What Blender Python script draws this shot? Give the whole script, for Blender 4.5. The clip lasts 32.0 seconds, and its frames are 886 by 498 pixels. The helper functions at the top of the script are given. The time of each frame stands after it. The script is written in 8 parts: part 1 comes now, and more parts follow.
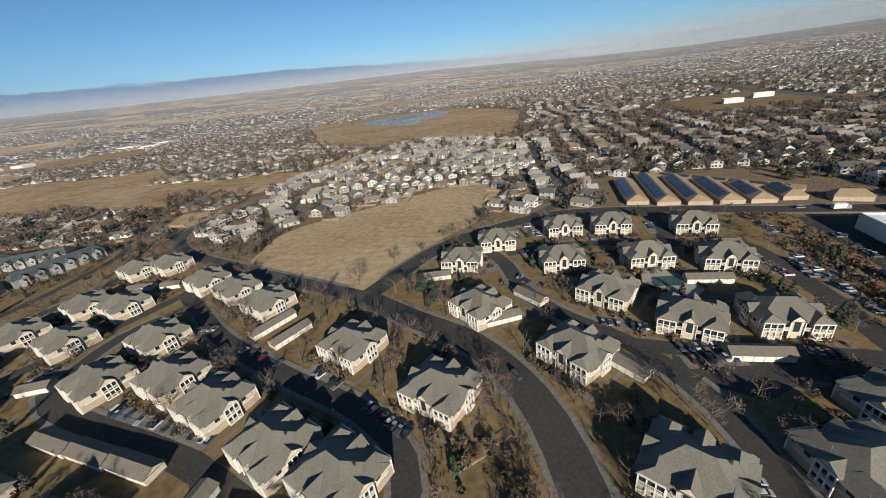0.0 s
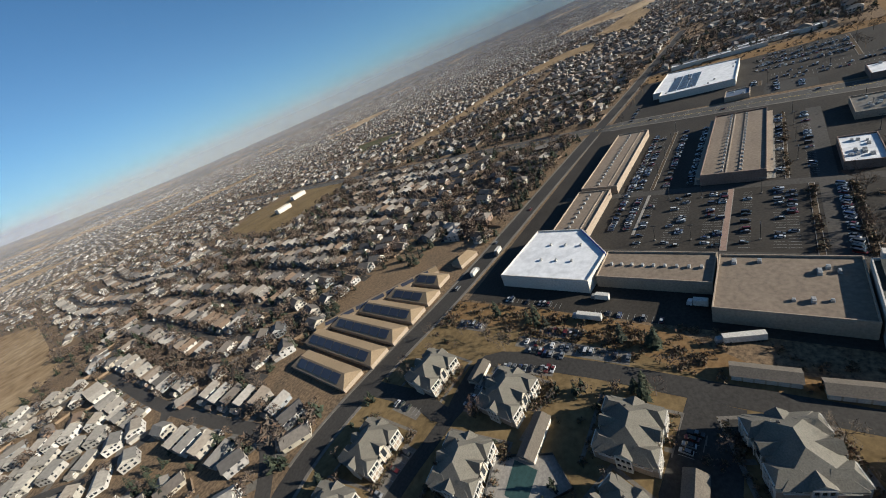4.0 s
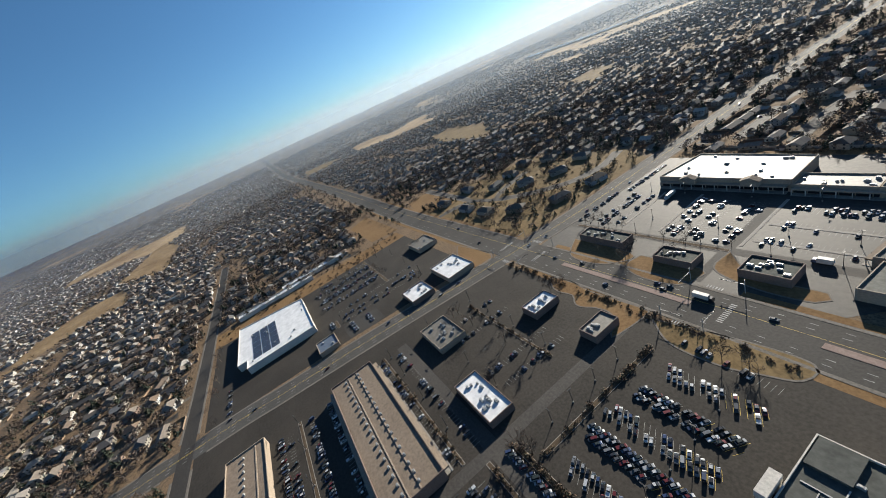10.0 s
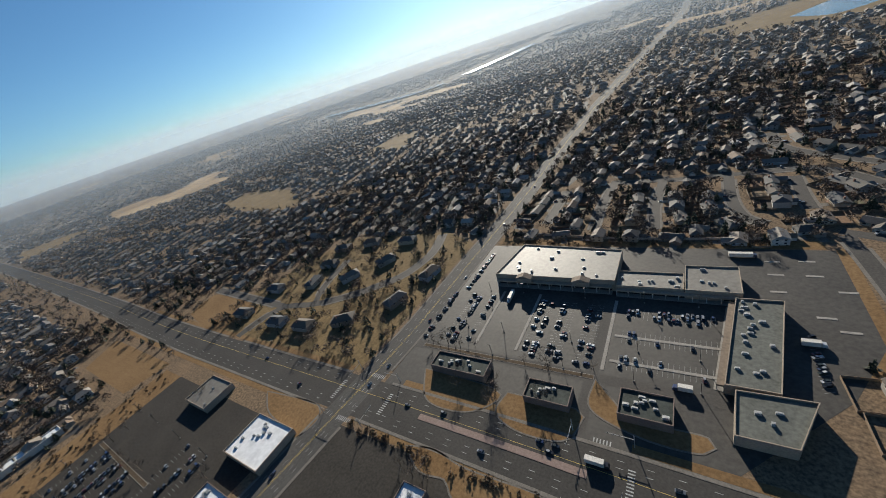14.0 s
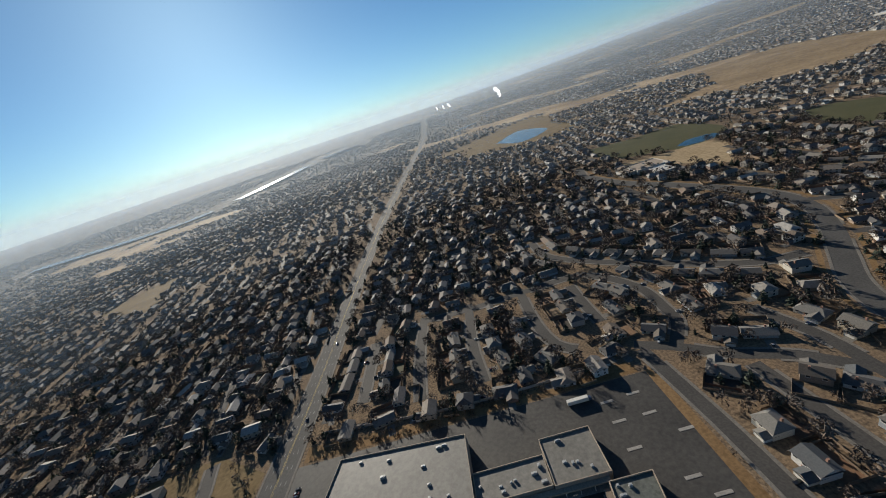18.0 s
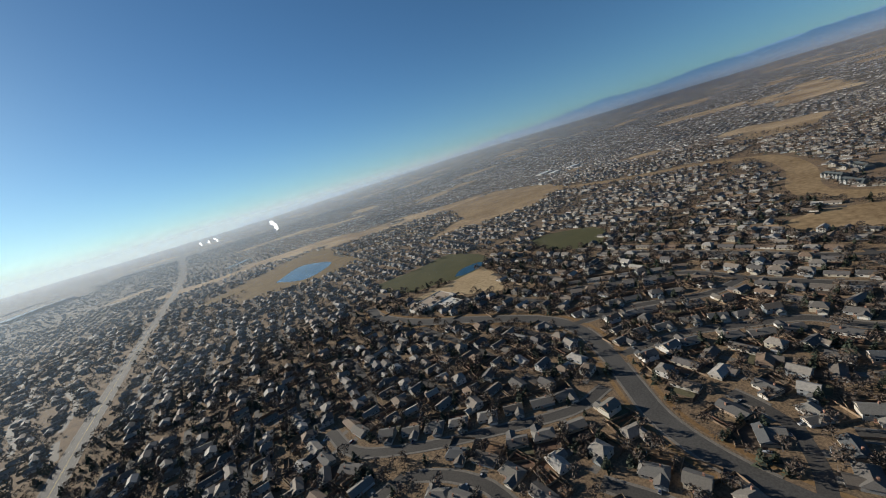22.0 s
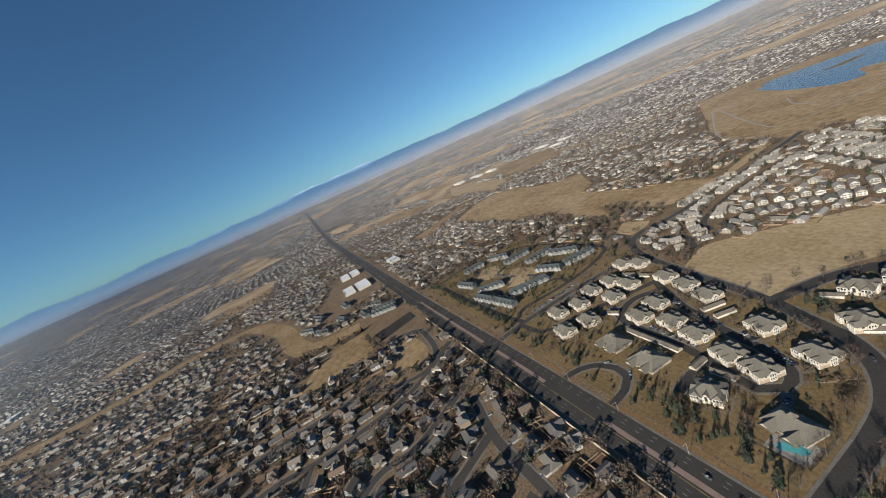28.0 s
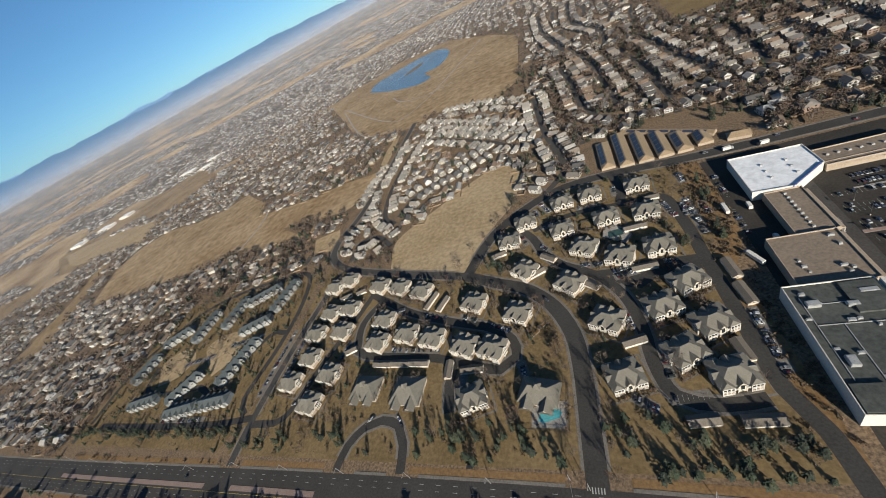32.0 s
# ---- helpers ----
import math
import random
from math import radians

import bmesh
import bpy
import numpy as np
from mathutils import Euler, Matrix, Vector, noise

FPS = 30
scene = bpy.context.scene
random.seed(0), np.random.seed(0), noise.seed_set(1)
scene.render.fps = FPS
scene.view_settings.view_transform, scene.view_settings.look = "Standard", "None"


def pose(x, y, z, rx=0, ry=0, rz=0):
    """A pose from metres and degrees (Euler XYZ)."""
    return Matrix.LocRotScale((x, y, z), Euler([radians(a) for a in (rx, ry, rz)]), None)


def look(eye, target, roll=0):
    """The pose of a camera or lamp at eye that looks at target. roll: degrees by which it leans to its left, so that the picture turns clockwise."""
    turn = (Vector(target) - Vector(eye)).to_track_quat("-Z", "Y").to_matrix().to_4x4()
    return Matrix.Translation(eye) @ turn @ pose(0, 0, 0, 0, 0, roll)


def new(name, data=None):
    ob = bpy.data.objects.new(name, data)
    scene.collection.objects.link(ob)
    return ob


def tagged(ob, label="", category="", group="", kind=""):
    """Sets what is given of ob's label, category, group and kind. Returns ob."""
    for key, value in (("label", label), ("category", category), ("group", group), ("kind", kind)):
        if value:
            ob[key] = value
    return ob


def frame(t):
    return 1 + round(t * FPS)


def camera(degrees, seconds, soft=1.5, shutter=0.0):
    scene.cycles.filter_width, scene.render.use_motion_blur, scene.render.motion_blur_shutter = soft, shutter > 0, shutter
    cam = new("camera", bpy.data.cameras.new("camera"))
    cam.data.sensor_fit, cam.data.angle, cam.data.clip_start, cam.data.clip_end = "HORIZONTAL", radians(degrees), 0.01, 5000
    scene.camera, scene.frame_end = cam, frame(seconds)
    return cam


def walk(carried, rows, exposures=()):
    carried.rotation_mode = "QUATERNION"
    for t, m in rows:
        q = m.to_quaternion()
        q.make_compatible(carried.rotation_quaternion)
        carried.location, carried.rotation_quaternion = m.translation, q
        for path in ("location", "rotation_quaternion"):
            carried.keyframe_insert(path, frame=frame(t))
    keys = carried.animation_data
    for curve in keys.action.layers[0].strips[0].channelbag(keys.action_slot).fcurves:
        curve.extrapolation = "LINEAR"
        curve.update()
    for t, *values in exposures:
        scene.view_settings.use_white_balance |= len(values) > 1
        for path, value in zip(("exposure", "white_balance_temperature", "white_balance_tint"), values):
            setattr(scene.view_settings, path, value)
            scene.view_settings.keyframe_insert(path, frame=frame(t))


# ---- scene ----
cam = camera(100.98, 32.0, soft=0.95)

# seconds, place in metres, turn in degrees
PATH = (
    (0.0, -89.77, -160.13, 92.21, 65.762, 6.919, 14.384),
    (0.5, -92.46, -149.02, 96.32, 65.246, 11.520, 8.141),
    (1.0, -96.19, -137.00, 100.74, 64.442, 15.650, -1.053),
    (1.5, -98.44, -124.01, 104.17, 64.120, 19.454, -11.019),
    (2.0, -99.35, -110.78, 107.59, 64.046, 22.456, -22.006),
    (2.5, -97.80, -97.18, 111.43, 63.825, 23.359, -31.188),
    (3.0, -93.92, -82.84, 118.42, 63.038, 22.882, -39.278),
    (3.5, -89.76, -70.18, 123.63, 62.758, 21.915, -46.883),
    (4.0, -84.54, -60.20, 127.91, 62.853, 21.595, -53.631),
    (4.5, -77.10, -55.44, 129.73, 63.754, 21.838, -58.900),
    (5.0, -67.71, -53.17, 130.85, 64.792, 22.302, -63.710),
    (5.5, -56.62, -50.67, 133.04, 65.284, 22.653, -69.106),
    (6.0, -44.82, -45.90, 137.59, 64.959, 22.644, -75.248),
    (6.5, -32.94, -43.61, 139.70, 65.265, 23.019, -81.196),
    (7.0, -20.77, -42.36, 141.10, 65.554, 23.603, -87.005),
    (7.5, -8.80, -41.57, 144.32, 65.488, 24.124, -93.148),
    (8.0, 3.11, -41.74, 147.71, 65.377, 23.881, -99.201),
    (8.5, 14.56, -44.55, 151.35, 65.277, 23.555, -104.663),
    (9.0, 26.29, -47.43, 154.99, 65.171, 22.928, -110.028),
    (9.5, 37.86, -51.52, 158.35, 65.049, 23.298, -116.326),
    (10.0, 49.27, -57.10, 162.14, 64.415, 22.322, -121.231),
    (10.5, 59.74, -64.11, 164.31, 64.135, 20.981, -124.670),
    (11.0, 69.64, -71.43, 165.78, 64.217, 20.194, -128.640),
    (11.5, 79.00, -79.70, 168.12, 64.211, 19.471, -132.582),
    (12.0, 88.03, -87.77, 171.13, 63.851, 18.352, -136.001),
    (12.5, 96.46, -96.61, 174.33, 63.588, 17.487, -139.425),
    (13.0, 104.53, -106.29, 177.06, 62.573, 16.977, -142.989),
    (13.5, 111.12, -116.73, 178.92, 62.342, 16.806, -146.628),
    (14.0, 117.78, -127.80, 180.90, 61.864, 16.574, -150.432),
    (14.5, 123.34, -140.06, 182.74, 61.713, 16.508, -154.593),
    (15.0, 128.13, -152.23, 185.21, 61.948, 16.532, -159.011),
    (15.5, 132.46, -163.07, 189.03, 62.630, 16.567, -163.588),
    (16.0, 137.48, -171.90, 194.90, 63.445, 16.745, -168.289),
    (16.5, 134.93, -185.79, 196.66, 64.173, 16.621, -171.529),
    (17.0, 131.62, -200.76, 196.54, 65.389, 17.351, -175.952),
    (17.5, 129.04, -214.81, 195.92, 66.722, 17.595, -180.183),
    (18.0, 127.32, -228.20, 195.97, 67.831, 17.072, -183.964),
    (18.5, 125.73, -241.02, 196.86, 68.834, 16.191, -187.806),
    (19.0, 123.66, -253.63, 198.38, 69.533, 15.730, -191.579),
    (19.5, 120.62, -266.06, 200.03, 69.767, 15.416, -195.831),
    (20.0, 116.51, -278.08, 201.97, 71.042, 14.464, -199.138),
    (20.5, 110.80, -289.45, 203.98, 72.820, 15.228, -203.844),
    (21.0, 103.75, -300.47, 205.66, 74.616, 15.719, -208.725),
    (21.5, 95.57, -311.19, 206.80, 76.131, 15.712, -212.869),
    (22.0, 87.16, -321.28, 207.22, 77.055, 15.899, -217.662),
    (22.5, 78.42, -330.54, 207.15, 77.274, 16.331, -222.502),
    (23.0, 69.08, -338.79, 207.69, 77.743, 16.797, -228.457),
    (23.5, 58.34, -346.01, 211.30, 77.377, 16.679, -233.706),
    (24.0, 48.65, -351.27, 215.25, 77.383, 15.666, -237.760),
    (24.5, 42.43, -354.31, 219.66, 77.473, 14.160, -241.809),
    (25.0, 41.35, -354.56, 224.35, 77.225, 14.156, -246.359),
    (25.5, 42.74, -352.95, 228.92, 76.748, 15.346, -251.815),
    (26.0, 43.91, -350.45, 232.95, 76.152, 17.418, -258.583),
    (26.5, 42.18, -348.01, 236.05, 75.544, 20.064, -267.069),
    (27.0, 34.87, -346.58, 237.81, 75.034, 22.973, -277.678),
    (27.5, 24.27, -346.19, 239.80, 74.827, 24.515, -287.073),
    (28.0, 12.52, -342.95, 239.79, 74.662, 23.688, -293.923),
    (28.5, 2.59, -336.40, 236.87, 74.952, 26.144, -303.927),
    (29.0, -8.05, -328.72, 234.33, 75.141, 27.989, -314.087),
    (29.5, -18.05, -321.36, 233.70, 75.329, 26.691, -320.769),
    (30.0, -25.34, -312.05, 234.17, 73.657, 26.535, -327.012),
    (30.5, -31.81, -302.39, 232.94, 69.128, 26.612, -333.227),
    (31.0, -37.62, -292.20, 233.19, 63.413, 25.605, -338.286),
    (31.5, -42.29, -281.78, 232.98, 57.882, 25.130, -343.476),
    (32.0, -46.60, -270.91, 233.53, 52.293, 24.196, -348.439),
)
walk(cam, [(row[0], pose(*row[1:])) for row in PATH], exposures=[(t, e, 6350, 8) for t, e in ((0.0, 0.83), (3.0, 0.86), (7.0, 1.14), (10.0, 1.11), (13.0, 0.88), (16.0, 0.70), (19.0, 0.55), (22.0, 0.60), (24.0, 0.76), (27.0, 0.80), (29.0, 0.74), (30.5, 0.55), (31.0, 0.65), (32.0, 0.89))])

# ---- world and sun: low winter sun from the south-south-east ----
SUN_EL, SUN_AZ = radians(19.5), radians(-65.0)
world = bpy.data.worlds.new("world")
scene.world = world
world.use_nodes = True
wn = world.node_tree.nodes
sky = wn.new("ShaderNodeTexSky")
sky.sky_type = "NISHITA"
sky.sun_disc = False
sky.sun_elevation = SUN_EL
sky.sun_rotation = radians(90) - SUN_AZ
sky.altitude = 1700
sky.air_density, sky.dust_density, sky.ozone_density = 1.0, 0.8, 3.2
wn["Background"].inputs["Strength"].default_value = 0.053
tint = wn.new("ShaderNodeMix")
tint.data_type, tint.blend_type = "RGBA", "MULTIPLY"
tint.inputs[0].default_value, tint.inputs[7].default_value = 1.0, (0.70, 0.965, 1.06, 1)
world.node_tree.links.new(sky.outputs[0], tint.inputs[6])
world.node_tree.links.new(tint.outputs[2], wn["Background"].inputs["Color"])
sun = new("sun", bpy.data.lights.new("sun", "SUN"))
sun.data.energy, sun.data.angle, sun.data.color = 5.0, radians(0.6), (1.0, 0.905, 0.77)
sun.matrix_world = look((0, 0, 300), (-math.cos(SUN_AZ) * math.cos(SUN_EL), -math.sin(SUN_AZ) * math.cos(SUN_EL), 300 - math.sin(SUN_EL)))

# ---- materials ----
def nodes_of(name):
    m = bpy.data.materials.new(name)
    m.use_nodes = True
    return m, m.node_tree.nodes, m.node_tree.links, m.node_tree.nodes["Principled BSDF"]


def noise_fac(n, l, scale, detail=4.0, rough=0.6, lo=0.35, hi=0.65, space="world"):
    """A stretched noise value, by place in metres."""
    tex, ramp = n.new("ShaderNodeTexNoise"), n.new("ShaderNodeMapRange")
    if space == "world":
        src = n.new("ShaderNodeNewGeometry").outputs["Position"]
    else:
        src = n.new("ShaderNodeTexCoord").outputs["Object"]
    l.new(src, tex.inputs["Vector"])
    tex.inputs["Scale"].default_value, tex.inputs["Detail"].default_value, tex.inputs["Roughness"].default_value = scale, detail, rough
    ramp.inputs[1].default_value, ramp.inputs[2].default_value = lo, hi
    l.new(tex.outputs["Fac"], ramp.inputs[0])
    return ramp.outputs[0]


def mix(n, l, fac, a, b, mode="MIX"):
    """Mixes two colours (tuples or sockets)."""
    m = n.new("ShaderNodeMix")
    m.data_type, m.blend_type = "RGBA", mode
    for sock, v in ((m.inputs[0], fac), (m.inputs[6], a), (m.inputs[7], b)):
        if isinstance(v, (int, float)):
            sock.default_value = v
        elif isinstance(v, tuple):
            sock.default_value = (*v[:3], 1)
        else:
            l.new(v, sock)
    return m.outputs[2]


def bump(n, l, b, height, strength=0.3, dist=0.05):
    bn = n.new("ShaderNodeBump")
    bn.inputs["Strength"].default_value, bn.inputs["Distance"].default_value = strength, dist
    l.new(height, bn.inputs["Height"])
    l.new(bn.outputs[0], b.inputs["Normal"])


BASE_SCALE = 0.77      # lowers base colours so shade renders deeper under the raised exposure; palest use 0.88


def plain(name, a, b, rough=0.8, big=0.05, small=1.5, metal=0.0, spread=0.0, relief=0.2, space="world", gloss=0.5):
    """A weathered surface between the colours a and b, varied at two scales; spread varies it from piece to piece."""
    m, n, l, s = nodes_of(name)
    a, b = (tuple(v * (BASE_SCALE if max(b) < 0.55 else 0.88) for v in c) for c in (a, b))
    f1, f2 = noise_fac(n, l, big, 3, space=space), noise_fac(n, l, small, 5, space=space)
    c = mix(n, l, f1, a, b)
    c = mix(n, l, 0.45, c, mix(n, l, f2, tuple(v * 0.7 for v in a), tuple(min(1, v * 1.25) for v in b)))
    if spread:
        info = n.new("ShaderNodeObjectInfo")
        r = n.new("ShaderNodeMapRange")
        r.inputs[3].default_value, r.inputs[4].default_value = 1 - spread, 1 + spread
        l.new(info.outputs["Random"], r.inputs[0])
        v = n.new("ShaderNodeVectorMath")
        v.operation = "SCALE"
        l.new(c, v.inputs[0])
        l.new(r.outputs[0], v.inputs["Scale"])
        c = v.outputs[0]
    l.new(c, s.inputs["Base Color"])
    s.inputs["Roughness"].default_value, s.inputs["Metallic"].default_value = rough, metal
    s.inputs["Specular IOR Level"].default_value = gloss
    bump(n, l, s, f2, relief)
    return m


def choice(name, colours, rough=0.8, per="island", small=0.6, metal=0.0, coat=0.0):
    """One of several colours for each piece (per island of a joined mesh, or per object), with fine grain."""
    m, n, l, s = nodes_of(name)
    ramp = n.new("ShaderNodeValToRGB")
    ramp.color_ramp.interpolation = "CONSTANT"
    for i, c in enumerate(colours):
        c = tuple(v * (BASE_SCALE if max(c) < 0.5 else 0.88) for v in c)
        e = ramp.color_ramp.elements[i] if i < 2 else ramp.color_ramp.elements.new(i / len(colours))
        e.position, e.color = i / len(colours), (*c, 1)
    if per == "island":
        l.new(n.new("ShaderNodeNewGeometry").outputs["Random Per Island"], ramp.inputs[0])
    else:
        l.new(n.new("ShaderNodeObjectInfo").outputs["Random"], ramp.inputs[0])
    f = noise_fac(n, l, small, 4)
    dark = n.new("ShaderNodeVectorMath")
    dark.operation = "SCALE"
    dark.inputs["Scale"].default_value = 0.72
    l.new(ramp.outputs[0], dark.inputs[0])
    l.new(mix(n, l, f, dark.outputs[0], ramp.outputs[0]), s.inputs["Base Color"])
    s.inputs["Roughness"].default_value, s.inputs["Metallic"].default_value = rough, metal
    s.inputs["Coat Weight"].default_value = coat
    return m


DRY = plain("dry_grass", (0.145, 0.102, 0.05), (0.245, 0.175, 0.09), 0.95, 0.03, 0.35, gloss=0.1)
FIELD = plain("field_grass", (0.325, 0.235, 0.13), (0.46, 0.35, 0.215), 0.95, 0.012, 0.18, gloss=0.1)
RUST = plain("rusty_grass", (0.18, 0.108, 0.05), (0.27, 0.172, 0.086), 0.95, 0.02, 0.5, gloss=0.1)
GREEN = plain("winter_lawn", (0.070, 0.074, 0.036), (0.110, 0.103, 0.052), 0.95, 0.02, 0.5, gloss=0.1)
ASPHALT = plain("asphalt", (0.038, 0.0355, 0.0325), (0.064, 0.0595, 0.054), 0.85, 0.03, 0.8, gloss=0.25)
ROAD_PALE = plain("sun_bleached_asphalt", (0.06, 0.057, 0.053), (0.095, 0.09, 0.083), 0.88, 0.03, 0.7, gloss=0.3)
OLD_ASPHALT = plain("worn_asphalt", (0.030, 0.027, 0.023), (0.058, 0.051, 0.043), 0.85, 0.03, 0.7, gloss=0.2)
# paler than the worn asphalt: sun glare is put into its base colour
PLAZA_ASPHALT = plain("sun_bleached_asphalt", (0.036, 0.033, 0.030), (0.070, 0.064, 0.056), 0.7, 0.035, 0.4, gloss=0.3)
STREET = plain("street_asphalt", (0.05, 0.046, 0.042), (0.082, 0.075, 0.067), 0.85, 0.03, 0.8, gloss=0.3)
PAVE = plain("pavement_concrete", (0.15, 0.135, 0.115), (0.215, 0.195, 0.17), 0.9, 0.08, 0.9, gloss=0.2)
CONCRETE = plain("concrete", (0.264, 0.242, 0.211), (0.352, 0.326, 0.290), 0.9, 0.05, 0.9)
PAINT = plain("road_paint", (0.26, 0.26, 0.25), (0.5, 0.5, 0.48), 0.8, 0.3, 2.0)
YELLOW = plain("yellow_paint", (0.55, 0.40, 0.08), (0.65, 0.48, 0.12), 0.8, 0.3, 2.0)


def ground_material():
    """Yards, soil and dry lawns of the suburbs; far out, where single houses are too small to build, a grain of roofs, trees and dry fields."""
    m, n, l, s = nodes_of("suburb_ground")
    a, b, c = noise_fac(n, l, 0.006, 3), noise_fac(n, l, 0.05, 5), noise_fac(n, l, 0.6, 4)
    yards = mix(n, l, b, (0.070, 0.050, 0.034), (0.205, 0.128, 0.070))
    lawn = mix(n, l, c, (0.095, 0.064, 0.038), (0.22, 0.142, 0.076))
    near = mix(n, l, 0.5, mix(n, l, a, yards, lawn), mix(n, l, c, (0.05, 0.044, 0.038), (0.26, 0.195, 0.13)))
    place, land = n.new("ShaderNodeAttribute"), n.new("ShaderNodeAttribute")
    place.attribute_name, land.attribute_name = "true_place", "open_land"

    def cells(scale, stops):
        v, ramp = n.new("ShaderNodeTexVoronoi"), n.new("ShaderNodeValToRGB")
        v.inputs["Scale"].default_value = scale
        l.new(place.outputs["Vector"], v.inputs["Vector"])
        ramp.color_ramp.interpolation = "CONSTANT"
        for i, (p, col) in enumerate(stops):
            e = ramp.color_ramp.elements[i] if i < 2 else ramp.color_ramp.elements.new(p)
            e.position, e.color = p, (*col, 1)
        sep = n.new("ShaderNodeSeparateColor")
        l.new(v.outputs["Color"], sep.inputs[0])
        l.new(sep.outputs[0], ramp.inputs[0])
        return ramp.outputs[0]

    def far_noise(scale, lo, hi, detail=3.0):
        t, r = n.new("ShaderNodeTexNoise"), n.new("ShaderNodeMapRange")
        l.new(place.outputs["Vector"], t.inputs["Vector"])
        t.inputs["Scale"].default_value, t.inputs["Detail"].default_value = scale, detail
        r.inputs[1].default_value, r.inputs[2].default_value = lo, hi
        l.new(t.outputs["Fac"], r.inputs[0])
        return r.outputs[0]

    town = cells(1 / 17, [(0.0, (0.05, 0.045, 0.038)), (0.30, (0.10, 0.08, 0.062)), (0.55, (0.15, 0.125, 0.10)), (0.74, (0.21, 0.19, 0.165)), (0.88, (0.42, 0.39, 0.35))])
    woods = mix(n, l, far_noise(0.0035, 0.48, 0.62), town, mix(n, l, far_noise(0.03, 0.4, 0.6), (0.055, 0.05, 0.038), (0.12, 0.095, 0.07)))
    grass = mix(n, l, far_noise(0.004, 0.35, 0.65, 5), (0.20, 0.135, 0.075), (0.37, 0.275, 0.165))
    edge = n.new("ShaderNodeMapRange")
    edge.inputs[1].default_value, edge.inputs[2].default_value = -0.03, 0.03
    l.new(land.outputs["Fac"], edge.inputs[0])
    far = mix(n, l, edge.outputs[0], woods, grass)
    dist, go = n.new("ShaderNodeVectorMath"), n.new("ShaderNodeMapRange")
    dist.operation = "DISTANCE"
    l.new(place.outputs["Vector"], dist.inputs[0])
    dist.inputs[1].default_value = (20, -190, 0)
    l.new(dist.outputs["Value"], go.inputs[0])
    go.inputs[1].default_value, go.inputs[2].default_value = 1500, 2300
    yard_or_field = mix(n, l, edge.outputs[0], near, grass)
    l.new(mix(n, l, go.outputs[0], yard_or_field, far), s.inputs["Base Color"])
    s.inputs["Roughness"].default_value = 0.95
    s.inputs["Specular IOR Level"].default_value = 0.1
    bump(n, l, s, c, 0.3)
    return m


GROUND = ground_material()
WATER, n_, l_, s_ = nodes_of("water")
s_.inputs["Base Color"].default_value, s_.inputs["Roughness"].default_value = (0.006, 0.035, 0.055, 1), 0.15
bump(n_, l_, s_, noise_fac(n_, l_, 0.3, 3), 0.12)

# ---- helpers ----
def smooth(points, step=8.0):
    """A Catmull-Rom line through the points, evenly stepped."""
    p = [np.array(q, float) for q in points]
    p = [2 * p[0] - p[1]] + p + [2 * p[-1] - p[-2]]
    out = []
    for i in range(1, len(p) - 2):
        k = max(1, int(np.linalg.norm(p[i + 1] - p[i]) / step))
        for j in range(k):
            u = j / k
            out.append(0.5 * (2 * p[i] + (p[i + 1] - p[i - 1]) * u + (2 * p[i - 1] - 5 * p[i] + 4 * p[i + 1] - p[i + 2]) * u * u + (3 * p[i] - p[i - 1] - 3 * p[i + 1] + p[i + 2]) * u ** 3))
    out.append(p[-2])
    return np.array(out)


def offset(line, d):
    t = np.gradient(line, axis=0)
    t /= np.linalg.norm(t, axis=1)[:, None] + 1e-9
    return line + d * np.stack([-t[:, 1], t[:, 0]], 1)


def mesh_object(name, verts, faces, material, parent=None):
    me = bpy.data.meshes.new(name)
    me.from_pydata([tuple(map(float, v)) for v in verts], [], [tuple(map(int, f)) for f in faces])
    for m in material if isinstance(material, (list, tuple)) else [material]:
        me.materials.append(m)
    ob = new(name, me)
    ob.parent = parent
    return ob


def ribbon(name, line, a, b, z, material, thick=0.0, parent=None):
    """A strip along the line from a to b metres left of it; with thick, a raised slab with sides."""
    A, B = offset(line, a), offset(line, b)
    k = len(line)
    lift = [float(ground_at(x, y)) * 1.003 for x, y in line]
    v = [(x, y, z + h) for (x, y), h in zip(A, lift)] + [(x, y, z + h) for (x, y), h in zip(B, lift)]
    f = [(i, i + k, i + k + 1, i + 1) if a > b else (i, i + 1, i + k + 1, i + k) for i in range(k - 1)]
    f = [q[::-1] for q in f]
    if thick:
        v += [(x, y, z - thick) for x, y in A] + [(x, y, z - thick) for x, y in B]
        f += [(i, i + 1, i + 2 * k + 1, i + 2 * k) for i in range(k - 1)] + [(i + k, i + 3 * k, i + 3 * k + 1, i + k + 1) for i in range(k - 1)]
    return mesh_object(name, v, f, material, parent)


ROADS = []      # (line, half width) of every road, for keeping lots clear


WALKS = []


def lay_pavements():
    """Raised pavements along the streets, broken where another street meets them."""
    for own, line, half in WALKS:
        for sgn in (1, -1):
            mid = offset(line, sgn * (half + 1.0))
            clear = np.ones(len(mid), bool)
            for k, (other, h) in enumerate(ROADS):
                if k != own:
                    d = np.linalg.norm(mid[:, None] - other[None], axis=2).min(1) if np.abs(mid.mean(0) - other.mean(0)).max() < 6000 else np.full(len(mid), 99.0)
                    clear &= d > h + 3.0
            k = 0
            while k < len(mid):
                e = k
                while e < len(mid) and clear[e]:
                    e += 1
                if e - k > 2:
                    tagged(ribbon("pavement", line[k:e], sgn * (half + 1.9), sgn * half, 0.17, PAVE, 0.16), "pale concrete pavement with a raised kerb along the street", "pavement", kind="structure")
                k = e + 1


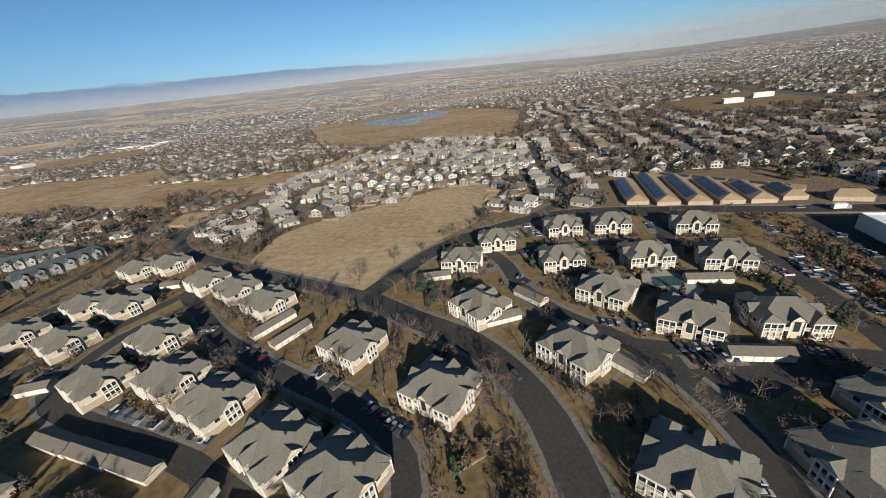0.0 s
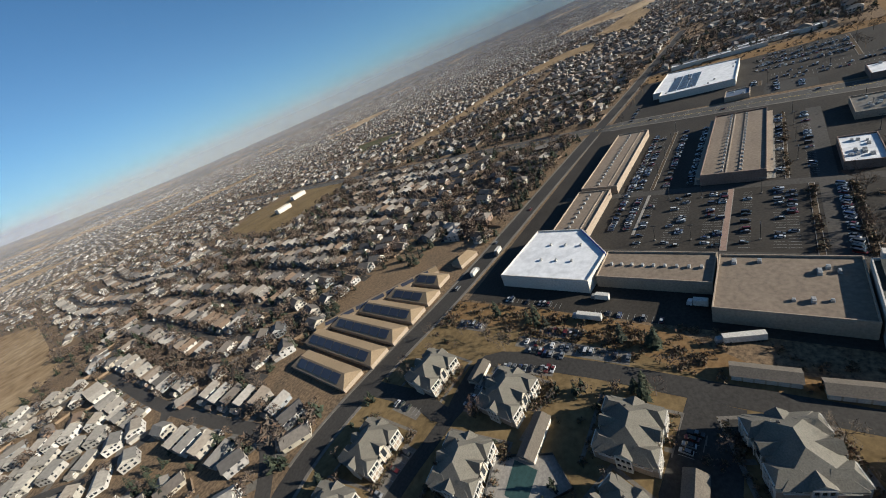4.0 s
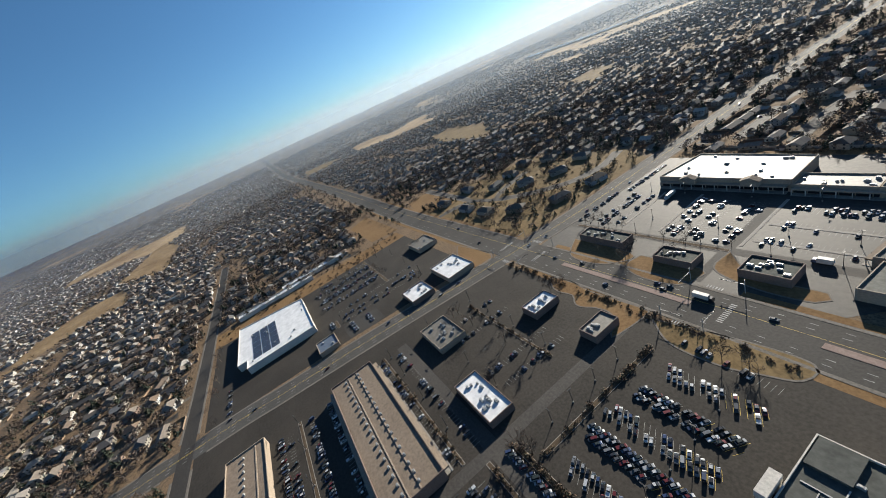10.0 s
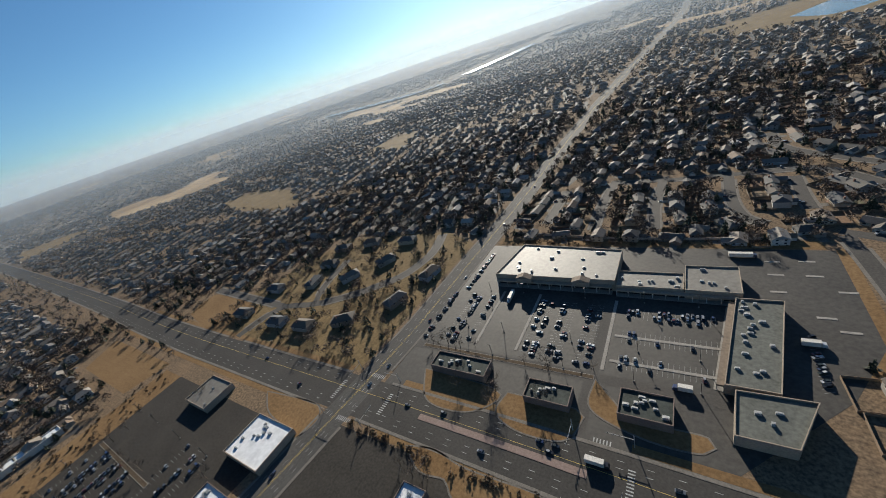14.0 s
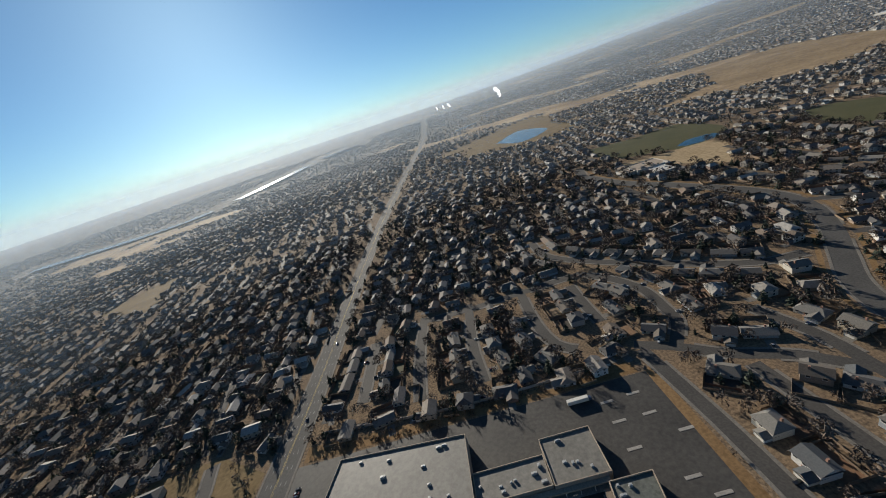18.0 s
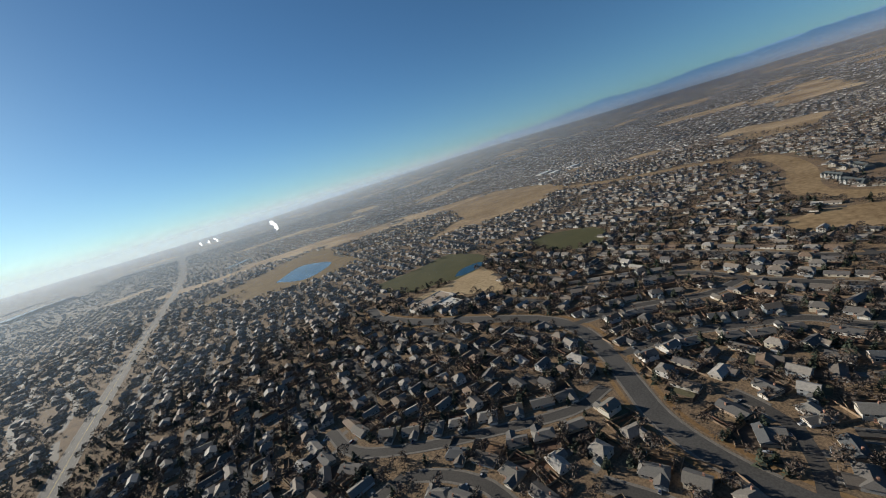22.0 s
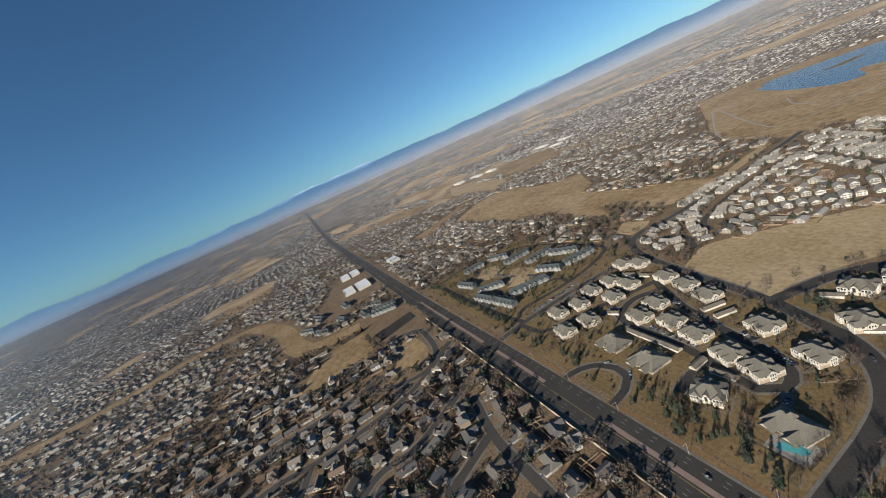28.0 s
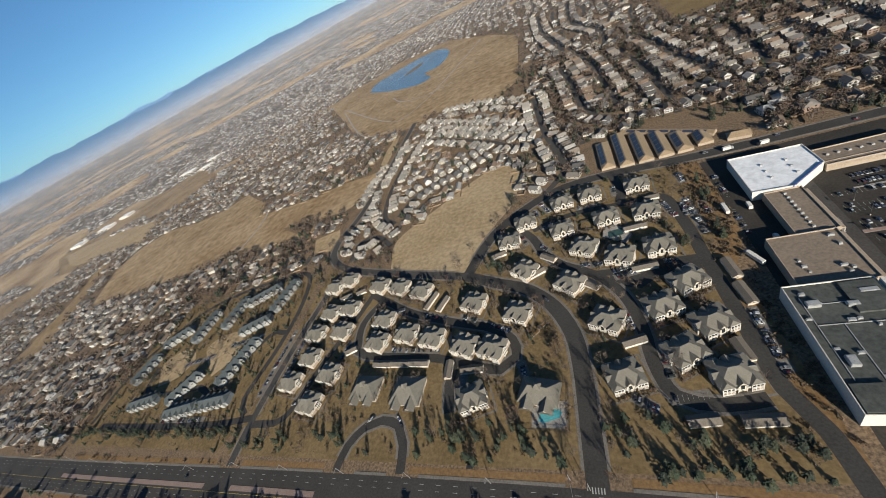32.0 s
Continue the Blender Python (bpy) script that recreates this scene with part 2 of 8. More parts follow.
def road(name, points, width, material, label, walks=True, z=0.06):
    line = smooth(points)
    z += 0.0005 * len(ROADS)
    ROADS.append((line, width / 2 + (2.5 if walks else 0.5)))
    ob = tagged(ribbon(name, line, width / 2, -width / 2, z, material), label, "road", kind="structure")
    if walks:
        WALKS.append((len(ROADS) - 1, line, width / 2))
    return ob


def sheet(name, points, z, material, label, category, round_it=False):
    pts = smooth(list(points) + [points[0]], 12)[:-1] if round_it else points
    return tagged(mesh_object(name, [(x, y, z) for x, y in pts], [tuple(range(len(pts)))], material), label, category, kind="structure")


def inside(px, py, poly):
    """Which of the places lie in the polygon."""
    r = np.zeros(len(px), bool)
    q = np.array(poly, float)
    for (x0, y0), (x1, y1) in zip(q, np.roll(q, -1, 0)):
        c = (y0 > py) != (y1 > py)
        r ^= c & (px < (x1 - x0) * (py - y0) / (y1 - y0 + 1e-12) + x0)
    return r


def near_road(px, py, extra=0.0):
    r = np.zeros(len(px), bool)
    for line, half in ROADS:
        lo, hi = line.min(0) - half - 20, line.max(0) + half + 20
        k = np.where((px > lo[0]) & (px < hi[0]) & (py > lo[1]) & (py < hi[1]) & ~r)[0]
        if len(k):
            a, b = line[:-1], line[1:]
            d = b - a
            w = np.stack([px[k], py[k]], 1)[:, None] - a
            u = ((w * d).sum(2) / ((d * d).sum(1) + 1e-9)).clip(0, 1)
            dist = np.linalg.norm(w - u[..., None] * d, axis=2).min(1)
            r[k[dist < half + extra]] = True
    return r


def stamp(name, protos, pick, pos, turn, size, materials):
    """Joins many turned and scaled copies of small meshes into one. protos: (verts, faces, face materials)."""
    V, L, S, M, off, start = [], [], [], [], 0, 0
    c, s = np.cos(turn), np.sin(turn)
    for k, (v, faces, fm) in enumerate(protos):
        w = np.where(pick == k)[0]
        if not len(w):
            continue
        v = np.array(v, float)
        q = v[None] * size[w][:, None]
        x = q[..., 0] * c[w][:, None] - q[..., 1] * s[w][:, None]
        y = q[..., 0] * s[w][:, None] + q[..., 1] * c[w][:, None]
        V.append((np.stack([x, y, q[..., 2]], -1) + pos[w][:, None]).reshape(-1, 3))
        loop = np.concatenate([np.array(f) for f in faces])
        tot = np.array([len(f) for f in faces])
        L.append((loop[None] + (off + np.arange(len(w)) * len(v))[:, None]).ravel())
        S.append(np.tile(tot, len(w)))
        M.append(np.tile(np.array(fm), len(w)))
        off += len(v) * len(w)
    V, L, S, M = np.concatenate(V), np.concatenate(L), np.concatenate(S), np.concatenate(M)
    me = bpy.data.meshes.new(name)
    me.vertices.add(len(V))
    me.vertices.foreach_set("co", V.astype(np.float32).ravel())
    me.loops.add(len(L))
    me.loops.foreach_set("vertex_index", L.astype(np.int32))
    me.polygons.add(len(S))
    me.polygons.foreach_set("loop_start", np.r_[0, np.cumsum(S)[:-1]].astype(np.int32))
    me.polygons.foreach_set("material_index", M.astype(np.int32))
    me.update(calc_edges=True)
    me.shade_flat()
    for m in materials:
        me.materials.append(m)
    return new(name, me)


class Shape:
    """Collects faces for one mesh, each with a material number."""

    def __init__(self):
        self.v, self.f, self.m = [], [], []

    def poly(self, pts, m=0):
        k = len(self.v)
        self.v += [tuple(p) for p in pts]
        self.f.append(tuple(range(k, k + len(pts))))
        self.m.append(m)
        return self

    def box(self, x0, y0, z0, x1, y1, z1, m=0, bottom=False):
        k = len(self.v)
        self.v += [(x0, y0, z0), (x1, y0, z0), (x1, y1, z0), (x0, y1, z0), (x0, y0, z1), (x1, y0, z1), (x1, y1, z1), (x0, y1, z1)]
        q = [(4, 5, 6, 7), (0, 1, 5, 4), (1, 2, 6, 5), (2, 3, 7, 6), (3, 0, 4, 7)] + ([(3, 2, 1, 0)] if bottom else [])
        self.f += [tuple(k + i for i in t) for t in q]
        self.m += [m] * len(q)
        return self

    def gable(self, x0, y0, x1, y1, z0, z1, m=0, wall=None, over=0.5, hip=0.0):
        """A pitched roof whose ridge runs along x, from z0 to z1; hip pulls the ridge's ends in. wall: material of the gable ends."""
        yc = (y0 + y1) / 2
        drop = (z1 - z0) * over / ((y1 - y0) / 2)
        X0, X1, Y0, Y1, Z0 = x0 - over, x1 + over, y0 - over, y1 + over, z0 - drop
        k = len(self.v)
        self.v += [(X0, Y0, Z0), (X1, Y0, Z0), (X1, Y1, Z0), (X0, Y1, Z0), (X0 + hip, yc, z1), (X1 - hip, yc, z1)]
        q = [(0, 1, 5, 4), (2, 3, 4, 5), (1, 2, 5), (3, 0, 4), (3, 2, 1, 0)] if hip else [(0, 1, 5, 4), (2, 3, 4, 5), (3, 2, 1, 0)]
        self.f += [tuple(k + i for i in t) for t in q]
        self.m += [m] * len(q)
        if not hip and wall is not None:
            self.poly([(x0, y1, z0), (x0, y0, z0), (x0, yc, z1 - drop)], wall)
            self.poly([(x1, y0, z0), (x1, y1, z0), (x1, yc, z1 - drop)], wall)
        return self

    def turned(self, a, dx=0.0, dy=0.0):
        c, s = math.cos(a), math.sin(a)
        self.v = [(x * c - y * s + dx, x * s + y * c + dy, z) for x, y, z in self.v]
        return self

    def add(self, other):
        k = len(self.v)
        self.v += other.v
        self.f += [tuple(i + k for i in t) for t in other.f]
        self.m += other.m
        return self

    def proto(self):
        return self.v, self.f, self.m


def part(name, shape, materials, parent, label=""):
    ob = mesh_object(name, shape.v, shape.f, materials, parent)
    if isinstance(materials, (list, tuple)):
        ob.data.polygons.foreach_set("material_index", shape.m)
    if label:
        tagged(ob, label)
    return ob


def thing(name, x, y, z=0.0, turn=0.0, label="", category="", group=""):
    ob = new(name)
    ob.matrix_basis = pose(x, y, z, 0, 0, turn)
    return tagged(ob, label, category, group)

# ---- ground: one sheet that lifts gently towards the far plains ----
def ground_at(x, y):
    """Height of the plain: level under the walk, lifting far off, most of all towards the mountain front in the west."""
    u = np.clip((np.hypot(x - CX, y - CY) - 2300) / 2450, 0, 1)
    w = np.clip((np.cos(np.arctan2(y - CY, x - CX) - 2.97) + 0.15) / 0.75, 0, 1)
    south = np.clip(-np.sin(np.arctan2(y - CY, x - CX)), 0, 1)
    return (148 + 26 * south + (117 - 26 * south) * w * w * (3 - 2 * w)) * u * u * (3 - 2 * u)


CX, CY = 20.0, -190.0


def plain_scale(r):
    """How much smaller the far plain is built than it is: 1 as far as 2300 m, less and less beyond."""
    u = np.clip((r - 2300) / 2450, 0, 1)
    return 1 - 0.85 * u * u * (3 - 2 * u)


def meadow_share(x, y):
    """Where the far plain, given in its true metres, is open dry grass (above 0) and where it is built up (below 0)."""
    a, d = math.atan2(y - CY, x - CX), math.hypot(x - CX, y - CY)
    west = max(0.0, math.cos(a - 2.45))
    return noise.noise((x / 900, y / 520, 7.7)) + 0.4 * noise.noise((x / 300, y / 190, 3.1)) - 0.47 + 0.26 * west * min(1.0, max(0.0, (d - 900) / 900)) + 0.10 * min(1.0, max(0.0, (d - 4000) / 4000))


rings = [0, 150, 400, 800, 1100, 1300] + list(range(1400, 4751, 38)) + [4760]
SEG = 360
gv, gf, true_place, open_land = [(CX, CY, 0)], [], [(CX, CY, 0)], [-1.0]
for r in rings[1:]:
    big = 1 / float(plain_scale(r))
    for i in range(SEG):
        c, s_a = math.cos(2 * math.pi * i / SEG), math.sin(2 * math.pi * i / SEG)
        gv.append((CX + r * c, CY + r * s_a, float(ground_at(CX + r * c, CY + r * s_a))))
        true_place.append((CX + r * big * c, CY + r * big * s_a, 0))
        open_land.append(meadow_share(CX + r * big * c, CY + r * big * s_a) if r > 1400 else -1.0)
gf += [(0, 1 + i, 1 + (i + 1) % SEG) for i in range(SEG)]
for k in range(len(rings) - 2):
    a, b = 1 + k * SEG, 1 + (k + 1) * SEG
    gf += [(a + i, b + i, b + (i + 1) % SEG, a + (i + 1) % SEG) for i in range(SEG)]
plain_ob = tagged(mesh_object("ground", gv, gf, GROUND), "brown winter ground of suburban yards and soil", "ground", kind="structure")
plain_ob.data.attributes.new("true_place", "FLOAT_VECTOR", "POINT").data.foreach_set("vector", np.array(true_place, np.float32).ravel())
plain_ob.data.attributes.new("open_land", "FLOAT", "POINT").data.foreach_set("value", np.array(open_land, np.float32))

# ---- far backdrop: self-glowing walls for haze band and mountain front ----
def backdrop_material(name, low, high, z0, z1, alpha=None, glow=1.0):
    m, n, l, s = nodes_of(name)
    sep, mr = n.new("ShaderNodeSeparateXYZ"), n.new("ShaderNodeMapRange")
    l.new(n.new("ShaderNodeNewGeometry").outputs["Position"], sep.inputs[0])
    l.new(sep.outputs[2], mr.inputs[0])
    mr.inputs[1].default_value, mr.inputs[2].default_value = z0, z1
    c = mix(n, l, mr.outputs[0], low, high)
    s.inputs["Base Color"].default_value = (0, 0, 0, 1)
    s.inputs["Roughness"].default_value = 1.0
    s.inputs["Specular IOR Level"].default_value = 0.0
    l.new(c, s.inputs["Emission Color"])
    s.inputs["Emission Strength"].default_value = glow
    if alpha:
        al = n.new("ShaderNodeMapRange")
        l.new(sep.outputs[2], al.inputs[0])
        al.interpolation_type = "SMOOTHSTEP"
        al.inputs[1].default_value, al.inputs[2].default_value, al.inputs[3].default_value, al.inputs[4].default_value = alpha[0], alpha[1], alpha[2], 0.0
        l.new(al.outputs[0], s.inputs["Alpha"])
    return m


def ring_wall(name, radius, z0, tops, az0, az1, material, label, category):
    k = len(tops)
    v, f = [], []
    for i, h in enumerate(tops):
        a = az0 + (az1 - az0) * i / (k - 1)
        v += [(CX + radius * math.sin(a), CY + radius * math.cos(a), z0), (CX + radius * math.sin(a), CY + radius * math.cos(a), h)]
    f = [(2 * i, 2 * i + 2, 2 * i + 3, 2 * i + 1) for i in range(k - 1)]
    ob = tagged(mesh_object(name, v, f, material), label, category, kind="structure")
    ob.visible_shadow = False
    return ob


def ridge(a, base, swell, seed):
    return base + swell * (noise.noise((a * 3.0, seed, 0.3)) * 0.9 + noise.noise((a * 9.0, seed, 1.7)) * 0.45 + noise.noise((a * 30.0, seed, 4.1)) * 0.27 + noise.noise((a * 90.0, seed, 9.1)) * 0.13)


# Daylight and haze are put into these glow colours; mountains pale towards their foot.
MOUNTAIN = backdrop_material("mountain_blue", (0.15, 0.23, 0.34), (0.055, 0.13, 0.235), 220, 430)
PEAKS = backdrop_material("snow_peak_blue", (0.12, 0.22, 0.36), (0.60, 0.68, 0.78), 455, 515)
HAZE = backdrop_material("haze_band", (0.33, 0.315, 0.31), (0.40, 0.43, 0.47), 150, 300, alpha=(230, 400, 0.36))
az0, az1 = radians(186), radians(362)
K = 700
AZ = np.linspace(186, 362, K)
CREST = np.interp(AZ, (186, 207, 225, 238, 255, 270, 320, 335, 352, 362), (210, 255, 330, 375, 398, 445, 450, 405, 335, 290))
SNOW = np.interp(AZ, (235, 258, 290, 318), (0, 1, 1, 0))
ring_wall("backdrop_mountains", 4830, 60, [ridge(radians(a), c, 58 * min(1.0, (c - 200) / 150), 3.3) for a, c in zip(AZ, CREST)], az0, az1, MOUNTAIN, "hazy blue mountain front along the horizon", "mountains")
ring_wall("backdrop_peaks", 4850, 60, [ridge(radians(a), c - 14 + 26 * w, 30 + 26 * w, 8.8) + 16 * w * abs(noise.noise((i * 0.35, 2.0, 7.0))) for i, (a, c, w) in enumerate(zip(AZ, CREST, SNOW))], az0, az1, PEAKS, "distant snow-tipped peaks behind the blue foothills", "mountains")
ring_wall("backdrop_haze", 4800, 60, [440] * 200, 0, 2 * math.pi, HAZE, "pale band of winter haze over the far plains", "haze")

# added see-through shells stand in for haze; they scatter the low sun, mostly forwards
def haze_shell_material():
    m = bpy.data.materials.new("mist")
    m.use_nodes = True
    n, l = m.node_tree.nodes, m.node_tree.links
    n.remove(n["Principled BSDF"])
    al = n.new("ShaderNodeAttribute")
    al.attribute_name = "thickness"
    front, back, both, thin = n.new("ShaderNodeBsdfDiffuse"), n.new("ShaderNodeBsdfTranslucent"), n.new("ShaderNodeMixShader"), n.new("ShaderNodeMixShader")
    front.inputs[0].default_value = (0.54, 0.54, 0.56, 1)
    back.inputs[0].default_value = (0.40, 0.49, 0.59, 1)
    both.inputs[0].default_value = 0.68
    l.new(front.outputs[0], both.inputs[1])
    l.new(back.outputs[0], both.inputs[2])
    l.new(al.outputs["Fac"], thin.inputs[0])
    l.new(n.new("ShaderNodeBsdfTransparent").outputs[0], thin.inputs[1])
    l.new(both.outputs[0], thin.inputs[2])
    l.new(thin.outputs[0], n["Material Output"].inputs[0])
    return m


HAZE_SHELL = haze_shell_material()
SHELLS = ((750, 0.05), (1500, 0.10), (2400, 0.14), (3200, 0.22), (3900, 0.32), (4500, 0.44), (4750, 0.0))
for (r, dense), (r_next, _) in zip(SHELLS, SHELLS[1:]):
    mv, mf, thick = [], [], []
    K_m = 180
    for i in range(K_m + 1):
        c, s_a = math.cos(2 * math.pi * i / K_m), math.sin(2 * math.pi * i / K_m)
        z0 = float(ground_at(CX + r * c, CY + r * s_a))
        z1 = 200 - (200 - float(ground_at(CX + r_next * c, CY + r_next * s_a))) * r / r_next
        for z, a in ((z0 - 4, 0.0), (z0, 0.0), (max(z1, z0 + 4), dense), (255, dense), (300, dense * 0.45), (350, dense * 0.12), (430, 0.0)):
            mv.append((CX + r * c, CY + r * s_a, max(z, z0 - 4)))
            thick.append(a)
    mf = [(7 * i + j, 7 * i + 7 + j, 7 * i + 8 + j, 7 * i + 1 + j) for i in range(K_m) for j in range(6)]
    shell = tagged(mesh_object("backdrop_mist", mv, mf, HAZE_SHELL), "thin pale mist over the far plains", "haze", kind="structure")
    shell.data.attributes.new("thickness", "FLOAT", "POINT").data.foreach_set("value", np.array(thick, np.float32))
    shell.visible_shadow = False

# ---- roads ----
ART = [(-4300, -250), (-1400, -228), (-680, -222), (-300, -216), (-80, -215), (50, -218), (170, -221), (300, -222), (440, -222), (650, -224), (1282, -240), (4400, -285)]
road("road_arterial", ART, 29, ASPHALT, "wide dark asphalt arterial road with lane markings")
NS = [(352, 1500), (346, 400), (340, 84), (333, 0), (322, -100), (309, -200), (298, -290), (293, -400), (287, -520), (280, -810), (255, -1276), (150, -2680), (110, -3500), (80, -4500)]
road("road_crossing", NS, 21, ROAD_PALE, "long straight asphalt road with pale worn lanes")
road("road_back", [(-178, -20), (-159, 30), (-137, 58), (-101, 86), (-65, 98), (-10, 97), (40, 92), (106, 89), (192, 87), (337, 83), (500, 78), (900, 70)], 12, ASPHALT, "asphalt collector street beside the shopping centre")
road("road_field_west", [(-178, -20), (-272, 6), (-349, 31), (-391, 61), (-403, 102), (-390, 165), (-384, 300), (-388, 520)], 10, STREET, "asphalt street along the dry playing field")
road("road_entry", [(-178, -20), (-148, -35), (-118, -49), (-95, -72), (-82, -100), (-78, -128), (-77, -155), (-76, -201)], 12, ASPHALT, "asphalt entrance street of the apartment quarter")
road("road_loop_east", [(-143, 62), (-128, 40), (-112, 18), (-101, -8), (-86, -26), (-61, -44), (-43, -70), (-36, -101), (-35, -127), (-28, -150), (-7, -156), (14, -153)], 8, ASPHALT, "curved asphalt drive between apartment houses", z=0.064)
road("road_middle_drive", [(-61, -44), (-38, -45), (-22, -42), (14, -44)], 7, ASPHALT, "short asphalt drive between garages", walks=False)
road("road_north_drive", [(-112, 30), (-88, 40), (-60, 44), (-30, 42), (6, 42)], 7, ASPHALT, "asphalt drive between apartment houses", walks=False)
road("road_east_drive", [(-28, 96), (-24, 60), (-26, 42), (6, 40), (14, 0), (16, -40), (18, -80), (20, -126), (22, -148), (30, -170), (34, -202)], 9, ASPHALT, "asphalt drive beside the shrub strip", walks=False, z=0.068)
road("road_west_a", [(-277, 4), (-292, -20), (-262, -40), (-231, -58), (-185, -75), (-146, -87), (-128, -100), (-124, -116), (-136, -126), (-183, -114)], 8, ASPHALT, "curved asphalt drive between apartment houses", z=0.064)
road("road_west_b", [(-275, -36), (-288, -62), (-283, -89), (-269, -102), (-183, -114), (-176, -136), (-172, -158)], 8, ASPHALT, "asphalt drive between apartment houses", z=0.068)
road("road_west_c", [(-290, -18), (-300, -52), (-320, -110), (-336, -160), (-372, -166)], 7, ASPHALT, "asphalt drive between apartment houses", walks=False, z=0.072)
road("road_west_gate", [(-362, 30), (-368, -25), (-374, -86), (-376, -157), (-373, -201)], 8, STREET, "asphalt street past blue-grey townhouses")
road("road_gate_loop", [(-256, -200), (-253, -182), (-242, -168), (-228, -163), (-212, -167), (-204, -180), (-201, -199)], 7, ASPHALT, "curved asphalt entrance loop with a planted island")
road("road_town", [(-391, -157), (-406, -139), (-400, -78), (-403, -18), (-421, 34), (-456, 46), (-552, 32), (-622, 1), (-668, -66), (-676, -112), (-668, -165)], 7, ASPHALT, "asphalt drive round the townhouses", walks=False, z=0.062)
road("road_town", [(-403, -60), (-428, -62), (-466, -128), (-496, -124), (-545, -130), (-600, -124), (-618, -90)], 7, ASPHALT, "asphalt drive between the townhouses", walks=False, z=0.066)
road("road_town", [(-378, -160), (-430, -166), (-520, -168), (-640, -168)], 7, ASPHALT, "asphalt drive along the townhouses", walks=False, z=0.062)
CURVE = [(-135, -926), (-125, -864), (-143, -776), (-177, -705), (-213, -614), (-213, -559), (-187, -511), (-154, -470), (-127, -436), (-112, -398), (-107, -361), (-108, -304), (-108, -229)]
road("road_loop_south", [(-552, -316), (-533, -267), (-490, -262), (-446, -267), (-416, -282), (-410, -312), (-430, -354), (-470, -370)], 8, STREET, "curved asphalt street round a dry ball field", z=0.05)
road("road_curve", CURVE, 15, ROAD_PALE, "curving pale asphalt collector road through the houses")
NEAR = [[(29, -439), (6, -426), (-15, -409), (-45, -394), (-72, -369), (-89, -360), (-103, -359)], [(20, -553), (-2, -525), (-13, -496), (-12, -467), (-10, -450), (5, -429)], [(37, -538), (38, -500), (37, -474)],
        [(-159, -373), (-133, -359), (-109, -352)], [(-315, -276), (-252, -287), (-199, -286), (-145, -284)], [(-187, -494), (-239, -465), (-275, -423), (-300, -389), (-302, -345), (-340, -269)], [(-221, -564), (-279, -525), (-324, -473), (-372, -452)], [(-444, -658), (-451, -514), (-451, -393), (-465, -347)], [(190, -553), (137, -550), (74, -552), (20, -554)], [(-68, -365), (-68, -402), (-58, -442)], [(-175, -410), (-168, -389), (-156, -372), (-133, -359)], [(-257, -287), (-247, -310), (-230, -346)],
        [(-168, -349), (-172, -339), (-186, -293)], [(-296, -626), (-342, -563), (-380, -507), (-375, -430), (-387, -328), (-442, -245)], [(236, -540), (238, -460)], [(137, -560), (142, -492), (140, -445)], [(83, -559), (84, -496), (78, -463), (66, -451)],
        [(27, -433), (23, -385), (21, -347), (20, -256)], [(-21, -397), (-23, -362), (-25, -313), (-28, -250)], [(39, -662), (34, -612), (-3, -568), (-51, -528), (-102, -491), (-139, -484)], [(185, -560), (190, -500), (190, -445)], [(-65, -354), (-64, -315), (-70, -250)]]
for line in NEAR:
    road("road_residential", line, 8.5, STREET, "residential asphalt street between houses with driveways", z=0.052)
road("road_corner", [(490, -240), (486, -268), (473, -289), (436, -299), (401, -318), (373, -341), (356, -362), (348, -400), (357, -440)], 9, STREET, "curving asphalt drive between grouped houses", z=0.06)
road("road_corner", [(473, -289), (543, -293), (633, -298)], 8, STREET, "asphalt drive between grouped houses", z=0.062)
road("road_corner", [(436, -299), (452, -330), (462, -380)], 7, STREET, "short asphalt drive between grouped houses", z=0.064)
# streets of close-set small houses north-west and north of the apartment quarter
ROWS = [([(-390, 398), (-383, 307), (-386, 213), (-382, 149), (-398, 100)], 0), ([(-343, 384), (-350, 288), (-348, 205), (-333, 138), (-307, 113)], 7.5), ([(-333, 394), (-261, 344), (-179, 278), (-145, 243), (-107, 232), (-95, 250)], 7.5),
        ([(-317, 502), (-220, 461), (-137, 398), (-112, 400)], 7.5), ([(-112, 400), (-99, 272), (-82, 181), (-74, 134), (-98, 92)], 8), ([(-168, 251), (-211, 227), (-254, 200), (-291, 171), (-307, 128)], 7), ([(-357, 47), (-355, 87), (-327, 90), (-297, 62)], 7),
        ([(5, 225), (63, 218), (124, 231), (177, 236), (220, 227), (332, 222)], 9), ([(-63, 516), (-49, 404), (-40, 296), (-22, 249), (8, 223)], 8), ([(-40, 625), (-14, 487), (-2, 352), (3, 256)], 7.5), ([(76, 519), (98, 361), (116, 261)], 7.5), ([(40, 500), (52, 380), (60, 232)], 7.5),
        ([(175, 411), (168, 312), (161, 247)], 7.5), ([(212, 354), (214, 289), (209, 236)], 7.5), ([(262, 440), (262, 330), (258, 232)], 7.5), ([(304, 500), (305, 232)], 7.5), ([(-104, 1100), (-90, 844), (-56, 651), (-37, 578), (52, 540)], 8), ([(-15, 1100), (-20, 835), (26, 657), (23, 546)], 7.5)]
for line, w in ROWS:
    if w:
        road("road_row", line, w, STREET, "narrow asphalt street between close-set small houses", walks=False, z=0.05)
lay_pavements()
cv = smooth(CURVE)
av = smooth(ART)
for x0, x1 in ((-640, -385), (-362, -262), (-195, -92), (-62, 24), (46, 138), (162, 282), (322, 700)):
    for side in (1, -1):
        seg = av[(av[:, 0] > x0) & (av[:, 0] < x1)]
        tagged(ribbon("verge_arterial", seg, side * 21.0, side * 16.6, 0.052, RUST), "tan dry verge beside the arterial road", "verge", kind="structure")
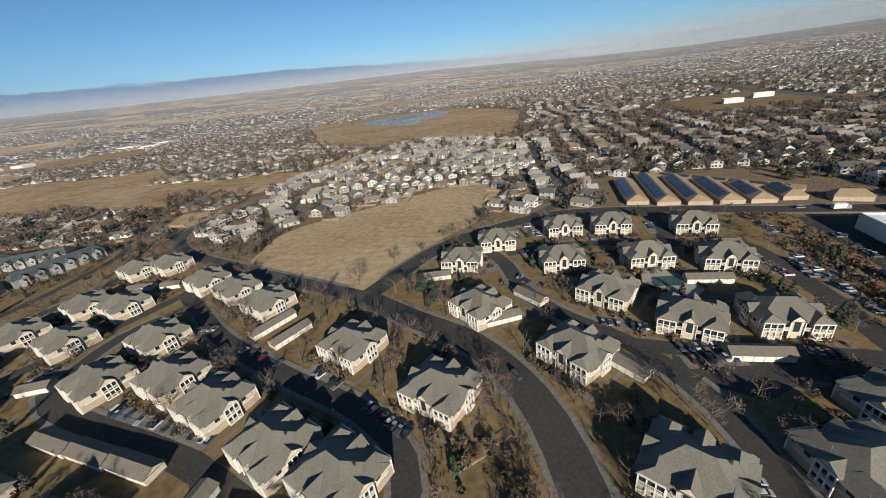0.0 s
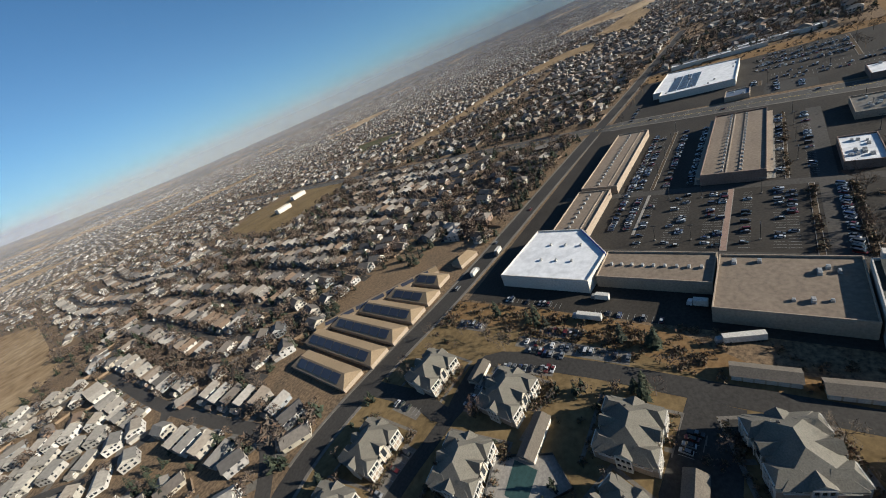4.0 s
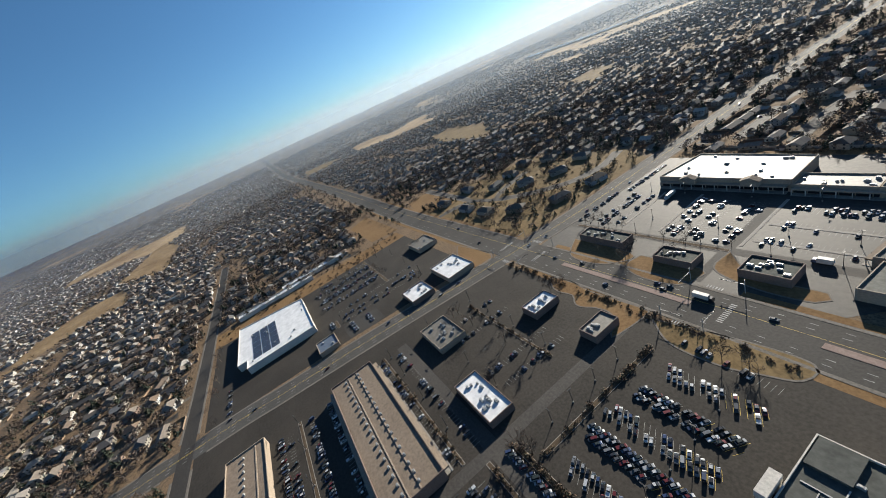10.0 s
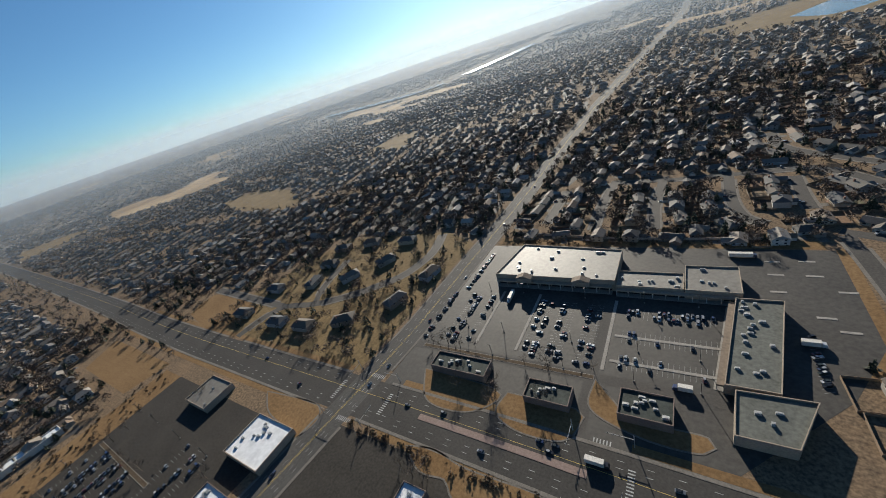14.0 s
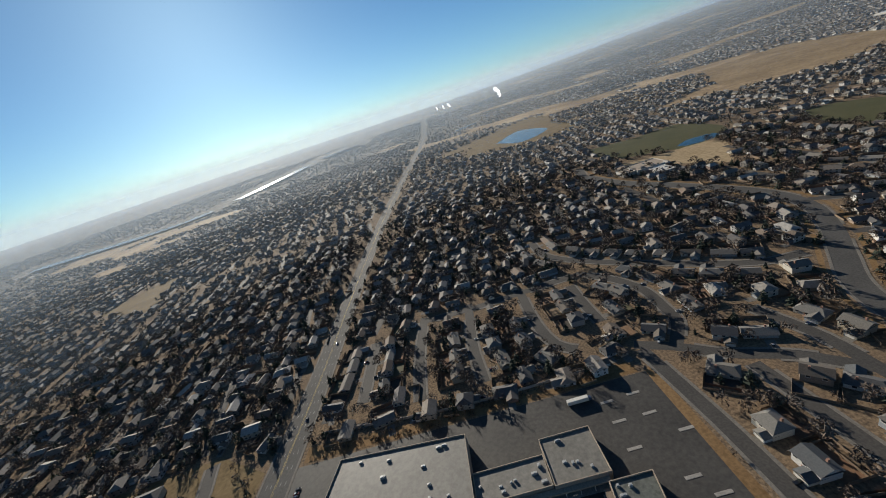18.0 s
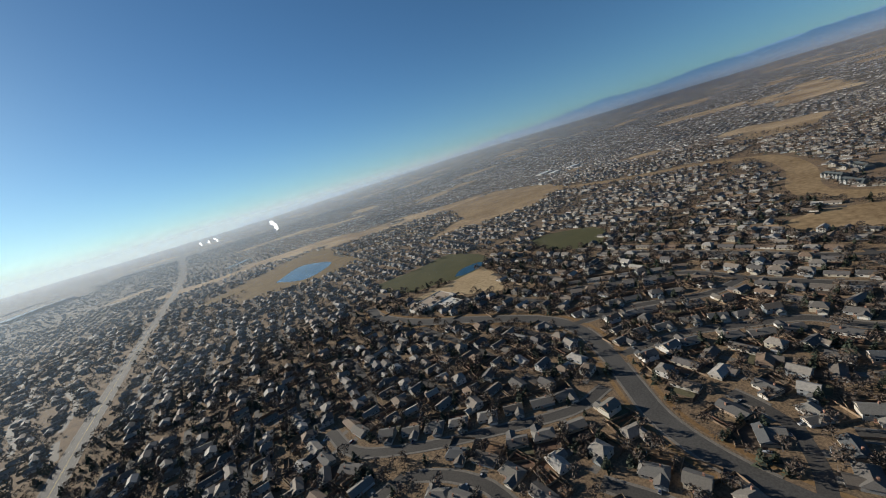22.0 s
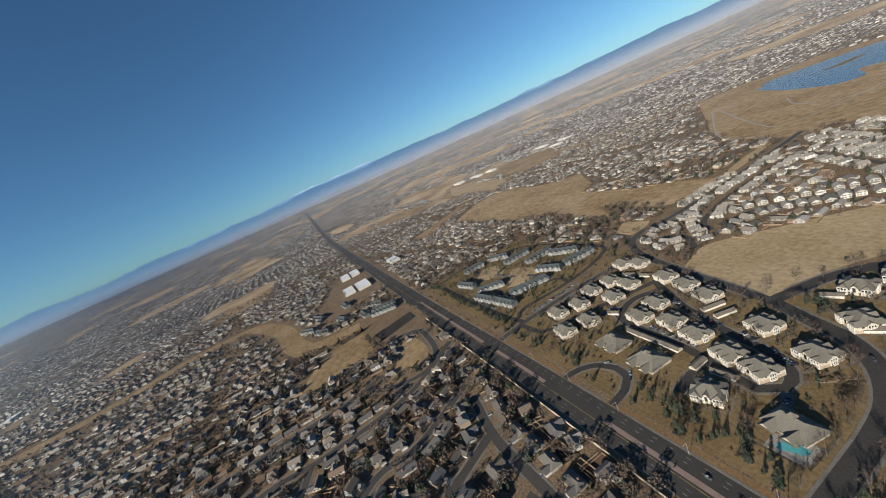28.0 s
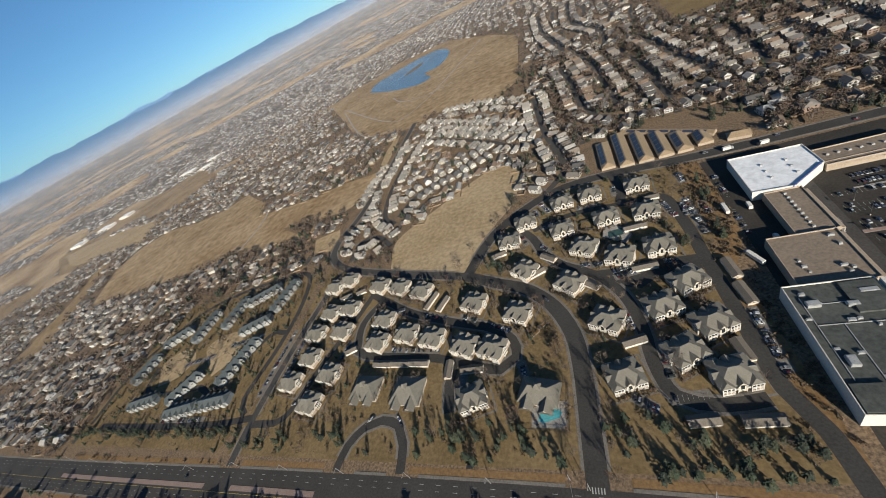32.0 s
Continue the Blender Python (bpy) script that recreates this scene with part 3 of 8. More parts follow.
for side in (1, -1):
    tagged(ribbon("verge_curve", cv, side * 15.0, side * 11.6, 0.05, RUST), "tan dry verge beside the curving road", "verge", kind="structure")
MEADOW = plain("tan_meadow", (0.19, 0.125, 0.065), (0.37, 0.265, 0.15), 0.95, 0.011, 0.12, gloss=0.1)
# ---- rivers and dry creek strips among the far houses ----
def reach(name, pts, width, material, z, label, category):
    line = smooth(pts, 30)
    ROADS.append((line, width / 2 + 6))
    tagged(ribbon(name, line, width / 2, -width / 2, z, material), label, category, kind="structure")


for pts, w in (([(2300, -2150), (2049, -2212), (1637, -2318), (1500, -2450)], 190), ([(1420, -2600), (1367, -2711), (1230, -2960), (1108, -3180)], 200), ([(1000, -3330), (880, -3440), (703, -3517)], 220), ([(-60, -2600), (-200, -2700)], 50)):
    reach("water_river", pts, w, WATER, 1.5, "pale shining river reach far off", "river")
reach("meadow_creek", [(480, 500), (617, 507), (744, 508), (880, 516), (1015, 505), (1040, 450)], 40, MEADOW, 0.035, "strip of dry grass along a creek among houses", "meadow")
reach("meadow_strip", [(-1112, -1237), (-1106, -975), (-1164, -787), (-1135, -604), (-958, -506), (-777, -468), (-714, -429), (-689, -340)], 46, MEADOW, 0.035, "winding strip of tan dry grass among houses", "meadow")
# ---- open land ----
PRAIRIE = plain("prairie_grass", (0.23, 0.145, 0.072), (0.44, 0.325, 0.195), 0.95, 0.007, 0.07, gloss=0.1)
sheet("field", [(-281, 14), (-290, 70), (-246, 120), (-186, 178), (-150, 196), (-131, 165), (-134, 95), (-152, 60), (-170, 25), (-180, -16)], 0.03, FIELD, "dry tan playing field of winter grass", "field", True)
sheet("meadow", [(-976, 1157), (-900, 1290), (-811, 1330), (-732, 1440), (-479, 1430), (-257, 1133), (-161, 960), (-145, 539), (-185, 480), (-295, 530), (-353, 532), (-361, 490), (-415, 499), (-515, 541), (-624, 646), (-818, 931)], 0.03, PRAIRIE, "open dry prairie round the pond", "meadow")
sheet("meadow_west", [(-1136, 100), (-1259, 248), (-1269, 344), (-1194, 398), (-1046, 385), (-946, 405), (-901, 458), (-834, 409), (-755, 355), (-719, 290), (-557, 290), (-507, 308), (-402, 311), (-402, 224), (-437, 193), (-501, 194), (-590, 201), (-490, 140), (-594, 145), (-711, 155), (-811, 132), (-933, 119), (-1054, 110)], 0.024, PRAIRIE, "open rust-brown dry meadow crossed by tracks", "meadow")
sheet("meadow_corner", [(-446, 89), (-463, 127), (-419, 138), (-410, 120), (-412, 85)], 0.029, FIELD, "small pale dry lot beside the street", "meadow")
sheet("meadow_lane", [(-412, 470), (-402, 380), (-400, 330), (-416, 340), (-425, 400), (-424, 470)], 0.028, FIELD, "narrow strip of tan dry grass behind houses", "meadow")
sheet("water_pond", [(-740, 1080), (-759, 1196), (-687, 1267), (-591, 1330), (-513, 1330), (-439, 1230), (-418, 1109), (-435, 1014), (-481, 999), (-438, 906), (-471, 880), (-520, 900), (-609, 960)], 0.10, WATER, "blue pond in dry prairie", "pond", True)
sheet("meadow_islet", [(-600, 1110), (-560, 1190), (-535, 1190), (-560, 1120)], 0.14, DRY, "small islet of dry grass in the pond", "meadow", True)
sheet("meadow_school", [(-186, -871), (-239, -861), (-344, -844), (-306, -767), (-270, -726), (-241, -778), (-211, -824)], 0.031, FIELD, "dry tan school playing field", "field", True)
sheet("lawn_park", [(-208, -1053), (-309, -1031), (-401, -1031), (-411, -919), (-371, -871), (-300, -850), (-264, -880), (-218, -905), (-195, -975)], 0.03, GREEN, "dull green park lawn", "lawn", True)
sheet("water_park", [(-295, -875), (-330, -895), (-371, -885), (-371, -868), (-342, -857), (-303, -862)], 0.06, WATER, "small dark pond beside the school field", "pond", True)
sheet("lawn_west", [(-491, -858), (-550, -830), (-581, -738), (-496, -682), (-460, -705), (-454, -779)], 0.03, GREEN, "dull green lawn among trees", "lawn", True)
sheet("meadow_creek_south", [(-377, -1356), (-462, -1259), (-727, -1369), (-1043, -1433), (-1112, -1237), (-886, -1128), (-708, -1179), (-582, -1255), (-426, -1260)], 0.024, PRAIRIE, "rust-brown creek meadow among far houses", "meadow", True)
sheet("meadow_ball", [(-646, -341), (-537, -338), (-542, -379), (-525, -432), (-540, -466), (-612, -434), (-649, -381)], 0.03, MEADOW, "dry ball field with a curved edge", "field", True)
sheet("meadow_ball_near", [(-523, -278), (-472, -273), (-432, -282), (-421, -306), (-425, -335), (-438, -344), (-468, -322), (-514, -305)], 0.03, MEADOW, "dry ball field with a curved edge", "field", True)
sheet("parking_south", [(-608, -326), (-622, -249), (-586, -248), (-569, -318)], 0.04, OLD_ASPHALT, "asphalt car park by the arterial road", "car park")
sheet("meadow_far", [(-1870, 698), (-1831, 1072), (-1579, 769), (-1722, 669)], 0.027, MEADOW, "far rust-brown dry meadow", "meadow")
sheet("meadow_edge", [(-2440, 669), (-1974, 633), (-1620, 376), (-1795, 350)], 0.028, MEADOW, "far rust-brown dry meadow", "meadow")
for pts in ([(-817, 982), (-514, 633), (-434, 602), (-373, 765), (-299, 1144)], [(-682, 140), (-681, 196), (-690, 266), (-735, 366)], [(-795, 937), (-570, 588), (-457, 530)], [(-560, 850), (-500, 760), (-420, 720), (-330, 740)]):
    tagged(ribbon("track", smooth(pts, 20), 1.8, -1.8, 0.06, CONCRETE), "pale trodden track through dry meadow", "path", kind="structure")
sheet("water_lake", [(-106, -1583), (-229, -1724), (-290, -1556), (-170, -1445)], 0.10, WATER, "small pale lake among houses", "lake", True)
sheet("meadow_lake", [(36, -1506), (-122, -1862), (-348, -1721), (-334, -1413), (-192, -1378)], 0.03, DRY, "dry grass round a small lake", "meadow", True)
sheet("meadow_lake_side", [(122, -1705), (-68, -1844), (-380, -2051), (-371, -1707), (-210, -1654), (62, -1641)], 0.025, DRY, "tan dry grass beside a small lake", "meadow", True)
sheet("meadow_north", [(148, 746), (231, 823), (342, 770), (331, 546), (250, 530), (135, 530)], 0.03, DRY, "dry school field among houses", "field")
sheet("meadow_east", [(667, -153), (690, -192), (537, -192), (547, -153)], 0.03, RUST, "bare rust-brown lot beside the road", "field")
sheet("verge_retail", [(28, 84), (44, 84), (46, 30), (44, -30), (30, -60), (38, -185), (27, -185), (20, -50), (28, -20)], 0.03, RUST, "strip of rust-brown dry grass and shrubs", "verge")
sheet("verge_quarter", [(-385, 58), (-345, 28), (-272, 4), (-178, -20), (-137, 58), (-101, 86), (-65, 98), (30, 100), (30, -192), (-385, -192)], 0.015, DRY, "dry lawns between apartment houses", "lawn")
sheet("parking_retail", [(46, 78), (330, 76), (316, -110), (300, -200), (45, -200), (46, -40)], 0.04, OLD_ASPHALT, "large asphalt car park of a shopping centre", "car park")
for k, box in enumerate(([(168, 60), (175, 60), (175, -186), (168, -186)], [(98, -81), (290, -81), (290, -89), (98, -89)], [(94.5, 20), (103, 20), (100, -100), (94.5, -100)], [(158.5, -240), (165, -240), (165, -345), (158.5, -345)], [(100, -272), (286, -272), (286, -279), (100, -279)])):
    sheet("lane", box, 0.056 + 0.004 * k, STREET, "paler asphalt lane through the car park", "road")
sheet("parking_plaza", [(36, -414), (280, -416), (284, -330), (290, -232), (110, -226), (54, -290), (36, -326)], 0.04, PLAZA_ASPHALT, "worn asphalt car park of a shopping plaza", "car park")
sheet("verge_plaza", [(30, -418), (36, -414), (36, -326), (46, -306), (40, -304), (30, -325)], 0.03, RUST, "strip of dry grass and shrubs beside the car park", "verge")
sheet("verge_hedge", [(276, -418), (276, -431), (215, -427), (99, -424), (40, -426), (40, -415)], 0.035, RUST, "bank of rust-brown dry grass behind the shops", "verge")
sheet("parking_east", [(352, 70), (500, 66), (500, -186), (332, -186), (345, -60)], 0.04, OLD_ASPHALT, "asphalt car park beside the crossing road", "car park")
sheet("verge_east", [(500, 76), (540, 70), (530, -186), (500, -186)], 0.03, RUST, "strip of rust-brown dry grass", "verge")
sheet("parking_dealer", [(346, -58), (372, -58), (376, -74), (366, -92), (344, -92)], 0.046, ASPHALT, "dark asphalt lot of a small car dealer", "car park", True)
sheet("parking_town", [(-682, 20), (-400, 40), (-388, -160), (-400, -190), (-680, -190)], 0.02, DRY, "dry lawns between the townhouse rows", "lawn")
sheet("lawn_town", [(-584, -119), (-614, -84), (-581, -64), (-548, -82), (-555, -108)], 0.03, FIELD, "dry tan lawn in the townhouse court", "lawn", True)
sheet("lawn_town", [(-488, -111), (-540, -66), (-502, -46), (-472, -64), (-472, -95)], 0.03, FIELD, "dry tan lawn in the townhouse court", "lawn", True)
sheet("parking_court", [(-50, -52), (-48, -42), (-24, -37), (12, -40), (12, -56), (-16, -56), (-30, -66), (-40, -62)], 0.035, ASPHALT, "asphalt court between garages", "car park")
sheet("verge_corner", [(318, -240), (480, -240), (575, -244), (556, -300), (505, -430), (352, -446), (306, -420), (312, -330)], 0.03, DRY, "dry lawns at the road corner", "lawn")
# ---- dry meadows, lots and grass islands further out ----
FAR_OPEN = [("meadow_plain", [(-1397, 311), (-1235, 123), (-1137, -16), (-1221, -37), (-1262, 37), (-1330, 165), (-1440, 300)], MEADOW, "long tan meadow along a far road"), ("meadow_plain", [(-1973, 827), (-1856, 982), (-1715, 1038), (-1379, 803), (-1404, 646), (-1534, 588)], MEADOW, "broad tan meadow beside far halls"),
            ("meadow_plain", [(-2120, 545), (-1900, 590), (-1427, 540), (-1333, 400), (-1600, 400), (-1791, 404)], FIELD, "pale tan meadow among far houses"), ("meadow_plain", [(-2200, 30), (-2150, 200), (-1900, 320), (-1760, 250), (-1830, 93), (-2030, 10)], MEADOW, "wide dry meadow in the far west"),
            ("meadow_plain", [(1000, 500), (1016, 455), (1056, 415), (1078, 318), (1200, 330), (1320, 385), (1240, 480), (1130, 520)], MEADOW, "broad dry meadow of the creek"), ("meadow_plain", [(1460, 424), (2048, 391), (1681, 256), (1297, 264)], MEADOW, "far dry meadow of the creek"),
            ("lawn_park", [(689, 967), (713, 847), (725, 745), (667, 735), (571, 783)], GREEN, "dull green park lawn among far houses"), ("meadow_plain", [(1300, 2050), (1400, 2100), (1168, 1888), (1062, 1962)], FIELD, "far tan field"),
            ("meadow_plain", [(-960, -1742), (-1272, -1717), (-1248, -1369), (-1102, -1178), (-856, -1182), (-723, -1325)], MEADOW, "rust-brown creek meadow among far houses"), ("meadow_plain", [(1200, -625), (1160, -684), (970, -675), (806, -582), (836, -554), (1043, -572)], DRY, "tan lot among dark houses"),
            ("meadow_plain", [(913, -955), (864, -1074), (791, -1066), (753, -892)], DRY, "dry lot among dark houses"), ("meadow_plain", [(2200, -330), (2100, -480), (1960, -490), (1904, -384), (1930, -293)], DRY, "far tan meadow beside the arterial road"), ("meadow_plain", [(620, -252), (628, -287), (558, -298), (509, -275), (509, -249), (570, -243)], RUST, "rust-brown lot at a bend of the drive")]
for k, (name, pts, mat, label) in enumerate(FAR_OPEN):
    sheet(name, pts, 0.036 + 0.002 * k, mat, label, "meadow", True)
for pts in ([(247, -203), (230, -206), (209, -203), (173, -204), (168, -200), (172, -176), (176, -184), (181, -190), (187, -193), (196, -192), (205, -188), (211, -190), (217, -195), (232, -194)], [(204, -252), (206, -238), (190, -231), (168, -233), (162, -244), (165, -252)],
            [(266, -255), (252, -234), (228, -232), (213, -240), (212, -252)], [(159, -274), (158, -255), (134, -246), (110, -246), (108, -254), (138, -254), (148, -262)], [(162, -199), (120, -206), (97, -206), (97, -196), (109, -191), (123, -187), (146, -188)], [(383, -202), (342, -206), (326, -205), (319, -196), (326, -181), (336, -186), (349, -187), (366, -191)]):
    line = smooth(list(pts) + [pts[0]], 3)[:-1]
    mid = line.mean(0)
    d = np.roll(line, -1, 0) - np.roll(line, 1, 0)
    nrm = np.c_[-d[:, 1], d[:, 0]] / np.maximum(np.linalg.norm(d, axis=1)[:, None], 1e-6)
    area = float(np.sum(line[:, 0] * np.roll(line[:, 1], -1) - np.roll(line[:, 0], -1) * line[:, 1]))
    out = line - nrm * (0.9 if area > 0 else -0.9)
    n = len(line)
    tagged(mesh_object("kerb_island", [(x, y, 0.05) for x, y in out] + [(x, y, 0.17) for x, y in out] + [(x, y, 0.17) for x, y in line], [(i, (i + 1) % n, n + (i + 1) % n, n + i) for i in range(n)] + [(n + i, n + (i + 1) % n, 2 * n + (i + 1) % n, 2 * n + i) for i in range(n)], PAVE), "pale concrete kerb round a grass island", "kerb", kind="structure")
    tagged(mesh_object("verge_island", [(x, y, 0.165) for x, y in line], [tuple(range(n))], DRY if mid[0] < 135 and mid[1] > -215 else RUST), "raised island of rust-brown dry grass", "verge", kind="structure")
OPEN = [[(-281, 14), (-290, 70), (-246, 120), (-186, 178), (-150, 196), (-131, 165), (-134, 95), (-152, 60), (-170, 25), (-180, -16)],
        [(-1870, 698), (-1831, 1072), (-1579, 769), (-1722, 669)],
        [(-2440, 669), (-1974, 633), (-1620, 376), (-1795, 350)],
        [(36, -1506), (-122, -1862), (-348, -1721), (-334, -1413), (-192, -1378)],
        [(148, 746), (231, 823), (342, 770), (331, 546), (250, 530), (135, 530)],
        [(520, -150), (700, -150), (700, -195), (520, -195)],
        [(-385, 60), (-345, 32), (-272, 8), (-178, -18), (-140, 60), (-100, 102), (35, 110), (35, -205), (-385, -205)],
        [(-665, 35), (-385, 35), (-385, -205), (-665, -205)],
        [(25, 82), (545, 78), (545, -205), (25, -205)],
        [(45, -232), (290, -232), (300, -430), (45, -425)],
        [(300, -225), (350, -225), (350, -262), (312, -425), (300, -425)],
        [(-50, 105), (115, 100), (115, 185), (-50, 190)],
        [(122, -1705), (-68, -1844), (-380, -2051), (-371, -1707), (-210, -1654), (62, -1641)],
        [(-1230, -250), (-860, -250), (-800, -400), (-1000, -400), (-1210, -330)],
        [(-976, 1157), (-900, 1290), (-811, 1330), (-732, 1440), (-479, 1430), (-257, 1133), (-161, 960), (-145, 539), (-185, 480), (-295, 530), (-353, 532), (-361, 490), (-415, 499), (-515, 541), (-624, 646), (-818, 931)],
        [(-1136, 100), (-1259, 248), (-1269, 344), (-1194, 398), (-1046, 385), (-946, 405), (-901, 458), (-834, 409), (-755, 355), (-719, 290), (-557, 290), (-507, 308), (-402, 311), (-402, 224), (-437, 193), (-501, 194), (-590, 201), (-490, 140), (-594, 145), (-711, 155), (-811, 132), (-933, 119), (-1054, 110)],
        [(-446, 89), (-463, 127), (-419, 138), (-410, 120), (-412, 85)],
        [(-412, 470), (-402, 380), (-400, 330), (-416, 340), (-425, 400), (-424, 470)],
        [(-186, -871), (-239, -861), (-344, -844), (-306, -767), (-270, -726), (-241, -778), (-211, -824)],
        [(-208, -1053), (-309, -1031), (-401, -1031), (-411, -919), (-371, -871), (-300, -850), (-264, -880), (-218, -905), (-195, -975)],
        [(-491, -858), (-550, -830), (-581, -738), (-496, -682), (-460, -705), (-454, -779)],
        [(-377, -1356), (-462, -1259), (-727, -1369), (-1043, -1433), (-1112, -1237), (-886, -1128), (-708, -1179), (-582, -1255), (-426, -1260)],
        [(-646, -341), (-537, -338), (-542, -379), (-525, -432), (-540, -466), (-612, -434), (-649, -381)],
        [(-523, -278), (-472, -273), (-432, -282), (-421, -306), (-425, -335), (-438, -344), (-468, -322), (-514, -305)],
        [(-720, -345), (-550, -322), (-545, -240), (-720, -240)],
        [(30, -320), (48, -310), (48, -425), (30, -425)],
        [(300, -235), (580, -240), (560, -300), (505, -430), (350, -450), (296, -430)]]


OPEN[1:1] = [pts for _, pts, _, _ in FAR_OPEN]


def blocked(px, py, extra):
    r = near_road(px, py, extra)
    for poly in OPEN:
        r |= inside(px, py, poly)
    return r

# ---- shopping centre: flat-roofed blocks ----
WALL_TAN = plain("tan_stucco", (0.323, 0.255, 0.187), (0.391, 0.315, 0.238), 0.85, 0.1, 1.0)
WALL_WHITE = plain("pale_block_wall", (0.484, 0.458, 0.405), (0.563, 0.528, 0.475), 0.85, 0.1, 1.0)
WALL_DARK = plain("dark_brick", (0.16, 0.11, 0.09), (0.22, 0.16, 0.13), 0.85, 0.1, 1.0)
ROOF_WHITE = plain("white_roof_membrane", (0.66, 0.67, 0.68), (0.72, 0.725, 0.73), 0.6, 0.03, 0.2, relief=0.02)
ROOF_BROWN = plain("brown_gravel_roof", (0.180, 0.138, 0.101), (0.246, 0.191, 0.141), 0.9, 0.04, 0.6, relief=0.05)
ROOF_DARK = plain("dark_membrane_roof", (0.022, 0.030, 0.028), (0.062, 0.074, 0.066), 0.8, 0.07, 0.5, relief=0.05, gloss=0.2)
ROOF_GREY = plain("grey_membrane_roof", (0.13, 0.12, 0.10), (0.19, 0.175, 0.15), 0.6, 0.04, 0.4, relief=0.04, gloss=0.45)
TRIM_BLUE = plain("blue_trim", (0.06, 0.08, 0.30), (0.08, 0.11, 0.36), 0.5)
ROOF_WORN = plain("worn_green_grey_roof", (0.085, 0.09, 0.078), (0.15, 0.155, 0.135), 0.8, 0.07, 0.5, gloss=0.3)
SLATE = plain("slate_blue_roof", (0.09, 0.12, 0.17), (0.13, 0.165, 0.22), 0.6, 0.3, 1.5)
UNIT = plain("rooftop_unit_metal", (0.35, 0.35, 0.34), (0.5, 0.5, 0.48), 0.5, 0.3, 2.0, 0.3)


def prism(poly, z0, z1, m=0):
    s = Shape()
    k = len(poly)
    if sum(x0 * y1 - x1 * y0 for (x0, y0), (x1, y1) in zip(poly, poly[1:] + poly[:1])) < 0:
        poly = poly[::-1]
    s.v = [(x, y, z0) for x, y in poly] + [(x, y, z1) for x, y in poly]
    s.f = [(i, (i + 1) % k, (i + 1) % k + k, i + k) for i in range(k)] + [tuple(range(k, 2 * k))]
    s.m = [m] * len(s.f)
    return s


def shrink(poly, d):
    """The outline moved inwards by d metres."""
    k = len(poly)
    if sum(x0 * y1 - x1 * y0 for (x0, y0), (x1, y1) in zip(poly, poly[1:] + poly[:1])) < 0:
        poly = poly[::-1]
    out = []
    for i in range(k):
        p, a, b = (Vector(poly[j % k]) for j in (i, i - 1, i + 1))
        e0, e1 = (p - a).normalized(), (b - p).normalized()
        n0, n1 = Vector((-e0.y, e0.x)), Vector((-e1.y, e1.x))
        h = (n0 + n1)
        h = h / max(0.3, h.length_squared) * 2
        out.append((p.x + h.x * d, p.y + h.y * d))
    return out


def store(name, poly, height, roof, wall, label, units=0, rng=None, parapet=0.9, trim=None, rows=None):
    """A flat-roofed shop block: walls, sunken roof deck, parapet and rooftop units."""
    cx, cy = sum(p[0] for p in poly) / len(poly), sum(p[1] for p in poly) / len(poly)
    ob = thing(name, cx, cy, 0, 0, label, "building")
    q = [(x - cx, y - cy) for x, y in poly]
    inner = shrink(q, 0.45)
    area = sum(x0 * y1 - x1 * y0 for (x0, y0), (x1, y1) in zip(q, q[1:] + q[:1]))
    if area < 0:
        q = q[::-1]
    k = len(q)
    w = Shape()
    w.v = [(x, y, 0) for x, y in q] + [(x, y, height) for x, y in q]
    w.f = [(i, (i + 1) % k, (i + 1) % k + k, i + k) for i in range(k)]
    part("wall", w, wall, ob)
    part("roof", prism(inner, height - parapet - 0.3, height - parapet), roof, ob)
    p = Shape()
    p.v = [(x, y, height) for x, y in q] + [(x, y, height) for x, y in inner] + [(x, y, height - parapet - 0.05) for x, y in inner]
    p.f = [(i, (i + 1) % k, (i + 1) % k + k, i + k) for i in range(k)] + [(i + k, (i + 1) % k + k, (i + 1) % k + 2 * k, i + 2 * k) for i in range(k)]
    part("parapet", p, trim or wall, ob)
    rng = rng or random.Random(len(name))
    places = rows or []
    tries = 0
    while len(places) < units and tries < 400:
        tries += 1
        x, y = rng.uniform(min(p[0] for p in q), max(p[0] for p in q)), rng.uniform(min(p[1] for p in q), max(p[1] for p in q))
        if inside(np.array([x]), np.array([y]), shrink(q, 3.0))[0]:
            places.append((x, y))
    for x, y in places:
        u = Shape().box(-0.95, -0.65, 0, 0.95, 0.65, 0.2).box(-0.85, -0.55, 0.2, 0.85, 0.55, 1.1).box(-0.4, -0.4, 1.1, 0.4, 0.4, 1.25)
        o = part("rooftop_unit", u, UNIT, ob)
        o.location = (x, y, height - parapet)
        if not rows:
            o.scale = (rng.uniform(0.7, 1.9), rng.uniform(0.8, 1.6), rng.uniform(0.8, 1.3))
    return ob


def rect(x0, y0, x1, y1):
    return [(x0, y0), (x1, y0), (x1, y1), (x0, y1)]


def grid_rows(x0, y0, x1, y1, nx, ny):
    return [(x0 + (x1 - x0) * (i + 0.5) / nx, y0 + (y1 - y0) * (j + 0.5) / ny) for i in range(nx) for j in range(ny)]


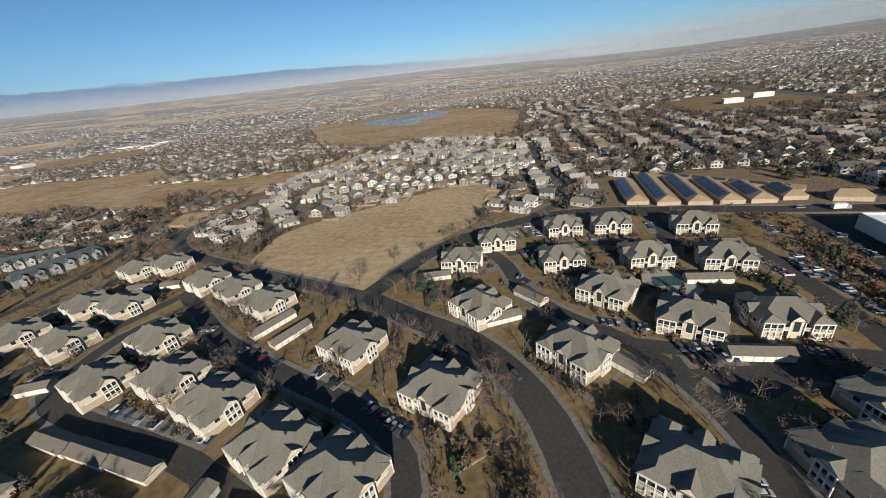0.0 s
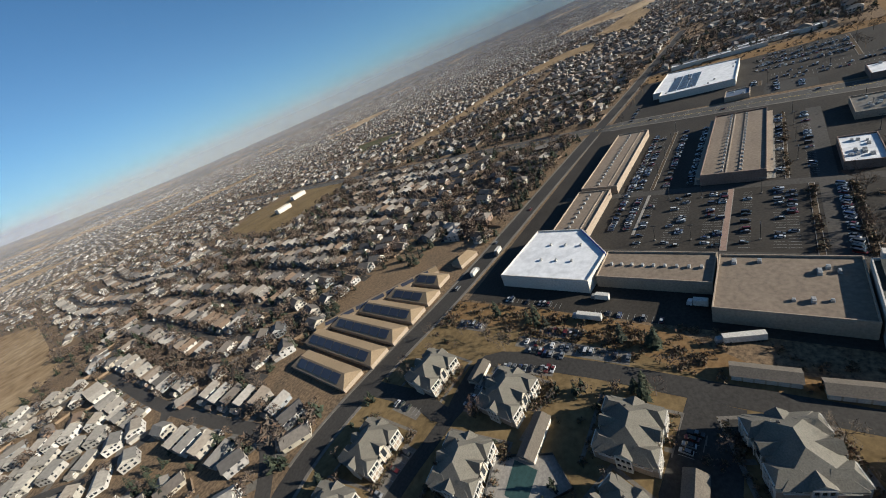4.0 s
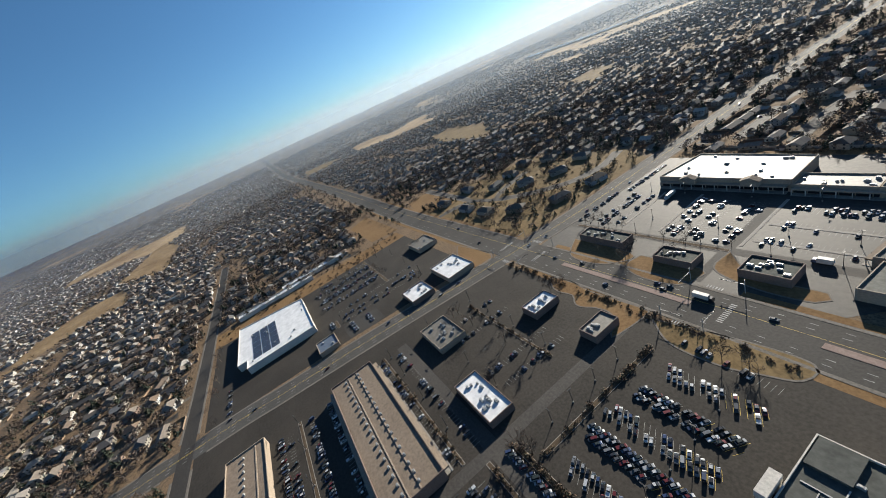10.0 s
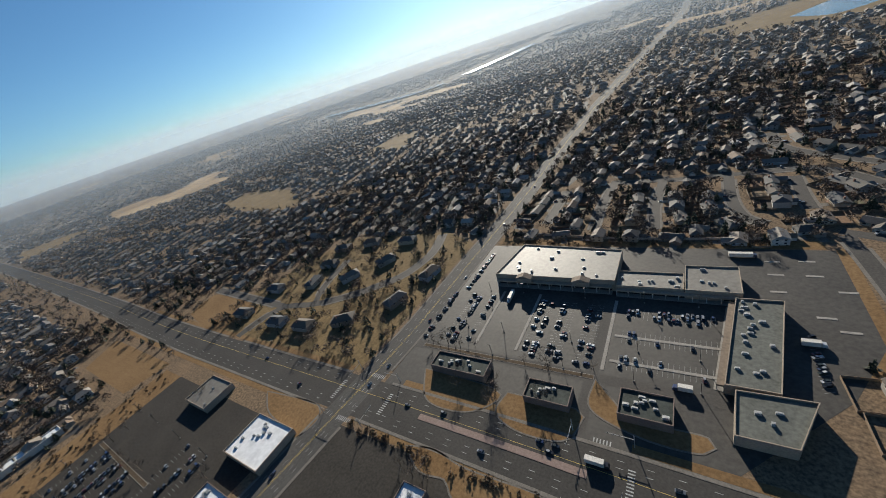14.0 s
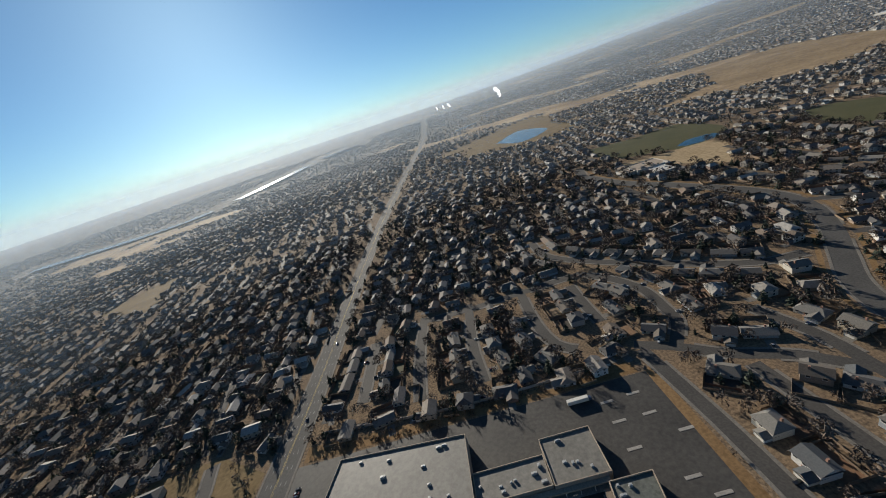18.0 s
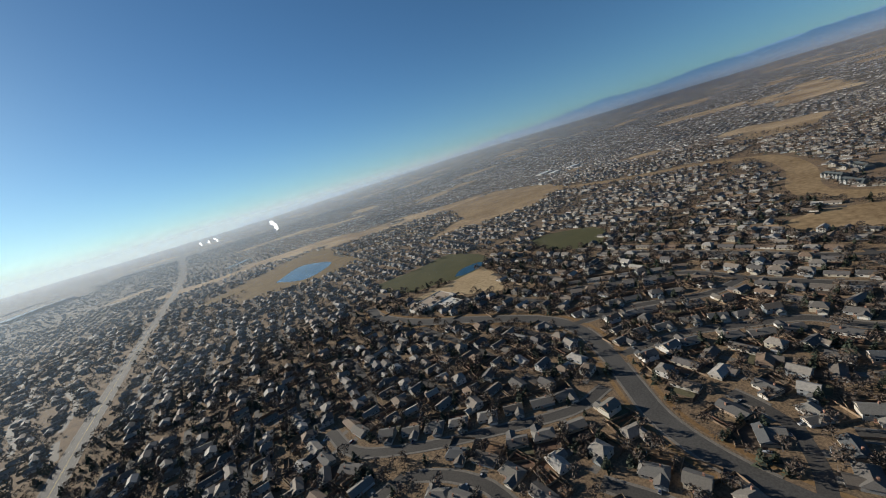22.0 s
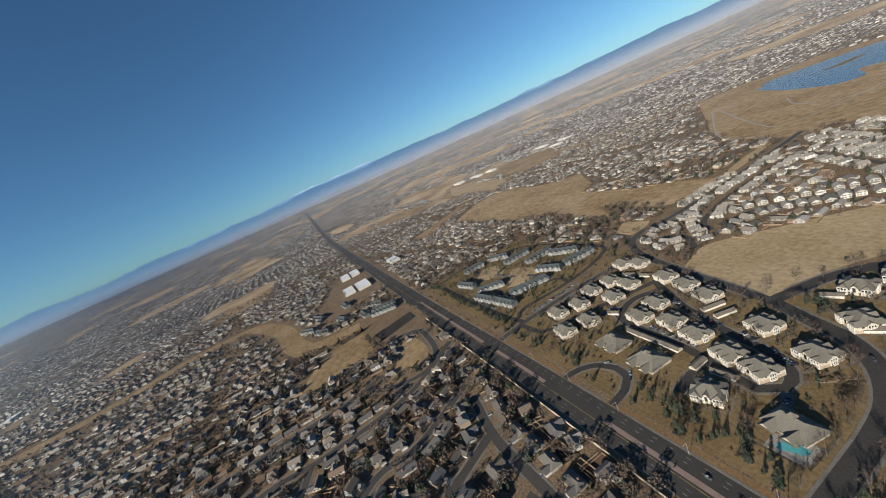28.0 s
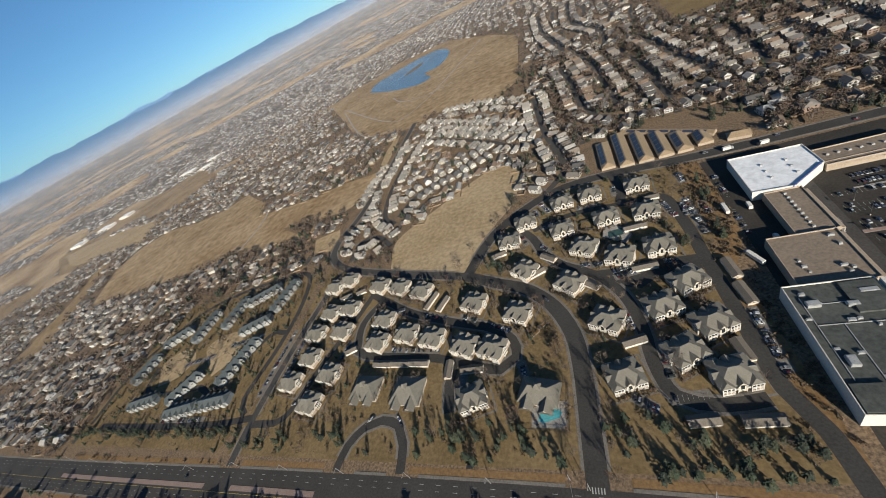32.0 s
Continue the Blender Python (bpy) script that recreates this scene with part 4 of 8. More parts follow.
store("white_roof_store", [(62, 8), (62, 60), (112, 57), (113, 27), (88, 6)], 8.5, ROOF_WHITE, WALL_WHITE, "large store with a white flat roof and blue cut corner", rows=grid_rows(-16, -14, 16, 14, 2, 3))
store("strip_shops", rect(68, -43, 91, 6), 7.0, ROOF_BROWN, WALL_TAN, "row of shops with a brown gravel roof", rows=grid_rows(-2, -22, 2, 22, 1, 9))
store("brown_box_store", rect(51, -88, 88, -44), 8.0, ROOF_BROWN, WALL_TAN, "square store with a brown gravel roof", 8)
ROOF_ANCHOR = plain("grey_green_membrane_roof", (0.052, 0.058, 0.052), (0.10, 0.105, 0.094), 0.8, 0.06, 0.4, relief=0.05, gloss=0.25)
store("anchor_store", [(42, -167), (83, -167), (83, -89), (42, -89)], 10.5, ROOF_ANCHOR, WALL_WHITE, "large anchor store with a dark membrane roof", 10)
store("shop_row_north", rect(176, 22, 290, 48), 6.5, ROOF_BROWN, WALL_TAN, "long shop row with a brown gravel roof", rows=grid_rows(-54, -3, 54, 6, 18, 1))
store("shop_row_west", rect(114, 25, 171, 48), 6.5, ROOF_BROWN, WALL_TAN, "long shop row with a brown gravel roof", rows=grid_rows(-26, -3, 26, 6, 8, 1))
store("shop_row_south", rect(176, -60, 288, -28), 7.5, ROOF_BROWN, WALL_DARK, "long shop block with a brown gravel roof", rows=grid_rows(-54, -9, 54, 10, 18, 2))
store("solar_store", [(396, -36), (396, 31), (412, 31), (412, 40), (500, 38), (482, -36)], 7.0, ROOF_WHITE, WALL_WHITE, "white-roofed store with solar panels on top", 10)
store("restaurant_white", rect(180, -107, 216, -91), 5.0, ROOF_WHITE, WALL_DARK, "small restaurant with a cluttered white roof", 12)
store("restaurant_brown", rect(252, -124, 284, -102), 5.0, ROOF_GREY, WALL_TAN, "low restaurant with a grey flat roof", 9)
store("blue_roof_shop", rect(346, -48, 366, -30), 4.5, SLATE, WALL_TAN, "small roadside shop with a slate-blue roof", 2)
store("bank_white", rect(326, -185, 364, -156), 5.2, ROOF_WHITE, WALL_TAN, "corner shop with a bright white roof", 8)
store("restaurant_long", rect(328, -140, 354, -117), 5.0, ROOF_WHITE, WALL_DARK, "restaurant with a white flat roof", 8)
store("drive_through", rect(220, -185, 234, -163), 5.5, ROOF_WHITE, WALL_DARK, "small drive-through restaurant with rooftop units", 9)
store("coffee_shop", rect(175, -187, 187, -167), 5.5, ROOF_GREY, WALL_DARK, "small shop with a grey flat roof", 5)
store("fuel_shop", rect(420, -196, 451, -171), 5.5, ROOF_GREY, WALL_TAN, "low roadside shop with a grey roof", 2)
store("grocery_store", [(159, -356), (159, -397), (242, -404), (252, -356)], 9.5, ROOF_GREY, WALL_TAN, "big grocery store with a pale grey roof", 14)
store("plaza_shops", rect(118, -372, 158.5, -354), 7.0, ROOF_GREY, WALL_TAN, "low shops joined to the grocery store", 8)
store("plaza_corner", rect(88, -381, 117.5, -353), 7.5, ROOF_GREY, WALL_TAN, "corner block of the shopping plaza", 5)
store("plaza_wing", [(70, -349), (92, -349), (101, -281), (80, -281)], 7.0, ROOF_WORN, WALL_TAN, "long wing of plaza shops with many rooftop units", 16)
store("plaza_end", [(68, -280), (97, -279), (99, -254), (78, -254)], 7.0, ROOF_WORN, WALL_TAN, "end block of the plaza wing", 3)
store("pad_shop_a", rect(220, -268, 260, -255), 6.0, ROOF_DARK, WALL_DARK, "low roadside restaurant with a dark roof", 10)
store("pad_shop_b", rect(168, -262, 193, -249), 5.5, ROOF_DARK, WALL_DARK, "small roadside building with a dark roof", 6)
store("pad_shop_c", rect(121, -268, 145, -252), 6.0, ROOF_DARK, WALL_DARK, "roadside restaurant with rooftop units", 9)

# ---- houses and trees in quantity ----
ROOFS = choice("house_roofs", [(0.147, 0.127, 0.109), (0.212, 0.189, 0.163), (0.112, 0.104, 0.097), (0.248, 0.206, 0.165), (0.177, 0.132, 0.097), (0.295, 0.266, 0.230), (0.136, 0.124, 0.118), (0.212, 0.147, 0.100), (0.094, 0.088, 0.083), (0.378, 0.354, 0.319)], 0.85)
WALLS = choice("house_walls", [(0.506, 0.477, 0.419), (0.361, 0.326, 0.268), (0.564, 0.549, 0.520), (0.535, 0.513, 0.462), (0.289, 0.260, 0.224), (0.260, 0.180, 0.138), (0.398, 0.383, 0.361), (0.326, 0.347, 0.361), (0.477, 0.433, 0.347)], 0.8)


WALLS_FAR = choice("far_house_walls", [(0.56, 0.53, 0.48), (0.40, 0.37, 0.33), (0.66, 0.64, 0.60), (0.34, 0.30, 0.27), (0.30, 0.23, 0.18), (0.48, 0.47, 0.45)], 0.8)


PANE = plain("dark_window_panes", (0.02, 0.025, 0.03), (0.045, 0.05, 0.06), 0.2, 0.5, 2.0)


def panes(s, w, d, h):
    """Dark windows on all four walls of a house block, a row a storey; material 2."""
    for z in (1.0, 3.7) if h > 4.5 else (1.0,):
        for sy in (-1, 1):
            y = sy * (d / 2 + 0.05)
            for u in (-0.28, 0.08, 0.32):
                a, b = w * u + 0.8 * sy, w * u - 0.8 * sy
                s.poly([(a, y, z), (b, y, z), (b, y, z + 1.3), (a, y, z + 1.3)], 2)
            x = sy * (w / 2 + 0.05)
            for u in (-0.25, 0.22):
                a, b = d * u - 0.7 * sy, d * u + 0.7 * sy
                s.poly([(x, a, z), (x, b, z), (x, b, z + 1.3), (x, a, z + 1.3)], 2)


def house_shape(w, d, h, rise, wing, hip=0.0):
    """A house block with a pitched roof and a wing with its garage; walls 0, roof 1."""
    s = Shape().box(-w / 2, -d / 2, 0, w / 2, d / 2, h, 0)
    s.gable(-w / 2, -d / 2, w / 2, d / 2, h, h + rise, 1, 0, 0.6, hip)
    if wing:
        ww, wd, wh = wing
        g = Shape().box(-wd / 2, -ww / 2, 0, wd / 2, ww / 2, wh, 0).gable(-wd / 2, -ww / 2, wd / 2, ww / 2, wh, wh + ww * 0.25, 1, 0, 0.5)
        s.add(g.turned(math.pi / 2, w / 2 - ww / 2 - 0.4, -d / 2 - wd / 2 + 3.0))
    return s


HOUSES = [house_shape(15, 9, 3.0, 2.2, (6.5, 9, 2.7)), house_shape(13, 10, 5.4, 2.6, (6.5, 8, 2.9)), house_shape(18, 9, 3.0, 2.0, None), house_shape(12, 11, 5.6, 2.8, (6, 7, 2.8), 4.0), house_shape(16, 10, 3.2, 2.3, (7, 8, 2.8), 3.5)]
protos = [h.proto() for h in HOUSES]
for h, (w, d, top) in zip(HOUSES, ((15, 9, 3.0), (13, 10, 5.4), (18, 9, 3.0), (12, 11, 5.6), (16, 10, 3.2))):
    panes(h, w, d, top)
protos += [h.proto() for h in HOUSES]      # with windows, for the nearer streets

# rows of lots: measured streets first, then parallel streets through each quarter
rng = np.random.default_rng(5)
near_lots = []
for line in NEAR:
    p = smooth(line, 3.0)
    step = np.r_[0, np.cumsum(np.linalg.norm(np.diff(p, axis=0), axis=1))]
    for side in (1, -1):
        t = 10.0
        while t < step[-1] - 8:
            k = int(np.searchsorted(step, t))
            d = p[min(k + 1, len(p) - 1)] - p[k - 1]
            a = math.atan2(d[1], d[0])
            q = p[k] + (17.5 + rng.normal(0, 1.0)) * side * np.array([-math.sin(a), math.cos(a)])
            near_lots.append((q[0], q[1], a + (0 if side > 0 else math.pi) + rng.normal(0, 0.06)))
            t += rng.uniform(19, 24)
near_lots = np.array(near_lots)
near_lots = near_lots[~blocked(near_lots[:, 0], near_lots[:, 1], 6.5)]
keep = []
for q in near_lots:
    if all(math.hypot(q[0] - k[0], q[1] - k[1]) > 17.5 for k in keep):
        keep.append(q)
near_lots = np.array(keep)

row_lots = []
for line, w in ROWS:
    p = smooth(line, 3.0)
    step = np.r_[0, np.cumsum(np.linalg.norm(np.diff(p, axis=0), axis=1))]
    for side in (1, -1):
        t = 6.0
        while t < step[-1] - 5:
            k = max(1, int(np.searchsorted(step, t)))
            d = p[min(k + 1, len(p) - 1)] - p[k - 1]
            a = math.atan2(d[1], d[0])
            q = p[k] + (15.5 + rng.normal(0, 0.7)) * side * np.array([-math.sin(a), math.cos(a)])
            row_lots.append((q[0], q[1], a + (0 if side > 0 else math.pi) + rng.normal(0, 0.04)))
            t += rng.uniform(12.5, 15.0)
# two rows back to back along a strip of grass
p = smooth([(-346, 474), (-245, 387), (-153, 311), (-105, 272)], 13.5)
for off in (11.0, -11.0):
    for (x, y), (x1, y1) in zip(offset(p, off)[:-1], offset(p, off)[1:]):
        row_lots.append((x, y, math.atan2(y1 - y, x1 - x) + (math.pi if off > 0 else 0)))
row_lots = np.array(row_lots)
row_lots = row_lots[~blocked(row_lots[:, 0], row_lots[:, 1], 4.0)]
keep = []
for q in row_lots:
    if all(math.hypot(q[0] - k[0], q[1] - k[1]) > 11.8 for k in keep):
        keep.append(q)
row_lots = np.array(keep)

QUARTERS = [([(-1500, -240), (140, -240), (270, -440), (262, -1000), (130, -2400), (-1500, -2400)], 84, 62), ([(310, -246), (1500, -246), (1500, -2400), (170, -2400), (270, -1250), (300, -800)], 93, 60),
            ([(360, -190), (1500, -190), (1500, 1500), (370, 1500)], 90, 60), ([(-88, 112), (335, 100), (335, 1500), (-150, 1500), (-110, 420), (-90, 200)], 88, 58),
            ([(-1500, -190), (-665, -200), (-665, 40), (-410, 40), (-415, 185), (-760, 170), (-1500, 140)], 96, 50),
            ([(-2300, 200), (-1500, 146), (-1000, 160), (-760, 176), (-415, 190), (-394, 530), (-443, 530), (-604, 670), (-950, 1120), (-950, 1520), (-780, 1720), (-300, 1300), (-150, 1000), (-150, 1500), (-150, 2400), (-2300, 2400)], 91, 60)]
lots, street_lines = [], []
for poly, ang, gap in QUARTERS:
    a = radians(ang)
    u, v = np.array([math.cos(a), math.sin(a)]), np.array([-math.sin(a), math.cos(a)])
    q = np.array(poly, float)
    pu, pv = q @ u, q @ v

    def wave(s, row):
        return 22 * np.sin(s / 260 + row * 0.21) + 9 * np.sin(s / 110 + row * 0.6) + 6 * np.sin(s / 43 + row * 2.4)

    for row, vv in enumerate(np.arange(pv.min() + gap / 2, pv.max(), gap)):
        s = np.arange(pu.min(), pu.max(), 12.0)
        line = s[:, None] * u + (vv + wave(s, row))[:, None] * v
        ok = inside(line[:, 0], line[:, 1], poly) & ~blocked(line[:, 0], line[:, 1], 3.0) & (np.hypot(line[:, 0] - CX, line[:, 1] - CY) < 1800)
        ok &= np.abs((s + 37 * (row // 3)) % 330 - 160) > 9
        for x, y, _ in near_lots:
            ok &= (line[:, 0] - x) ** 2 + (line[:, 1] - y) ** 2 > 24 ** 2
        k = 0
        while k < len(s):
            e = k
            while e < len(s) and ok[e]:
                e += 1
            if e - k > 1:
                street_lines.append(line[k:e])
                for side in (1, -1):
                    t = s[k] + 7
                    while t < s[e - 1] - 5:
                        p = t * u + (vv + wave(t, row) + side * (16.5 + rng.normal(0, 3.0))) * v
                        if rng.random() < 0.93:
                            lots.append((p[0], p[1], a + (0 if side > 0 else math.pi) + rng.normal(0, 0.1) + rng.choice([0, math.pi / 2], p=[0.5, 0.5])))
                        t += rng.uniform(16, 23)
            k = e + 1
streets = Shape()
for line in street_lines:
    A, B = offset(line, 4.3), offset(line, -4.3)
    for i in range(len(line) - 1):
        streets.poly([(*B[i], 0.045), (*B[i + 1], 0.045), (*A[i + 1], 0.045), (*A[i], 0.045)])
tagged(part("road_outer_streets", streets, STREET, None), "residential asphalt streets between rows of houses", "road", kind="structure")
lots = np.array(lots)
lots = lots[~blocked(lots[:, 0], lots[:, 1], 7.0)]
d2 = ((lots[:, None, :2] - near_lots[None, :, :2]) ** 2).sum(2).min(1)
lots = lots[d2 > 18 ** 2]
d2 = ((lots[:, None, :2] - row_lots[None, :, :2]) ** 2).sum(2).min(1)
lots = lots[d2 > 17 ** 2]
# fill the gaps between the near streets
known = [tuple(q[:2]) for q in near_lots] + [tuple(q[:2]) for q in row_lots] + [tuple(q[:2]) for q in lots if -540 < q[0] < 480 and -700 < q[1] < 480]
extra = []
cells = {}
for a, b in known:
    cells.setdefault((int(a // 25), int(b // 25)), []).append((a, b))
gaps = [(gx, gy) for gx in range(-530, 460, 9) for gy in range(-680, -240, 9)] + [(gx, gy) for gx in range(-395, 335, 9) for gy in range(100, 430, 9)]
free_spot = ~blocked(np.array([q[0] for q in gaps], float), np.array([q[1] for q in gaps], float), 9.5)
for (gx, gy), fine in zip(gaps, free_spot):
    if fine:
        x, y = gx + rng.uniform(-3, 3), gy + rng.uniform(-3, 3)
        i, j = int(x // 25), int(y // 25)
        if all((x - a) ** 2 + (y - b) ** 2 > 19.5 ** 2 for p in (-1, 0, 1) for q in (-1, 0, 1) for a, b in cells.get((i + p, j + q), ())):
            cells.setdefault((i, j), []).append((x, y))
            extra.append((x, y, radians(84) + rng.normal(0, 0.15) + rng.choice([0, math.pi / 2, math.pi])))
lots = np.r_[lots, np.array(extra)]
# the houses of the streets passed nearest are single things, the rest join the rows
away = np.hypot(near_lots[:, 0] + 70, near_lots[:, 1] + 385) > 275
lots = np.r_[lots, near_lots[away]]
near_lots = near_lots[~away]
n = len(lots)
tagged(stamp("suburban_houses", protos, rng.integers(0, 5, n) + 5 * (np.hypot(lots[:, 0] - CX, lots[:, 1] - CY) < 650), np.c_[lots[:, :2], np.zeros(n)], lots[:, 2], np.c_[rng.uniform(0.82, 1.08, (n, 2)), np.ones(n)], [WALLS, ROOFS, PANE]), "rows of suburban houses with grey pitched roofs", "houses", kind="stuff")
# fenced back yards, each with its own soil or dry grass
YARDS = choice("yards", [(0.21, 0.115, 0.062), (0.085, 0.06, 0.042), (0.27, 0.19, 0.11), (0.15, 0.085, 0.05), (0.115, 0.105, 0.055), (0.24, 0.14, 0.075), (0.06, 0.048, 0.038)], 0.95)
FENCES = choice("board_fences", [(0.17, 0.12, 0.08), (0.24, 0.17, 0.11), (0.12, 0.09, 0.065), (0.20, 0.115, 0.075)], 0.9)
yards, fences = Shape(), Shape()
for x, y, a in np.r_[lots[(np.hypot(lots[:, 0] + 60, lots[:, 1] + 330) < 640) & (lots[:, 1] < -200)], near_lots]:
    w, d0, d1 = rng.uniform(8.5, 11), rng.uniform(1, 4), rng.uniform(12, 15)
    c, n_a = math.cos(a), math.sin(a)
    q = [(x + u * c - v * n_a, y + u * n_a + v * c) for u, v in ((-w, d0), (w, d0), (w, d1), (-w, d1))]
    if blocked(np.array([p[0] for p in q]), np.array([p[1] for p in q]), 1.5).any():
        continue
    z = rng.uniform(0.012, 0.04)
    yards.poly([(*p, z) for p in q])
    for (ax, ay), (bx, by) in ((q[1], q[2]), (q[2], q[3]), (q[3], q[0])):
        fences.poly([(ax, ay, 0), (bx, by, 0), (bx, by, 1.7), (ax, ay, 1.7)])
tagged(part("back_yards", yards, YARDS, None), "back yards of bare soil and dry grass", "yards", kind="stuff")
tagged(part("yard_fences", fences, FENCES, None), "weathered board fences round back yards", "fences", kind="stuff")
# small houses whose gables face the narrow streets
PALE_WALLS = choice("pale_house_walls", [(0.56, 0.54, 0.49), (0.48, 0.45, 0.39), (0.60, 0.58, 0.54), (0.37, 0.34, 0.29), (0.43, 0.41, 0.37)], 0.8)
PALE_ROOFS = choice("pale_house_roofs", [(0.29, 0.265, 0.23), (0.24, 0.225, 0.20), (0.35, 0.325, 0.285), (0.19, 0.18, 0.165), (0.31, 0.27, 0.22)], 0.85)


def narrow_house(w, d, h, porch):
    s = Shape().box(-d / 2, -w / 2, 0, d / 2, w / 2, h, 0).gable(-d / 2, -w / 2, d / 2, w / 2, h, h + w * 0.27, 1, 0, 0.5).turned(math.pi / 2)
    if porch:
        s.add(Shape().box(-w / 2 + 0.4, -d / 2 - 3.2, 0, w / 2 - 3.4, -d / 2, 2.7, 0).gable(-w / 2 + 0.2, -d / 2 - 3.4, w / 2 - 3.2, -d / 2, 2.7, 3.9, 1, 0, 0.3))
    panes(s, w, d, h)
    return s.proto()


ROW_PROTOS = [narrow_house(9.5, 13.5, 3.2, True), narrow_house(9.0, 12.5, 5.4, True), narrow_house(10.0, 11.5, 5.2, False)]
for name, those, mats, label in (("row_houses", row_lots[row_lots[:, 0] < -90], [PALE_WALLS, PALE_ROOFS, PANE], "close-set pale houses with grey gable roofs"), ("older_row_houses", row_lots[row_lots[:, 0] >= -90], [WALLS, ROOFS, PANE], "close-set older houses with brown and grey roofs")):
    n = len(those)
    tagged(stamp(name, ROW_PROTOS, rng.integers(0, 3, n), np.c_[those[:, :2], np.zeros(n)], those[:, 2], np.c_[rng.uniform(0.92, 1.06, (n, 2)), np.ones(n)], mats), label, "houses", kind="stuff")
DRIVE = Shape().poly([(-2.6, -6, 0.055), (2.6, -6, 0.055), (2.6, 3.5, 0.055), (-2.6, 3.5, 0.055)]).proto()
every = np.r_[lots, near_lots, row_lots]
mm = len(every)
c_, s_n = np.cos(every[:, 2]), np.sin(every[:, 2])
dx, dy = 3.5 * c_ + 9.5 * s_n, 3.5 * s_n - 9.5 * c_
tagged(stamp("driveways", [DRIVE], np.zeros(mm, int), np.c_[every[:, 0] + dx, every[:, 1] + dy, np.zeros(mm)], every[:, 2], np.ones((mm, 3)), [PAVE]), "pale concrete driveways before the houses", "driveways", kind="stuff")

# far quarters out to the horizon
def open_below(s):
    """The shape without its downward faces."""
    keep_f = [k for k, f in enumerate(s.f) if not all(s.v[i][2] < 3.5 for i in f) or len(f) == 3]
    return s.v, [s.f[k] for k in keep_f], [s.m[k] for k in keep_f]


far = open_below(house_shape(17, 9, 3.0, 2.0, None)), open_below(house_shape(13, 10, 4.4, 2.4, None, 4.0))


def far_places(along, across, reach_out, seed):
    """Places on the far plain in rows, block by block: in true metres, then as built (x, y, scale, turn)."""
    fr = np.random.default_rng(seed)
    out = []
    for turn in (0, 1):
        i, j = np.meshgrid(np.arange(-reach_out, reach_out, along), np.arange(-reach_out, reach_out, across))
        u, v = i.ravel() + fr.normal(0, along * 0.16, i.size), j.ravel() + fr.normal(0, across * 0.09, i.size)
        v = v + 14 * np.sin(u / 170) + 22 * np.sin(u / 410 + v / 500)
        X, Y = (u, v) if turn == 0 else (v, u)
        cell = (np.floor(X / 402) * 7 + np.floor(Y / 402) * 13 + np.floor(X / 1206) * 5).astype(int)
        k = (cell * 2654435761 >> 7) % 2 == turn
        X, Y = X[k], Y[k]
        D = np.hypot(X, Y)
        k = (D > 1450) & (D < reach_out)
        out.append(np.c_[X[k] + CX, Y[k] + CY, np.full(k.sum(), turn * math.pi / 2)])
    q = np.concatenate(out)
    R_ = np.arange(1000.0, 4750, 5)
    D_ = R_ / plain_scale(R_)
    D = np.hypot(q[:, 0] - CX, q[:, 1] - CY)
    r = np.interp(D, D_, R_)
    x, y = CX + (q[:, 0] - CX) * r / D, CY + (q[:, 1] - CY) * r / D
    return q[:, 0], q[:, 1], x, y, r / D, q[:, 2]


def town_only(tx, ty, x, y, thin, seed):
    """Which of the far places are built up and off the roads and meadows; thin: the share kept far out."""
    fr = np.random.default_rng(seed)
    D = np.hypot(tx - CX, ty - CY)
    ok = fr.random(len(x)) < np.where(D < 2600, 0.93, thin)
    ok[ok] = np.array([meadow_share(a, b) for a, b in zip(tx[ok], ty[ok])]) < -0.01
    ok[ok] = ~blocked(x[ok], y[ok], 12)
    for poly, ang, gap in QUARTERS:
        ok &= ~inside(x, y, poly) | (D > 1800)
    return ok


tx_, ty_, fx, fy, fs, ft = far_places(20.5, 31.0, 6200, 31)
ok = town_only(tx_, ty_, fx, fy, 0.30, 32)
fx, fy, fs, ft = fx[ok], fy[ok], fs[ok], ft[ok]
m = len(fx)
tagged(stamp("far_houses", far, rng.integers(0, 2, m), np.c_[fx, fy, ground_at(fx, fy)], ft + rng.normal(0, 0.12, m) + rng.choice([0, math.pi / 2], m, p=[0.7, 0.3]), rng.uniform(0.8, 1.05, (m, 3)) * fs[:, None], [WALLS_FAR, ROOFS]), "far suburban houses reaching to the hazy horizon", "houses", kind="stuff")

BARE = choice("bare_twigs", [(0.098, 0.074, 0.056), (0.127, 0.095, 0.072), (0.078, 0.061, 0.051), (0.149, 0.112, 0.082), (0.121, 0.076, 0.052)], 0.95)
# greyer copy of the twigs: distance haze is mixed into the colour
FAR_HAZED_TWIGS = choice("far_twigs", [(0.095, 0.079, 0.066), (0.125, 0.104, 0.085), (0.072, 0.062, 0.055)], 0.95)
CONIFER = choice("conifer_needles", [(0.035, 0.05, 0.028), (0.05, 0.062, 0.035), (0.03, 0.042, 0.027)], 0.9)


